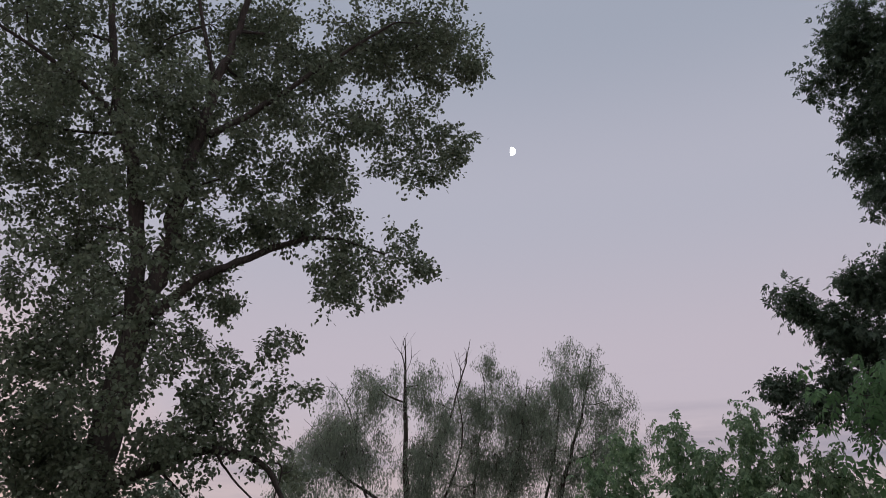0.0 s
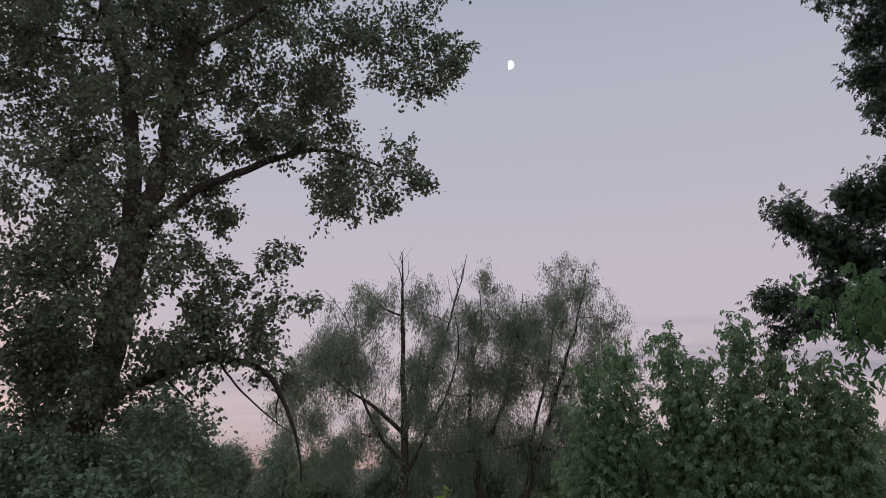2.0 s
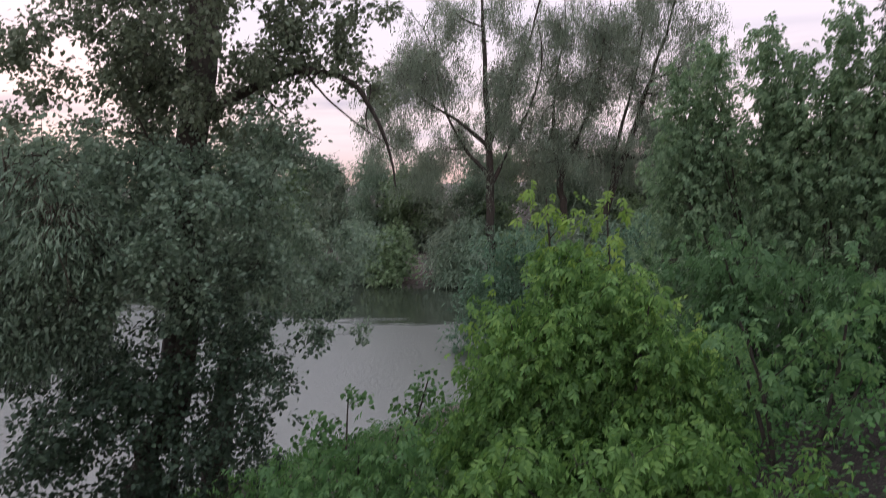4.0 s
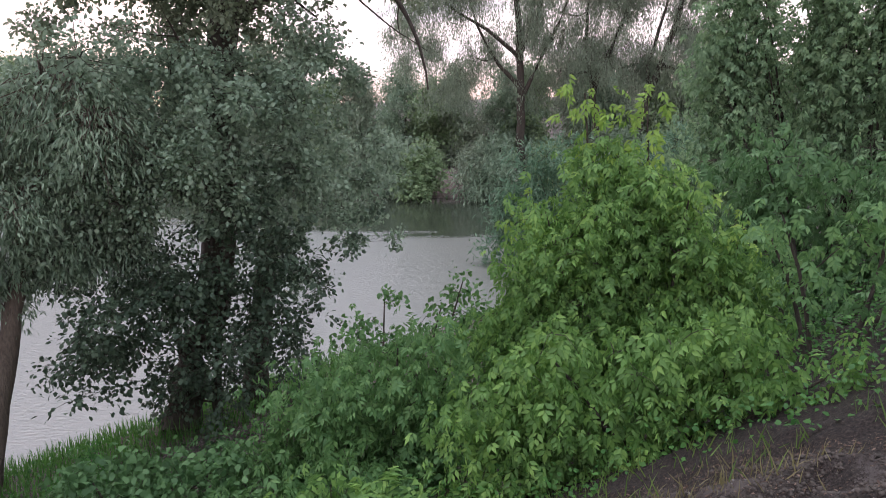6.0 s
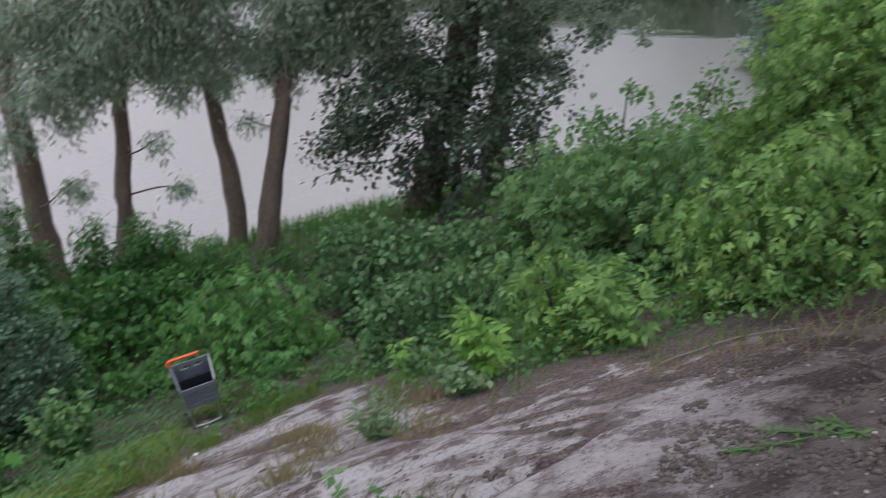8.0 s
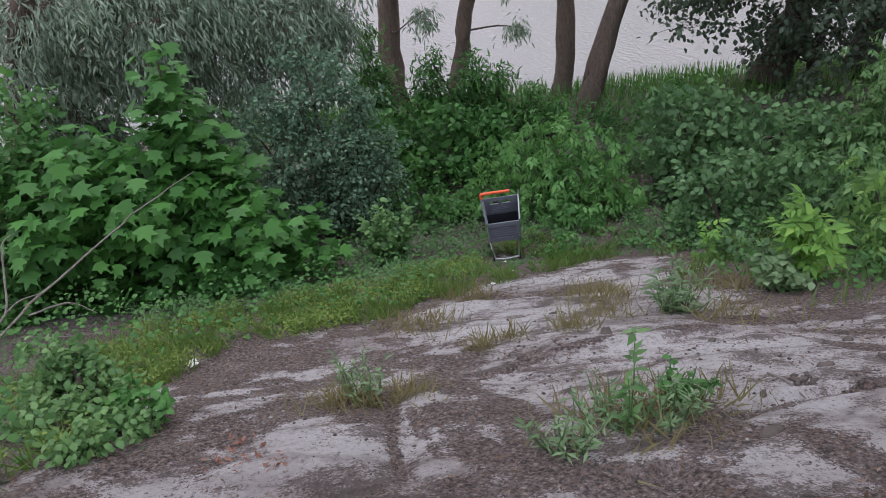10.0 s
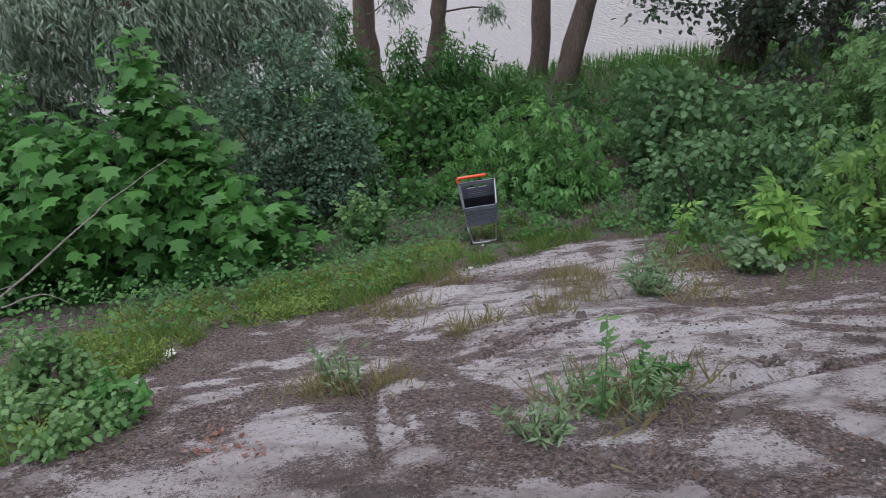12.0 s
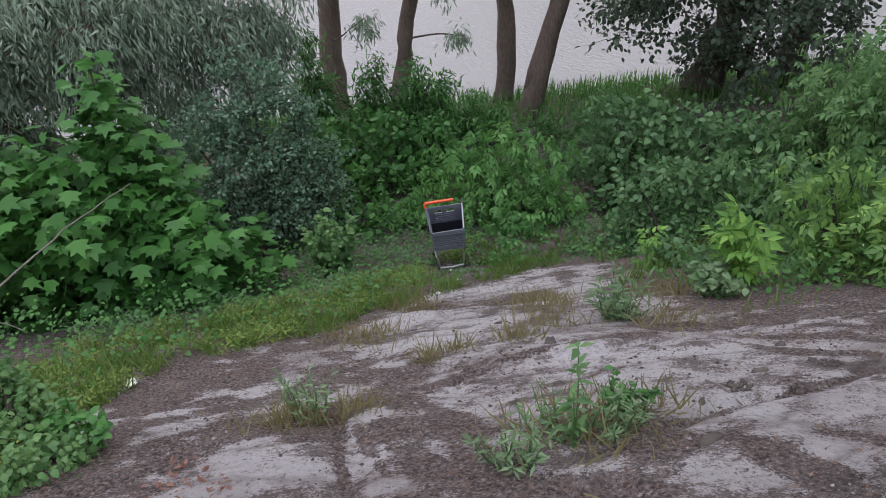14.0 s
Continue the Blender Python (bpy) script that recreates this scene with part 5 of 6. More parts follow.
# added stem carries the poplar's low boughs, whose dark leaves stand in for shade
SHADE_SIDE = [(-5.48, 12.6, 4.96, 0.53), (-4.95, 12.81, 4.4, 0.48), (-5.31, 12.48, 3.93, 0.53), (-4.7, 12.57, 3.7, 0.42), (-5.54, 12.09, 3.28, 0.47), (-4.86, 12.57, 3.05, 0.39), (-5.88, 12.17, 4.52, 0.42), (-5.13, 12.25, 2.48, 0.39), (-6.95, 11.37, 3.77, 0.42), (-7.83, 11.49, 3.42, 0.44)]
SHADE_LOW = [(-5.95, 12.09, 4.78, 0.68), (-6.24, 11.94, 3.91, 0.69), (-5.31, 12.18, 3.95, 0.58), (-6.46, 11.47, 3.05, 0.58), (-5.76, 11.68, 2.9, 0.68), (-5.06, 12.2, 3.03, 0.48), (-5.98, 11.81, 1.94, 0.6), (-7.38, 10.74, 3.38, 0.57), (-7.85, 10.41, 3.12, 0.57), (-7.3, 11.47, 2.55, 0.6), (-7.91, 10.82, 2.21, 0.6), (-6.72, 11.29, 3.69, 0.52)]
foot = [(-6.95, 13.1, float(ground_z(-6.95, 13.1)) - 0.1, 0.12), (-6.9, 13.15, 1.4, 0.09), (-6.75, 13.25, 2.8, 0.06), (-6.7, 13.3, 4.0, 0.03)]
tree("shaded_poplar_boughs", "low poplar boughs over the water, their shade painted in with dark leaves", "tree", [foot], [doubled(POPLAR_SKIRT[12:], 0.8), doubled(POPLAR_DARK, 0.8), POPLAR_VEIL[11:18], doubled(SHADE_LOW, 0.5), doubled(SHADE_SIDE, 0.6, 2)], DARK_BARK, MAPLE_SHADE_LEAF, OVAL, 0.1, 155, 0.035, flat=0.5, tier=0.6, per_twig=7, spread=1.1)
shrub("blue_shrub", "dense blue-green shrub with small leaves", BLUE_SHRUB, BLUE_LEAF, OVAL, 0.06, 650, flat=0.9)
shrub("maple_sapling", "young maple bush with broad lobed green leaves", MAPLE, MAPLE_LEAF, STAR, 0.175, 150, flat=0.22, droop=0.12, tier=0.9, split=4, spread=1.15, spray=(0.5, 0.85), per_twig=4)
shrub("corner_bush", "bright green leafy bush at the edge of the dirt", [(x - 0.1, y - 0.11, z, r * 0.95) for x, y, z, r in CORNER_BUSH], FRESH_LEAF, OVAL, 0.048, 1000, flat=0.6)
shrub("undergrowth_bush", "green undergrowth below the willows", [(x, y, z - 0.32 * (z > 1.4), r) for x, y, z, r in UNDERGROWTH], SCRUB_LEAF, OVAL, 0.13, 230, flat=0.9)
shrub("ash_maple_bush", "leafy green bush behind the shopping cart", CART_BUSH, LIGHT_LEAF, COMPOUND, 0.22, 105, droop=0.5, flat=0.45, tier=0.9, split=4, spread=1.15, spray=(0.5, 0.85), per_twig=4)
shrub("thicket_bush", "dense green thicket above the shore", THICKET_A, DULL_LEAF, OVAL, 0.115, 290, flat=0.9)
shrub("ash_maple_bush", "light green ash-leaved maple bush beside the dirt slope", THICKET_B, FRESH_LEAF, COMPOUND, 0.2, 120, droop=0.5, flat=0.45, tier=0.9, split=4, spread=1.15, spray=(0.5, 0.85), per_twig=4)
ASHMAPLE_CONE = [(0.51, 9.5, 6.19, 0.31), (0.65, 9.49, 5.83, 0.35), (0.21, 9.25, 5.72, 0.3), (0.95, 8.99, 5.75, 0.32), (-0.28, 8.84, 5.36, 0.26), (-0.44, 9.13, 5.45, 0.16), (1.3, 9.05, 5.87, 0.16), (1.37, 8.71, 5.52, 0.22), (0.12, 8.83, 5.22, 0.45), (0.88, 9.64, 5.06, 0.5), (-0.45, 9.37, 4.67, 0.41), (1.47, 8.87, 4.94, 0.36), (1.95, 8.95, 5.2, 0.22), (2.19, 9.4, 4.6, 0.35), (0.28, 9.59, 4.31, 0.5), (1.08, 9.48, 4.27, 0.5), (1.75, 8.96, 4.22, 0.41), (-0.6, 9.22, 4.11, 0.34)]
ASHMAPLE_SIDE = [(2.21, 8.48, 5.16, 0.19), (2.45, 8.41, 4.85, 0.22), (2.54, 8.14, 4.67, 0.19), (2.21, 8.05, 5.44, 0.13), (2.63, 7.72, 5.09, 0.19), (2.91, 7.9, 5.29, 0.21), (3.2, 7.8, 5.54, 0.24), (3.26, 7.46, 5.83, 0.23), (3.01, 7.57, 5.01, 0.23), (3.59, 8.15, 4.99, 0.25)]
shrub("ash_maple_bush", "bright yellow-green twin tips of a young ash-leaved maple", scaled(ASHMAPLE_TIP, 1.2), TIP_LEAF, COMPOUND, 0.23, 140, droop=0.9, flat=0.5, tier=0.4, split=4, per_twig=2, full=False, lean=0.9)
shrub("ash_maple_bush", "tall yellow-green ash-leaved maple", ASHMAPLE + ASHMAPLE_CONE, ASH_LEAF, COMPOUND, 0.185, 165, droop=0.6, flat=0.45, tier=0.9, split=4, spread=1.15, spray=(0.5, 0.85), per_twig=4)
shrub("ash_maple_bush", "spreading lower boughs of green ash-leaved maple", ASHMAPLE_LOW, ASH_LEAF, COMPOUND, 0.185, 190, droop=0.6, flat=0.45, tier=0.9, split=4, spread=1.15, spray=(0.5, 0.85), per_twig=4)
shrub("ash_maple_bush", "layered green ash-leaved maple boughs in front of the dark scrub", ASHMAPLE_SIDE, FRESH_LEAF, COMPOUND, 0.2, 75, droop=0.6, flat=0.45, full=False, tier=0.9, split=4, spread=1.15, spray=(0.5, 0.85), per_twig=4)
MAPLE_EDGE = [(-2.4, 5.95, 3.07, 0.24), (-2.14, 6.03, 2.85, 0.27), (-2.21, 5.83, 3.28, 0.21), (-2.33, 5.65, 2.95, 0.17), (-1.9, 5.63, 2.76, 0.26), (-2.14, 5.77, 2.75, 0.22)]
shrub("ash_maple_bush", "bright yellow-green ash-leaved maple at the rim of the bare ground", MAPLE_EDGE, ASH_LEAF, COMPOUND, 0.2, 120, droop=0.5, flat=0.5, tier=0.9, split=4, spread=1.15, spray=(0.5, 0.85), per_twig=4)
shrub("bank_scrub", "mixed green scrub on the river bank", BANK_SCRUB, FRESH_LEAF, OVAL, 0.1, 300, flat=0.5, tier=0.7, per_twig=6, spread=1.1)
shrub("bank_thicket", "tall leafy green bushes along the foot of the bank", [(x, y, z - 0.5, r) for x, y, z, r in BANK_TALL[:7]] + BANK_TALL[7:], DULL_LEAF, COMPOUND, 0.22, 95, droop=0.5, flat=0.5, tier=0.9, split=4, spread=1.15, spray=(0.5, 0.85), per_twig=4, full=False)
BANK_RIM = [(-3.64, 8.49, 3.13, 0.34), (-3.14, 8.67, 3.23, 0.38), (-2.59, 8.53, 3.5, 0.4), (-2.1, 8.41, 3.74, 0.39), (-1.66, 8.26, 3.97, 0.38), (-2.72, 8.01, 3.87, 0.27), (-3.35, 8.81, 2.73, 0.35), (-2.63, 8.66, 3, 0.38), (-1.97, 8.39, 3.35, 0.36), (-1.48, 8.67, 3.47, 0.36)]
shrub("bank_scrub", "light green scrub crowding the slope between the maple and the willows", BANK_RIM, FRESH_LEAF, COMPOUND, 0.19, 100, droop=0.5, flat=0.5, tier=0.9, split=4, spread=1.15, spray=(0.5, 0.85), per_twig=4)
shrub("elm_bush", "dull green small-leaved bush beside the dirt slope", THICKET_FRONT, DULL_LEAF, OVAL, 0.085, 480, flat=0.9)
shrub("ash_maple_bush", "fresh green ash-leaved maple shoots at the edge of the dirt", THICKET_SIDE, FRESH_LEAF, COMPOUND, 0.2, 120, droop=0.6, flat=0.45, tier=0.9, split=4, spread=1.15, spray=(0.5, 0.85), per_twig=4)
shrub("dark_bush", "shaded dark green bush beside the maple", LEFT_EDGE, SCRUB_LEAF, OVAL, 0.1, 330, flat=0.8)
shrub("shore_weeds", "slender green shoots between the willow trunks", [(x, y, z - 0.35, r * 0.8) for x, y, z, r in SHORE_WEEDS[:9] + SHORE_WEEDS[16:]] + scaled(SHORE_WEEDS[9:16], 0.75), SCRUB_LEAF, LANCE, 0.15, 420)
shrub("left_thicket", "shaded green thicket under the willow", LEFT_THICKET, DULL_LEAF, OVAL, 0.11, 300, full=False)
shrub("shore_bush", "grey-green bush leaning over the water", SHORE_BUSH, BLUE_LEAF, LANCE, 0.3, 160)
shrub("right_maple", "dark green maples at the foot of the bank", scaled(RIGHT_MAPLES[4:8], 0.62) + scaled(RIGHT_MAPLES[8:], 0.86) + [c for x, y, z, r in MAPLE_TIPS for c in spire(x, y, z, 2.4, 0.5)], FIELD_MAPLE_LEAF, COMPOUND, 0.24, 27, droop=0.6, flat=0.5, tier=0.9, split=4, spread=1.15, spray=(0.5, 0.85), per_twig=4, bark=DARK_BARK)
shrub("right_scrub", "dark green scrub on the shaded bank", RIGHT_SCRUB, DULL_LEAF, COMPOUND, 0.25, 58, droop=0.6, flat=0.45, tier=0.9, split=4, spread=1.15, spray=(0.5, 0.85), per_twig=4, bark=DARK_BARK)
foot = [(13.5, 11.0, float(ground_z(13.5, 11.0)) - 0.2, 0.35), (13.2, 11.3, 10, 0.28), (12.5, 11.6, 15, 0.2), (12, 11.8, 20, 0.08)]
tree("maple_tree", "tall dark maple overhanging the bank", "tree", [foot], [doubled(scaled(RIGHT_TREE_TOP, 0.8), 0.5), doubled([(x + 0.28, y, z, r * 0.72) for x, y, z, r in RIGHT_TREE_LOW], 0.5)], DARK_BARK, MAPLE_SHADE_LEAF, COMPOUND, 0.18, 430, 0.06, reach=1.0, flat=0.6)
MAPLE_BOUGH = [(4.05, 7.3, 8.88, 0.18), (4.25, 7.19, 9, 0.2), (4.22, 7.04, 8.77, 0.22), (3.81, 7.14, 8.76, 0.1), (3.95, 6.93, 8.64, 0.12), (4.36, 6.88, 8.95, 0.29), (4.39, 6.87, 8.63, 0.28), (3.98, 6.91, 8.4, 0.09)]
foot = [(4.98, 6.77, float(ground_z(4.98, 6.77)) - 0.2, 0.12), (4.88, 6.77, 7.6, 0.09), (5.08, 6.77, 10.4, 0.05)]
tree("young_maple_tree", "young maple holding one leafy green bough out over the bank", "tree", [foot], [MAPLE_BOUGH], DARK_BARK, DULL_LEAF, COMPOUND, 0.2, 70, 0.04, droop=0.7, flat=0.45, tier=0.8, split=4, spread=1.1, spray=(0.5, 0.85), per_twig=3)
for stems, clumps, bare in (([FAR_STEM_A, FAR_STEM_B, FAR_STEM_C, FAR_STEM_F, FAR_STEM_G], FAR_WILLOW_A, 14), ([FAR_STEM_D, FAR_STEM_H], FAR_WILLOW_B, 0), ([FAR_STEM_E, FAR_STEM_I], FAR_WILLOW_C, 0)):
    stems = [[(x, y, z, r * 0.8) for x, y, z, r in s] for s in stems]
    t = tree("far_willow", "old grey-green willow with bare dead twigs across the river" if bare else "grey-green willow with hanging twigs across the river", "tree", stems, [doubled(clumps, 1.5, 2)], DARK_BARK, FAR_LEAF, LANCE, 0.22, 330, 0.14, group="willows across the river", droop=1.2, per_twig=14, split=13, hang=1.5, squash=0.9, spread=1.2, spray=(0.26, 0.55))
    if bare:
        for st in (stems[0], stems[1], stems[2], stems[4]):
            for ln in dead_twigs(st, 4, 2.2):
                V, F = tubes([ln], 4)
                put("dead_twig", mesh_from("dead_twig", V, F, DARK_BARK), t)

# bushes and trees along the far shore
for k in range(84):
    row = k % 2
    bx = -84 + (k // 2) * 3.0 + rng.uniform(-1, 1) + 1.5 * row
    by = 50 - 0.2 * bx + 1.5 * math.sin(bx * 0.15) + rng.uniform(0.3, 1.5) + 11 * row
    tall = rng.uniform(2.0, 3.4) + (4.2 if row else 0) + (3.5 if bx < -22 and row else 0)
    bz = float(ground_z(bx, by))
    cl = []
    count = 26 if row else 16
    for j in range(count):
        a, hh = rng.uniform(0, 2 * math.pi), (j + 0.5) / count
        rad = rng.uniform(0.95, 1.5) * (1.15 - 0.45 * hh) * (1.35 if row else 1)
        off = (2.6 if row else 2.0) * math.sqrt(1.02 - hh) * rng.uniform(0.3, 1)
        cl.append((bx + math.cos(a) * off, by + math.sin(a) * off - (1 - hh) * 1.0, bz + 0.1 + hh * tall, rad))
    stem = [(bx, by, bz - 0.1, 0.16), (bx + 0.2, by, bz + tall * 0.5, 0.1), (bx + 0.3, by, bz + tall, 0.03)]
    kind = (k // 2 + row) % 3
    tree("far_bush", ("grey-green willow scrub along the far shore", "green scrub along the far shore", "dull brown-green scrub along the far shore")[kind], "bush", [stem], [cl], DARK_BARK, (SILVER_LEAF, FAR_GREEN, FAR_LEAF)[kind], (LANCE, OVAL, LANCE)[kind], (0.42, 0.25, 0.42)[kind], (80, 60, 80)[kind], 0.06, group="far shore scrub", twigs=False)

# ---- low plants over the bank and the bare dirt ----


def scatter(n, box):
    return rng.uniform(box[0], box[1], n), rng.uniform(box[2], box[3], n)


x, y = scatter(150000, (-17, 14, -6, 22))
s = -0.815 * x + 0.58 * y
d = dirt_distance(x, y)
keep = (s < 15.0) & (s > -1) & (d < -0.05 - 0.35 * (x > -1.8) - 0.3 * value_noise(x * 2, y * 2, 9)) & (np.hypot(x, y) > 2.5) & (np.hypot(x + 5.85, y - 4.45) > 0.4)
x, y, d = x[keep], y[keep], d[keep]
z = ground_z(x, y)
hgt = np.clip(np.hypot(x + 5.4, y - 4.2) / 1.3, 0.3, 1) * rng.uniform(0, 1, len(x)) ** 1.5 * (0.12 + 0.35 * np.clip(-d / 1.5, 0, 1)) * (0.5 + value_noise(x * 1.5, y * 1.5, 8))
hgt *= np.interp(-0.815 * x + 0.58 * y, [10.5, 12.0], [1.0, 0.45])
P = np.stack([x, y, z + hgt], -1)
D = rng.standard_normal((len(x), 3))
D[:, 2] *= 0.4
N = rng.standard_normal((len(x), 3)) * 0.45
N[:, 2] += 1
V, F = leaves(P, D, N, rng.uniform(0.035, 0.07, len(x)), OVAL)
tagged(put("undergrowth", mesh_from("undergrowth", V, F, SCRUB_LEAF)), "low green weeds covering the river bank", "weeds", kind="stuff")

x, y = scatter(110000, (-8, -3, -3, 6))
d = dirt_distance(x, y)
keep = (d < 0.05) & (d > -1.5) & (value_noise(x * 1.3, y * 1.3, 15) > 0.35) & (x + 0.5 * y < -3.6) & (np.hypot(x + 5.8, y - 4.4) > 0.38) & (value_noise(x * 4, y * 4, 16) > 0.4)
x, y = x[keep], y[keep]
P = np.stack([x, y, ground_z(x, y) + rng.uniform(0.01, 0.16, len(x))], -1)
D = rng.standard_normal((len(x), 3))
D[:, 2] *= 0.4
N = rng.standard_normal((len(x), 3)) * 0.5 + (0, 0, 1)
V, F = leaves(P, D, N, rng.uniform(0.02, 0.045, len(x)), LANCE_WIDE)
tagged(put("yellow_weeds", mesh_from("yellow_weeds", V, F, YELLOW_LEAF)), "yellow-green low weeds at the edge of the dirt", "weeds", kind="stuff")

# low nettles in the shade round the cart and under the maple
x, y = scatter(60000, (-9, -3.5, 0.5, 7.5))
d = dirt_distance(x, y)
keep = (d < -0.3 - 0.5 * value_noise(x * 3, y * 3, 19)) & (value_noise(x * 5, y * 5, 18) > 0.4) & (d > -3.2) & ((y > 2.6) | (d < -1.2)) & (np.hypot(x + 5.95, y - 4.55) > 0.28)
x, y = x[keep], y[keep]
P = np.stack([x, y, ground_z(x, y) + rng.uniform(0, 1, len(x)) ** 1.4 * (0.04 + 0.26 * value_noise(x * 2.2, y * 2.2, 20)) * np.clip(np.hypot(x + 5.5, y - 4.25) / 0.9, 0.25, 1)], -1)
D = rng.standard_normal((len(x), 3))
D[:, 2] *= 0.4
N = rng.standard_normal((len(x), 3)) * 0.5 + (0, 0, 1)
V, F = leaves(P, D, N, rng.uniform(0.03, 0.06, len(x)), LANCE_WIDE)
tagged(put("nettles", mesh_from("nettles", V, F, DULL_LEAF)), "small-leaved green nettles round the shopping cart", "weeds", kind="stuff")

# grass, yellowish where it meets the dirt, tall at the water's edge


def grass(name, label, x, y, tall, mat, lean=0.35):
    z = ground_z(x, y) - 0.01
    D = rng.standard_normal((len(x), 3)) * lean
    D[:, 2] = 1
    N = rng.standard_normal((len(x), 3))
    V, F = leaves(np.stack([x, y, z], -1), D, N, tall * rng.uniform(0.5, 1.2, len(x)), BLADE)
    return tagged(put(name, mesh_from(name, V, F, mat)), label, "grass", kind="stuff")


x, y = scatter(190000, (-8, 3, -3, 8))
d = dirt_distance(x, y)
keep = (d < 0.12) & (d > -1.3) & (value_noise(x * 3, y * 3, 11) > 0.45 + np.clip(d, 0, 1) * 2) & (np.hypot(x, y) > 2.2) & (np.hypot(x + 5.6, y - 4.3) > 0.5) & (value_noise(x * 7, y * 7, 12) > 0.42) & ((x < -3.4) | (rng.uniform(0, 1, len(x)) < 0.12))
grass("grass", "yellow-green grass along the edge of the dirt", x[keep], y[keep], 0.2, GRASS, 0.55)
x, y = scatter(26000, (-16, -3, 4, 18))
s = -0.815 * x + 0.58 * y
keep = (s > 12.4) & (s < 15.4)
grass("reeds", "tall green reeds and grass at the water's edge", x[keep], y[keep], 0.4, REED, 0.16)
tx, ty = [], []
for cx, cy, r, n in ((-3.33, 2.07, 0.1, 90), (-3.07, 2.67, 0.12, 110), (-3.67, 3.61, 0.3, 300), (-3.3, 2.3, 0.1, 60), (-4.23, 2.16, 0.3, 260), (-4.7, 3.0, 0.25, 200), (-3.2, 3.2, 0.25, 130), (-3.1, 0.95, 0.2, 220), (-1.8, 1.7, 0.3, 260), (-1.7, 2.0, 0.25, 180), (-2.9, 1.2, 0.15, 110), (-2.4, 3.6, 0.3, 160), (-3.0, 4.2, 0.3, 220), (-0.9, 4.4, 0.3, 50), (-0.4, 4.7, 0.25, 60), (0.1, 4.75, 0.3, 80), (0.5, 4.6, 0.3, 70), (0.9, 4.8, 0.25, 60), (1.3, 4.4, 0.3, 40)):
    tx.append(rng.normal(cx, r * 0.6, n))
    ty.append(rng.normal(cy, r * 0.6, n))
grass("dry_grass", "tufts of pale dry grass on the dirt", np.concatenate(tx), np.concatenate(ty), 0.17, DRY_GRASS, 0.5)

# dead leaves and crumbs of soil
x, y = scatter(170000, (-8, 3, -3, 8))
d = dirt_distance(x, y)
near_edge = np.exp(-np.abs(d - 0.25) / 0.3)
edge_right = (x > -1.3) & (y > 3.9)
drift = value_noise(x * 1.9, y * 1.9, 21) * 0.6 + value_noise(x * 5, y * 5, 23) * 0.4
keep = (d > -0.35) & (rng.uniform(0, 1, len(x)) < 0.7 * np.clip(leaf_mould(x, y) - 0.25, 0, 1) + 0.16 * np.clip((drift - 0.5) * 6, 0, 1) + 0.5 * edge_right * (drift > 0.42) + 0.36 * near_edge * (value_noise(x * 2, y * 2, 22) > 0.35))
x, y = x[keep], y[keep]
D = rng.standard_normal((len(x), 3))
D[:, 2] *= 0.3
N = rng.standard_normal((len(x), 3)) * 0.4
N[:, 2] += 1
V, F = leaves(np.stack([x, y, ground_z(x, y) + 0.01], -1), D, N, 0.008 + 0.03 * rng.uniform(0, 1, len(x)) ** 3, LANCE_WIDE)
tagged(put("leaf_litter", mesh_from("leaf_litter", V, F, DEAD_LEAF)), "brown dead leaves strewn over the dirt", "leaf litter", kind="stuff")

STONE = plain_material("pale_stone", (0.24, 0.215, 0.205), 0.9, vary=0.4, scale=9)
EARTH = plain_material("dark_earth", (0.075, 0.06, 0.052), 0.95, vary=0.4, scale=12)
octa = (np.array([(0.5, 0, 0), (0, 0.42, 0.05), (-0.5, 0.06, 0), (0.05, -0.4, 0), (0, 0, 0.32), (0, 0, -0.3)]), np.array([(0, 1, 4), (1, 2, 4), (2, 3, 4), (3, 0, 4), (1, 0, 5), (2, 1, 5), (3, 2, 5), (0, 3, 5)]))
for name, label, mat, count, seed in (("gravel", "small stones and crumbs on the dirt", STONE, 11000, 31), ("crumbs", "dark crumbs of earth on the dirt", EARTH, 9000, 37)):
    x, y = scatter(count, (-6, 3, -1.5, 6.5))
    keep = (dirt_distance(x, y) > 0.05) & (value_noise(x * 1.7, y * 1.7, seed) * 0.6 + value_noise(x * 6, y * 6, seed + 1) * 0.4 > 0.5)
    x, y = x[keep], y[keep]
    D = rng.standard_normal((len(x), 3))
    D[:, 2] *= 0.2
    V, F = leaves(np.stack([x, y, ground_z(x, y) + 0.002], -1), D, np.tile((0.1, 0.0, 1.0), (len(x), 1)), 0.008 + 0.03 * rng.uniform(0, 1, len(x)) ** 4, octa)
    tagged(put(name, mesh_from(name, V, F, mat)), label, "gravel", kind="stuff")


# chips of bark and lumps of earth thrown down along the upper edge of the dirt
x, y = scatter(26000, (-1.8, 2.6, 2.4, 5.3))
d = dirt_distance(x, y)
keep = (d > -0.15) & (value_noise(x * 2.4 + y, y * 2.4 - x, 41) * 0.6 + value_noise(x * 7, y * 7, 42) * 0.4 > 0.44 + 0.05 * np.clip(d, 0, 1) + 0.3 * np.clip((0.1 - x) / 0.9, 0, 1))
x, y = x[keep], y[keep]
D = rng.standard_normal((len(x), 3))
D[:, 2] *= 0.25
V, F = leaves(np.stack([x, y, ground_z(x, y) + 0.003], -1), D, np.tile((0.1, 0.0, 1.0), (len(x), 1)), 0.012 + 0.05 * rng.uniform(0, 1, len(x)) ** 3, octa)
tagged(put("mulch", mesh_from("mulch", V, F, EARTH)), "dark chips of bark and earth along the edge of the dirt", "mulch", kind="stuff")


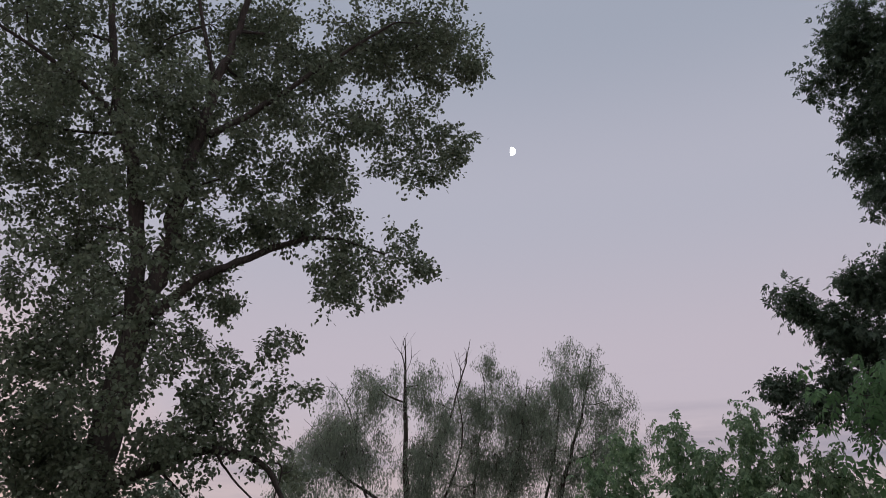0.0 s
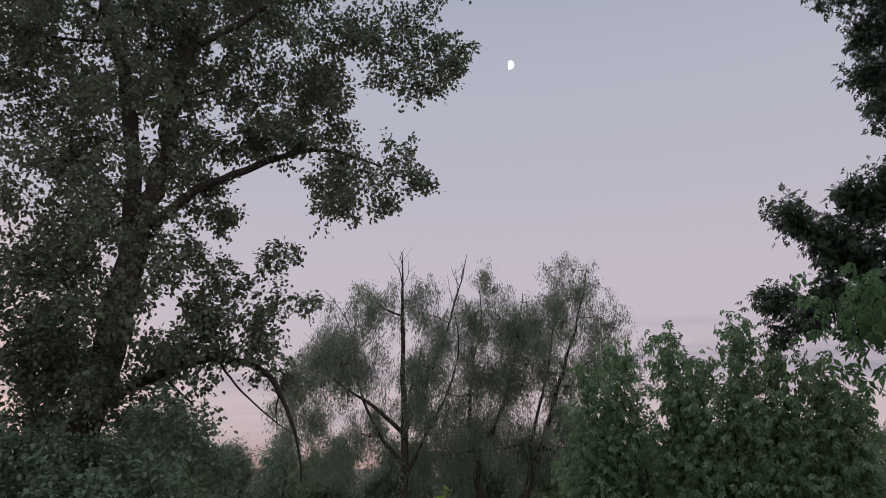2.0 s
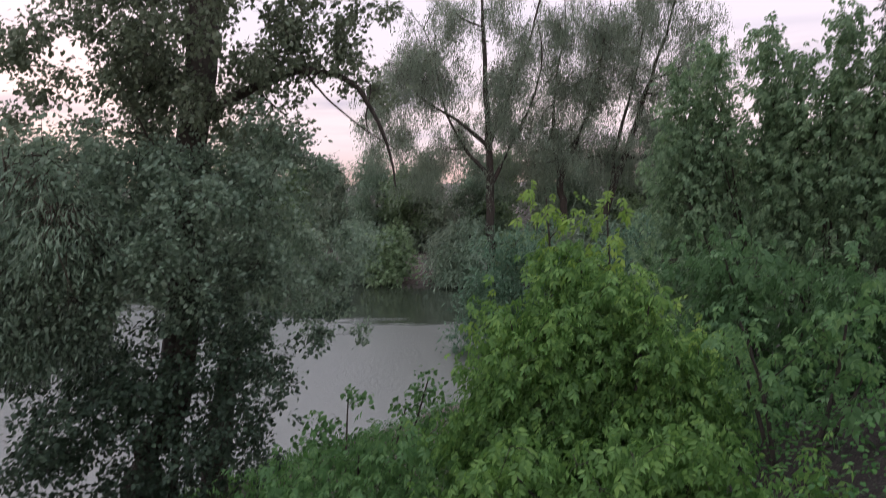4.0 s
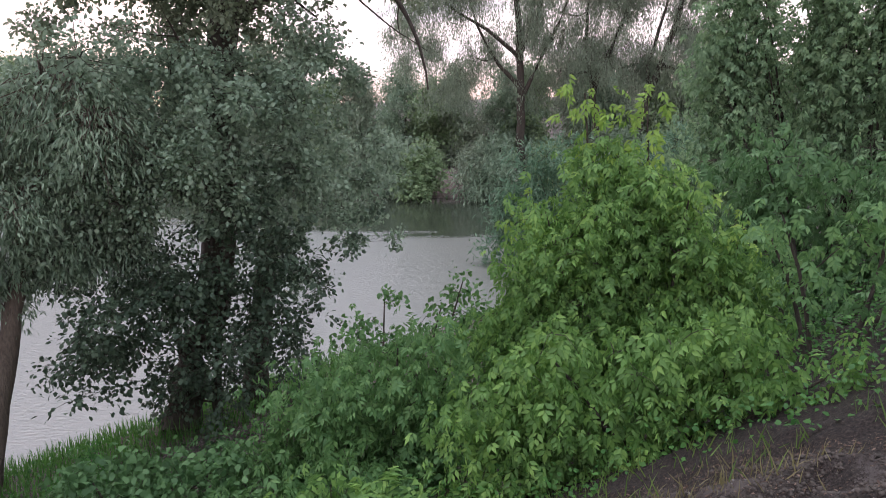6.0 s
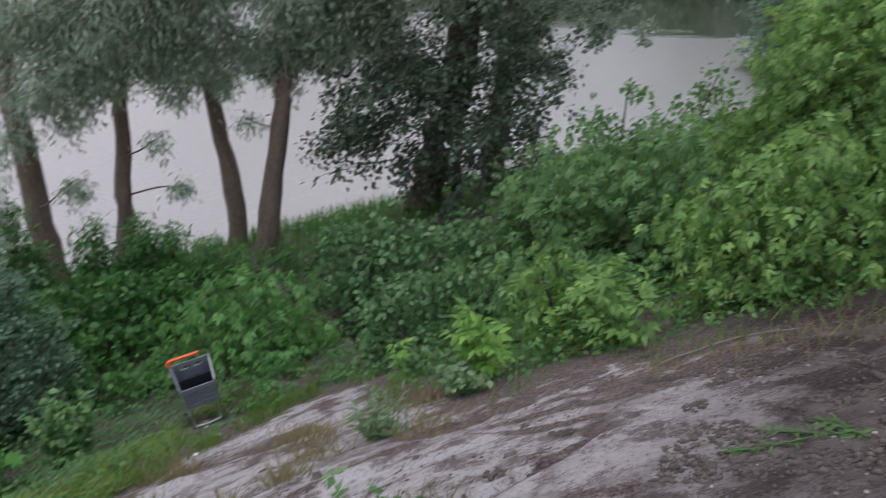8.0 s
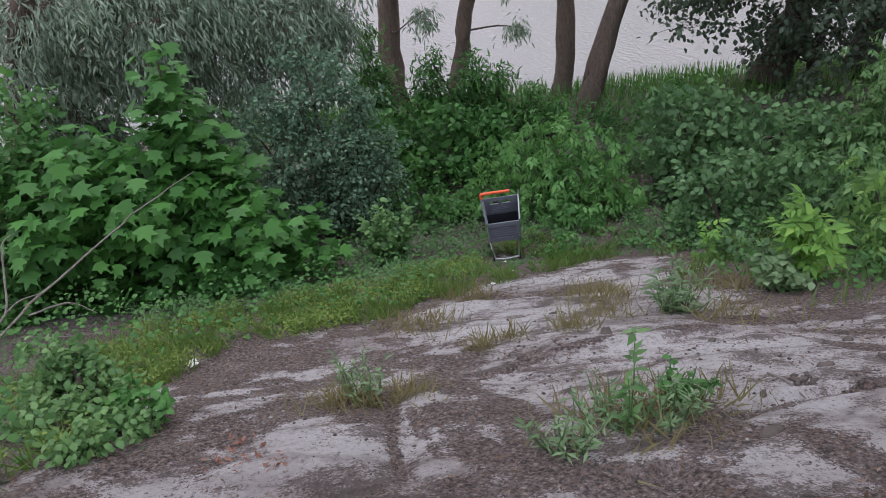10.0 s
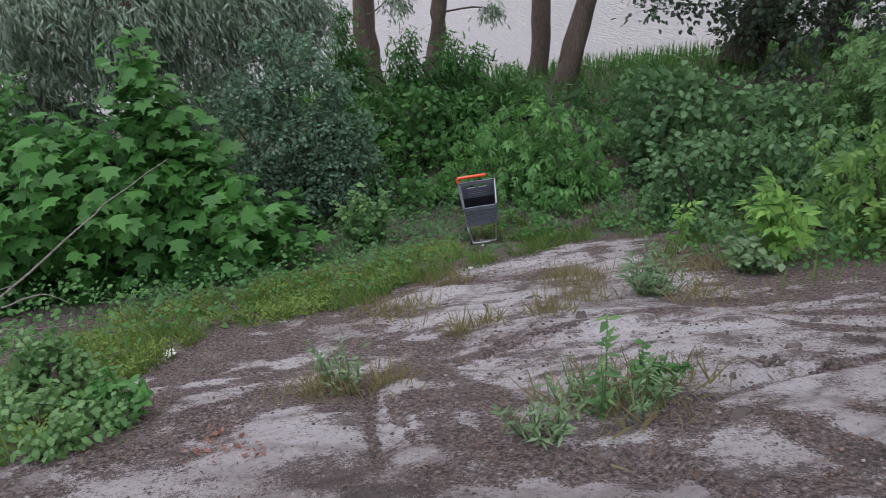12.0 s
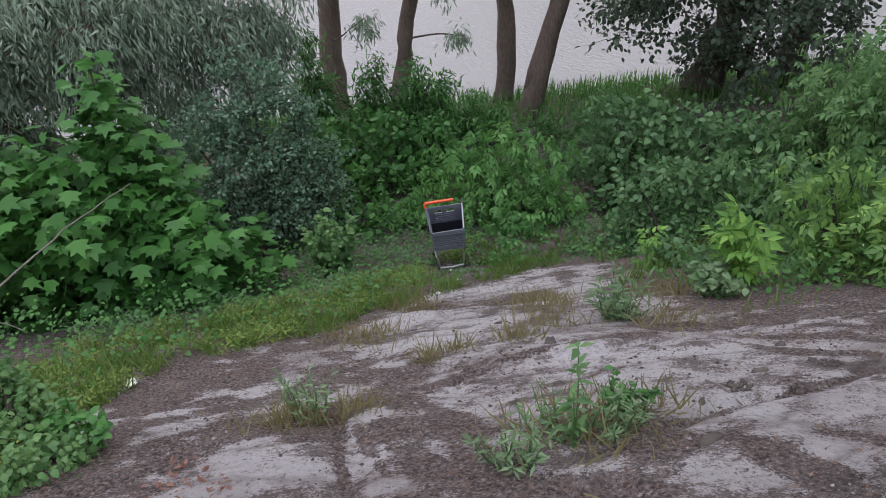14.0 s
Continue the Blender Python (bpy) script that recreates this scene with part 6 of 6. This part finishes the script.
def clod(place, size):
    bm = bmesh.new()
    bmesh.ops.create_icosphere(bm, subdivisions=2, radius=1)
    px, py = place
    turn = rng.uniform(0, 6.3)
    for v in bm.verts:
        k = 1 + 0.35 * noise.noise(v.co * 1.7 + Vector((px, py, 0)))
        qx, qy = v.co.x * size * k, v.co.y * size * 0.55 * k
        v.co = (px + qx * math.cos(turn) - qy * math.sin(turn), py + qx * math.sin(turn) + qy * math.cos(turn), float(ground_z(px, py)) + v.co.z * size * 0.3 * k)
    ob = part("clod", bm, EARTH, smooth=True)
    tagged(ob, "small dark lump on the dirt", "clod", "clods on the dirt")


# dark lumps, several of them set where the dirt has small dark pits
for cx, cy, size in ((-2.74, 2.64, 0.07), (-2.6, 2.7, 0.04), (-2.18, 2.95, 0.04), (-1.46, 2.81, 0.05), (-1.26, 1.92, 0.06), (-1.5, 2.3, 0.03), (-3.5, 2.9, 0.04), (-0.9, 3.3, 0.06), (-1.2, 3.7, 0.05), (-1.6, 3.4, 0.05), (-3.9, 1.5, 0.04), (-0.5, 4.0, 0.06), (0.2, 4.3, 0.05), (-2.9, 1.7, 0.04), (0.1, 4.1, 0.05), (0.5, 4.2, 0.06), (0.9, 4.0, 0.05), (0.7, 3.6, 0.06), (1.1, 3.3, 0.05), (0.3, 3.7, 0.05), (-0.2, 4.4, 0.06), (1.3, 3.8, 0.06), (0.9, 4.4, 0.05)):
    clod((cx, cy), size)


def weed(place, tall, spread, n, leaf, shape, size, name="weed", label="green weed growing in the dirt"):
    """A weed: thin stems with leaves up their length."""
    px, py = place
    z0 = float(ground_z(px, py))
    t = thing(name, (px, py, z0), label, "weed", "weeds on the dirt")
    P, D, lines = [], [], []
    for k in range(n):
        a, out = rng.uniform(0, 2 * math.pi), spread * math.sqrt(rng.uniform(0, 1))
        bx, by = px + math.cos(a) * out * 0.5, py + math.sin(a) * out * 0.5
        hh = tall * rng.uniform(0.5, 1.0) if k else tall
        top = np.array((px + math.cos(a) * out * (k > 0), py + math.sin(a) * out * (k > 0), z0 + hh))
        low = np.array((bx, by, float(ground_z(bx, by)) - 0.02))
        lines.append(np.array([(*low, 0.005), (*((low + top) / 2 + rng.normal(0, 0.01, 3)), 0.004), (*top, 0.002)]))
        m = max(5, int(hh / size * 4))
        u = rng.uniform(0.05, 1, m)
        P.append(low + (top - low) * u[:, None])
        dd = rng.standard_normal((m, 3))
        dd[:, 2] = rng.uniform(-0.2, 0.7, m)
        D.append(dd)
    P, D = np.vstack(P), np.vstack(D)
    N = rng.standard_normal((len(P), 3)) * 0.35
    N[:, 2] += 1
    for ln in lines:
        V, F = tubes([ln], 4)
        put("stem", mesh_from("stem", V, F, leaf), t, smooth=True)
    V, F = leaves(P, D, N, size * rng.uniform(0.6, 1.2, len(P)), shape)
    put("foliage", mesh_from("foliage", V, F, leaf), t)


weed((-1.71, 1.59), 0.6, 0.03, 2, FRESH_LEAF, LANCE_WIDE, 0.08, label="tall thistle-like weed in the dirt")
weed((-1.75, 1.62), 0.2, 0.26, 14, DULL_LEAF, LANCE, 0.06)
weed((-1.62, 1.78), 0.3, 0.2, 12, PALE_LEAF, LANCE, 0.05)
weed((-1.78, 1.3), 0.22, 0.2, 20, PALE_LEAF, LANCE, 0.06, label="low grey-green weed in the dirt")
weed((-1.72, 1.98), 0.2, 0.16, 10, SCRUB_LEAF, OVAL, 0.045)
weed((-3.08, 1.01), 0.26, 0.18, 14, PALE_LEAF, LANCE, 0.065)
weed((-3.7, 0.0), 0.25, 0.25, 14, MAPLE_LEAF, OVAL, 0.06)
weed((-2.81, 3.53), 0.36, 0.26, 30, PALE_LEAF, LANCE, 0.1, label="pale grey-green weed at the edge of the dirt")
weed((-2.5, 4.42), 0.26, 0.24, 20, PALE_LEAF, OVAL, 0.09, label="pale broad-leaved weed by the bushes")
weed((-2.62, 4.75), 0.85, 0.22, 7, BRIGHT_LEAF, COMPOUND, 0.24, "seedling", "bright yellow-green seedling beside the bushes")
weed((-3.7, 5.25), 0.4, 0.1, 3, BRIGHT_LEAF, COMPOUND, 0.17, "seedling", "small bright green seedling beside the bushes")
weed((-1.6, 5.5), 0.95, 0.5, 12, ASH_LEAF, COMPOUND, 0.24, "seedling", "bright green young growth beside the dirt")
weed((-7.0, 3.5), 0.95, 0.4, 22, FRESH_LEAF, OVAL, 0.1, label="light green leafy weed beside the cart")
weed((-5.35, 4.9), 0.3, 0.25, 10, SCRUB_LEAF, OVAL, 0.07)

# pulled-up weeds lying on the dirt
for cx, cy in ((-0.05, 2.9), (0.1, 2.95), (-0.2, 2.75)):
    t = thing("pulled_weed", (cx, cy, float(ground_z(cx, cy))), "pulled-up green weed lying on the dirt", "weed", "pulled weeds")
    a = rng.uniform(0, 3)
    n = 34
    u = rng.uniform(-0.16, 0.16, n)
    P = np.stack([cx + u * math.cos(a), cy + u * math.sin(a), ground_z(cx + u * math.cos(a), cy + u * math.sin(a)) + 0.02], -1)
    D = rng.standard_normal((n, 3))
    D[:, 2] *= 0.2
    V, F = leaves(P, D, np.tile((0.1, 0, 1.0), (n, 1)), rng.uniform(0.04, 0.09, n), LANCE)
    put("foliage", mesh_from("foliage", V, F, PULLED), t)
    ends = np.array([(cx + k * math.cos(a), cy + k * math.sin(a), float(ground_z(cx + k * math.cos(a), cy + k * math.sin(a))) + 0.015, 0.005) for k in (-0.2, 0, 0.2)])
    V, F = tubes([ends], 5)
    put("stem", mesh_from("stem", V, F, PULLED), t)

# sticks
DEADWOOD = bark_material("dead_wood", (0.16, 0.14, 0.12), (0.34, 0.30, 0.27), 15)


def stick(points, label):
    line = smooth_line(points, 4)
    V, F = tubes([line], 6, 0.12)
    tagged(put("stick", mesh_from("stick", V, F, DEADWOOD), smooth=True), label, "stick", "dead sticks")


stick([(-5.35, -0.76, 3.26, 0.011), (-5.75, -0.33, 3.30, 0.01), (-5.99, -0.01, 3.31, 0.009), (-6.32, 0.63, 3.39, 0.007), (-6.49, 1.03, 3.42, 0.005), (-6.55, 1.42, 3.49, 0.003)], "long bare dead branch leaning on the maple bush")
stick([(-5.62, -0.62, 3.31, 0.012), (-5.77, -0.41, 3.34, 0.01), (-5.98, -0.31, 3.50, 0.008), (-6.09, -0.21, 3.72, 0.006), (-6.11, -0.11, 3.75, 0.003)], "forked dead twig by the maple bush")
stick([(-5.77, -0.41, 3.34, 0.008), (-5.80, -0.29, 3.38, 0.006), (-5.79, -0.12, 3.37, 0.003)], "thin dead twig by the maple bush")
stick([(-5.74, -0.28, 3.27, 0.008), (-5.72, -0.01, 3.25, 0.006), (-5.63, 0.14, 3.12, 0.003)], "thin dead twig by the maple bush")
stick([(-5.42, -0.39, 3.33, 0.006), (-5.36, -0.16, 3.23, 0.005), (-5.30, 0.10, 3.15, 0.003)], "thin dead twig in the grass")
stick([(-1.62, 2.55, float(ground_z(-1.62, 2.55)) + 0.01, 0.006), (-1.5, 2.52, float(ground_z(-1.5, 2.52)) + 0.012, 0.006), (-1.36, 2.42, float(ground_z(-1.36, 2.42)) + 0.01, 0.004)], "thin dead stick on the dirt")
stick([(-1.0, 4.6, float(ground_z(-1.0, 4.6)) + 0.02, 0.008), (-0.5, 5.0, float(ground_z(-0.5, 5.0)) + 0.03, 0.007), (-0.1, 5.1, float(ground_z(-0.1, 5.1)) + 0.02, 0.004)], "thin dead stick on the dirt")

# litter
PAPER = plain_material("white_litter", (0.75, 0.74, 0.72), 0.6, vary=0.12)


def scrap(place, size, label="scrap of white litter", lift=0.02):
    px, py = place
    z0 = float(ground_z(px, py)) + lift
    bm = bmesh.new()
    bmesh.ops.create_grid(bm, x_segments=4, y_segments=3, size=size)
    for v in bm.verts:
        v.co = (px + v.co.x * 1.2, py + v.co.y * 0.8, z0 + 0.35 * size * noise.noise(Vector((v.co.x / size * 1.3, v.co.y / size * 1.3, px * 3))) + 0.3 * v.co.x)
    bmesh.ops.solidify(bm, geom=bm.faces[:], thickness=0.003)
    tagged(part("litter_scrap", bm, PAPER), label, "litter", "scraps of litter")


for cx, cy, size, lift in ((-4.74, 0.51, 0.045, 0.03), (-2.0, 5.75, 0.035, 0.25), (-1.7, 5.6, 0.03, 0.1), (-5.75, 4.35, 0.018, 0.03), (-4.9, 3.45, 0.02, 0.02), (-5.2, 4.0, 0.02, 0.02)):
    scrap((cx, cy), size, lift=lift)
for cx, cy in ((-2.88, 0.15), (-2.75, 0.22), (-2.95, 0.3), (-2.6, 0.35)):
    P = np.stack([rng.normal(cx, 0.05, 14), rng.normal(cy, 0.05, 14), np.zeros(14)], -1)
    P[:, 2] = ground_z(P[:, 0], P[:, 1]) + 0.02
    D = rng.standard_normal((14, 3))
    D[:, 2] *= 0.4
    N = rng.standard_normal((14, 3)) * 0.5 + (0, 0, 1)
    V, F = leaves(P, D, N, rng.uniform(0.02, 0.05, 14), LANCE_WIDE)
    RUST = bpy.data.materials.get("rust_leaf") or plain_material("rust_leaf", (0.17, 0.075, 0.05), 0.8)
    tagged(put("dead_leaves", mesh_from("dead_leaves", V, F, RUST)), "clump of rust-brown dead leaves on the dirt", "leaf litter", kind="stuff")

# ---- the shopping cart ----
PLASTIC = plain_material("grey_plastic", (0.15, 0.16, 0.19), 0.5, vary=0.15)
HUB_SHADE_PLASTIC = plain_material("hub_shade_plastic", (0.03, 0.032, 0.038), 0.55, vary=0.15)
ORANGE = plain_material("orange_plastic", (0.75, 0.10, 0.03), 0.45, vary=0.08)
CHROME = plain_material("steel_tube", (0.55, 0.55, 0.56), 0.3, 0.9, vary=0.1)
RUBBER = plain_material("rubber", (0.03, 0.03, 0.03), 0.8)


def shopping_cart(place, heading):
    px, py, pz = place
    t = thing("shopping_cart", place, "grey plastic shopping cart with an orange handle, abandoned in the weeds", "shopping cart")
    m = Matrix.Translation(place) @ Matrix.Rotation(heading, 4, "Z") @ Matrix.Rotation(radians(-3), 4, "Y") @ Matrix.Scale(0.92, 4)

    def w(p):
        return m @ Vector(p)

    def bar(name, pts, r, mat, parent, label="", sides=8):
        V, F = tubes([smooth_line([(*w(p), r) for p in pts], 3)], sides, 0.0)
        return put(name, mesh_from(name, V, F, mat), parent, label, True)

    def plate(bm, a, b, c, d, thick):
        """A panel with corners a, b, c, d."""
        nrm = (Vector(b) - Vector(a)).cross(Vector(d) - Vector(a)).normalized() * thick
        vs = [bm.verts.new(w(p)) for p in (a, b, c, d)] + [bm.verts.new(w(Vector(p) + nrm)) for p in (a, b, c, d)]
        for f in ((0, 1, 2, 3), (7, 6, 5, 4), (0, 4, 5, 1), (1, 5, 6, 2), (2, 6, 7, 3), (3, 7, 4, 0)):
            bm.faces.new([vs[k] for k in f])

    # front panel: rim, foot and a lattice between them (x across, y away from the front, z up)
    bm = bmesh.new()
    wt, wb = 0.205, 0.19
    plate(bm, (-wt, 0, 0.555), (wt, 0, 0.555), (wt, 0.0, 0.60), (-wt, 0.0, 0.60), 0.02)
    front = part("front_panel", bm, PLASTIC, t)
    bm = bmesh.new()
    plate(bm, (-wb, 0.03, 0.30), (wb, 0.03, 0.30), (wb + 0.004, 0.027, 0.335), (-wb - 0.004, 0.027, 0.335), 0.02)
    part("lower_rim", bm, PLASTIC, front)
    for k in range(14):
        bm = bmesh.new()
        xx = -0.195 + k * 0.03
        plate(bm, (xx * 0.95 - 0.006, 0.022, 0.335), (xx * 0.95 + 0.006, 0.022, 0.335), (xx + 0.012, 0.005, 0.555), (xx, 0.005, 0.555), 0.014)
        part("slat", bm, PLASTIC, front)
    for k in range(6):
        bm = bmesh.new()
        zz = 0.355 + k * 0.034
        plate(bm, (-0.2, 0.012, zz), (0.2, 0.012, zz), (0.2, 0.011, zz + 0.014), (-0.2, 0.011, zz + 0.014), 0.014)
        part("slat", bm, PLASTIC, front)
    for side in (-1, 1):
        bm = bmesh.new()
        plate(bm, (side * wb, 0.03, 0.30), (side * 0.21, 0.34, 0.33), (side * 0.225, 0.20, 0.86), (side * wt, 0.0, 0.60), 0.015)
        part("side_panel", bm, PLASTIC, t)
    # dark floor and back paint in the shade inside the grey basket
    bm = bmesh.new()
    plate(bm, (-0.21, 0.34, 0.33), (0.21, 0.34, 0.33), (wb, 0.03, 0.30), (-wb, 0.03, 0.30), 0.012)
    part("basket_floor", bm, HUB_SHADE_PLASTIC, t)
    bm = bmesh.new()
    plate(bm, (-0.21, 0.34, 0.33), (0.21, 0.34, 0.33), (0.215, 0.265, 0.58), (-0.215, 0.265, 0.58), 0.015)
    part("basket_back", bm, HUB_SHADE_PLASTIC, t)
    bm = bmesh.new()
    plate(bm, (-0.215, 0.265, 0.58), (0.215, 0.265, 0.58), (0.22, 0.215, 0.76), (-0.22, 0.215, 0.76), 0.015)
    for k in range(4):
        zz = 0.62 + k * 0.032
        yy = 0.265 - (zz - 0.58) * 0.278 - 0.012
        plate(bm, (-0.12, yy, zz), (0.12, yy, zz), (0.12, yy - 0.003, zz + 0.014), (-0.12, yy - 0.003, zz + 0.014), 0.01)
    for x1, x2 in ((-0.22, -0.13), (-0.025, 0.025), (0.13, 0.22)):
        plate(bm, (x1, 0.215, 0.76), (x2, 0.215, 0.76), (x2, 0.205, 0.81), (x1, 0.205, 0.81), 0.015)
    plate(bm, (-0.22, 0.205, 0.81), (0.22, 0.205, 0.81), (0.225, 0.20, 0.86), (-0.225, 0.20, 0.86), 0.015)
    part("child_seat_flap", bm, PLASTIC, t)
    hb = bar("handle", [(-0.236, 0.175, 0.875), (-0.24, 0.188, 0.92), (-0.21, 0.19, 0.935), (0, 0.19, 0.935), (0.13, 0.19, 0.935)], 0.018, ORANGE, t, "bright orange handle bar")
    for side in (-1, 1):
        bar("handle_arm", [(side * 0.242, 0.19, 0.93), (side * 0.236, 0.17, 0.86), (side * 0.212, -0.005, 0.61)], 0.012, CHROME if side > 0 else PLASTIC, t)
        bar("leg", [(side * 0.18, 0.05, 0.33), (side * 0.17, 0.02, 0.16), (side * 0.15, -0.02, 0.03)], 0.010, CHROME, t, "steel leg")
        bar("leg", [(side * 0.2, 0.32, 0.36), (side * 0.2, 0.34, 0.2), (side * 0.2, 0.36, 0.06)], 0.010, CHROME, t, "steel leg")
        bar("base_rail", [(side * 0.15, -0.02, 0.05), (side * 0.18, 0.2, 0.06), (side * 0.2, 0.38, 0.07)], 0.010, CHROME, t)
    bar("base_bar", [(-0.15, -0.02, 0.05), (0, -0.03, 0.045), (0.15, -0.02, 0.05)], 0.012, CHROME, t)
    for sx, sy in ((-0.17, 0.03), (0.17, 0.03), (-0.2, 0.38), (0.2, 0.38)):
        bm = bmesh.new()
        bmesh.ops.create_cone(bm, cap_ends=True, segments=16, radius1=0.045, radius2=0.045, depth=0.026, matrix=Matrix.Translation((sx, sy, 0.03)) @ Matrix.Rotation(radians(90), 4, "Y"))
        bmesh.ops.bevel(bm, geom=[e for e in bm.edges if len(e.link_faces) == 2 and e.calc_face_angle() > 1], offset=0.006, segments=2, affect="EDGES")
        bm.transform(m)
        wh = part("wheel", bm, RUBBER, t, smooth=False)
        bm = bmesh.new()
        bmesh.ops.create_cone(bm, cap_ends=True, segments=12, radius1=0.016, radius2=0.016, depth=0.032, matrix=Matrix.Translation((sx, sy, 0.03)) @ Matrix.Rotation(radians(90), 4, "Y"))
        bm.transform(m)
        part("hub", bm, HUB_SHADE_PLASTIC, wh)


shopping_cart((-5.93, 4.53, float(ground_z(-5.93, 4.53)) + 0.0), radians(54))
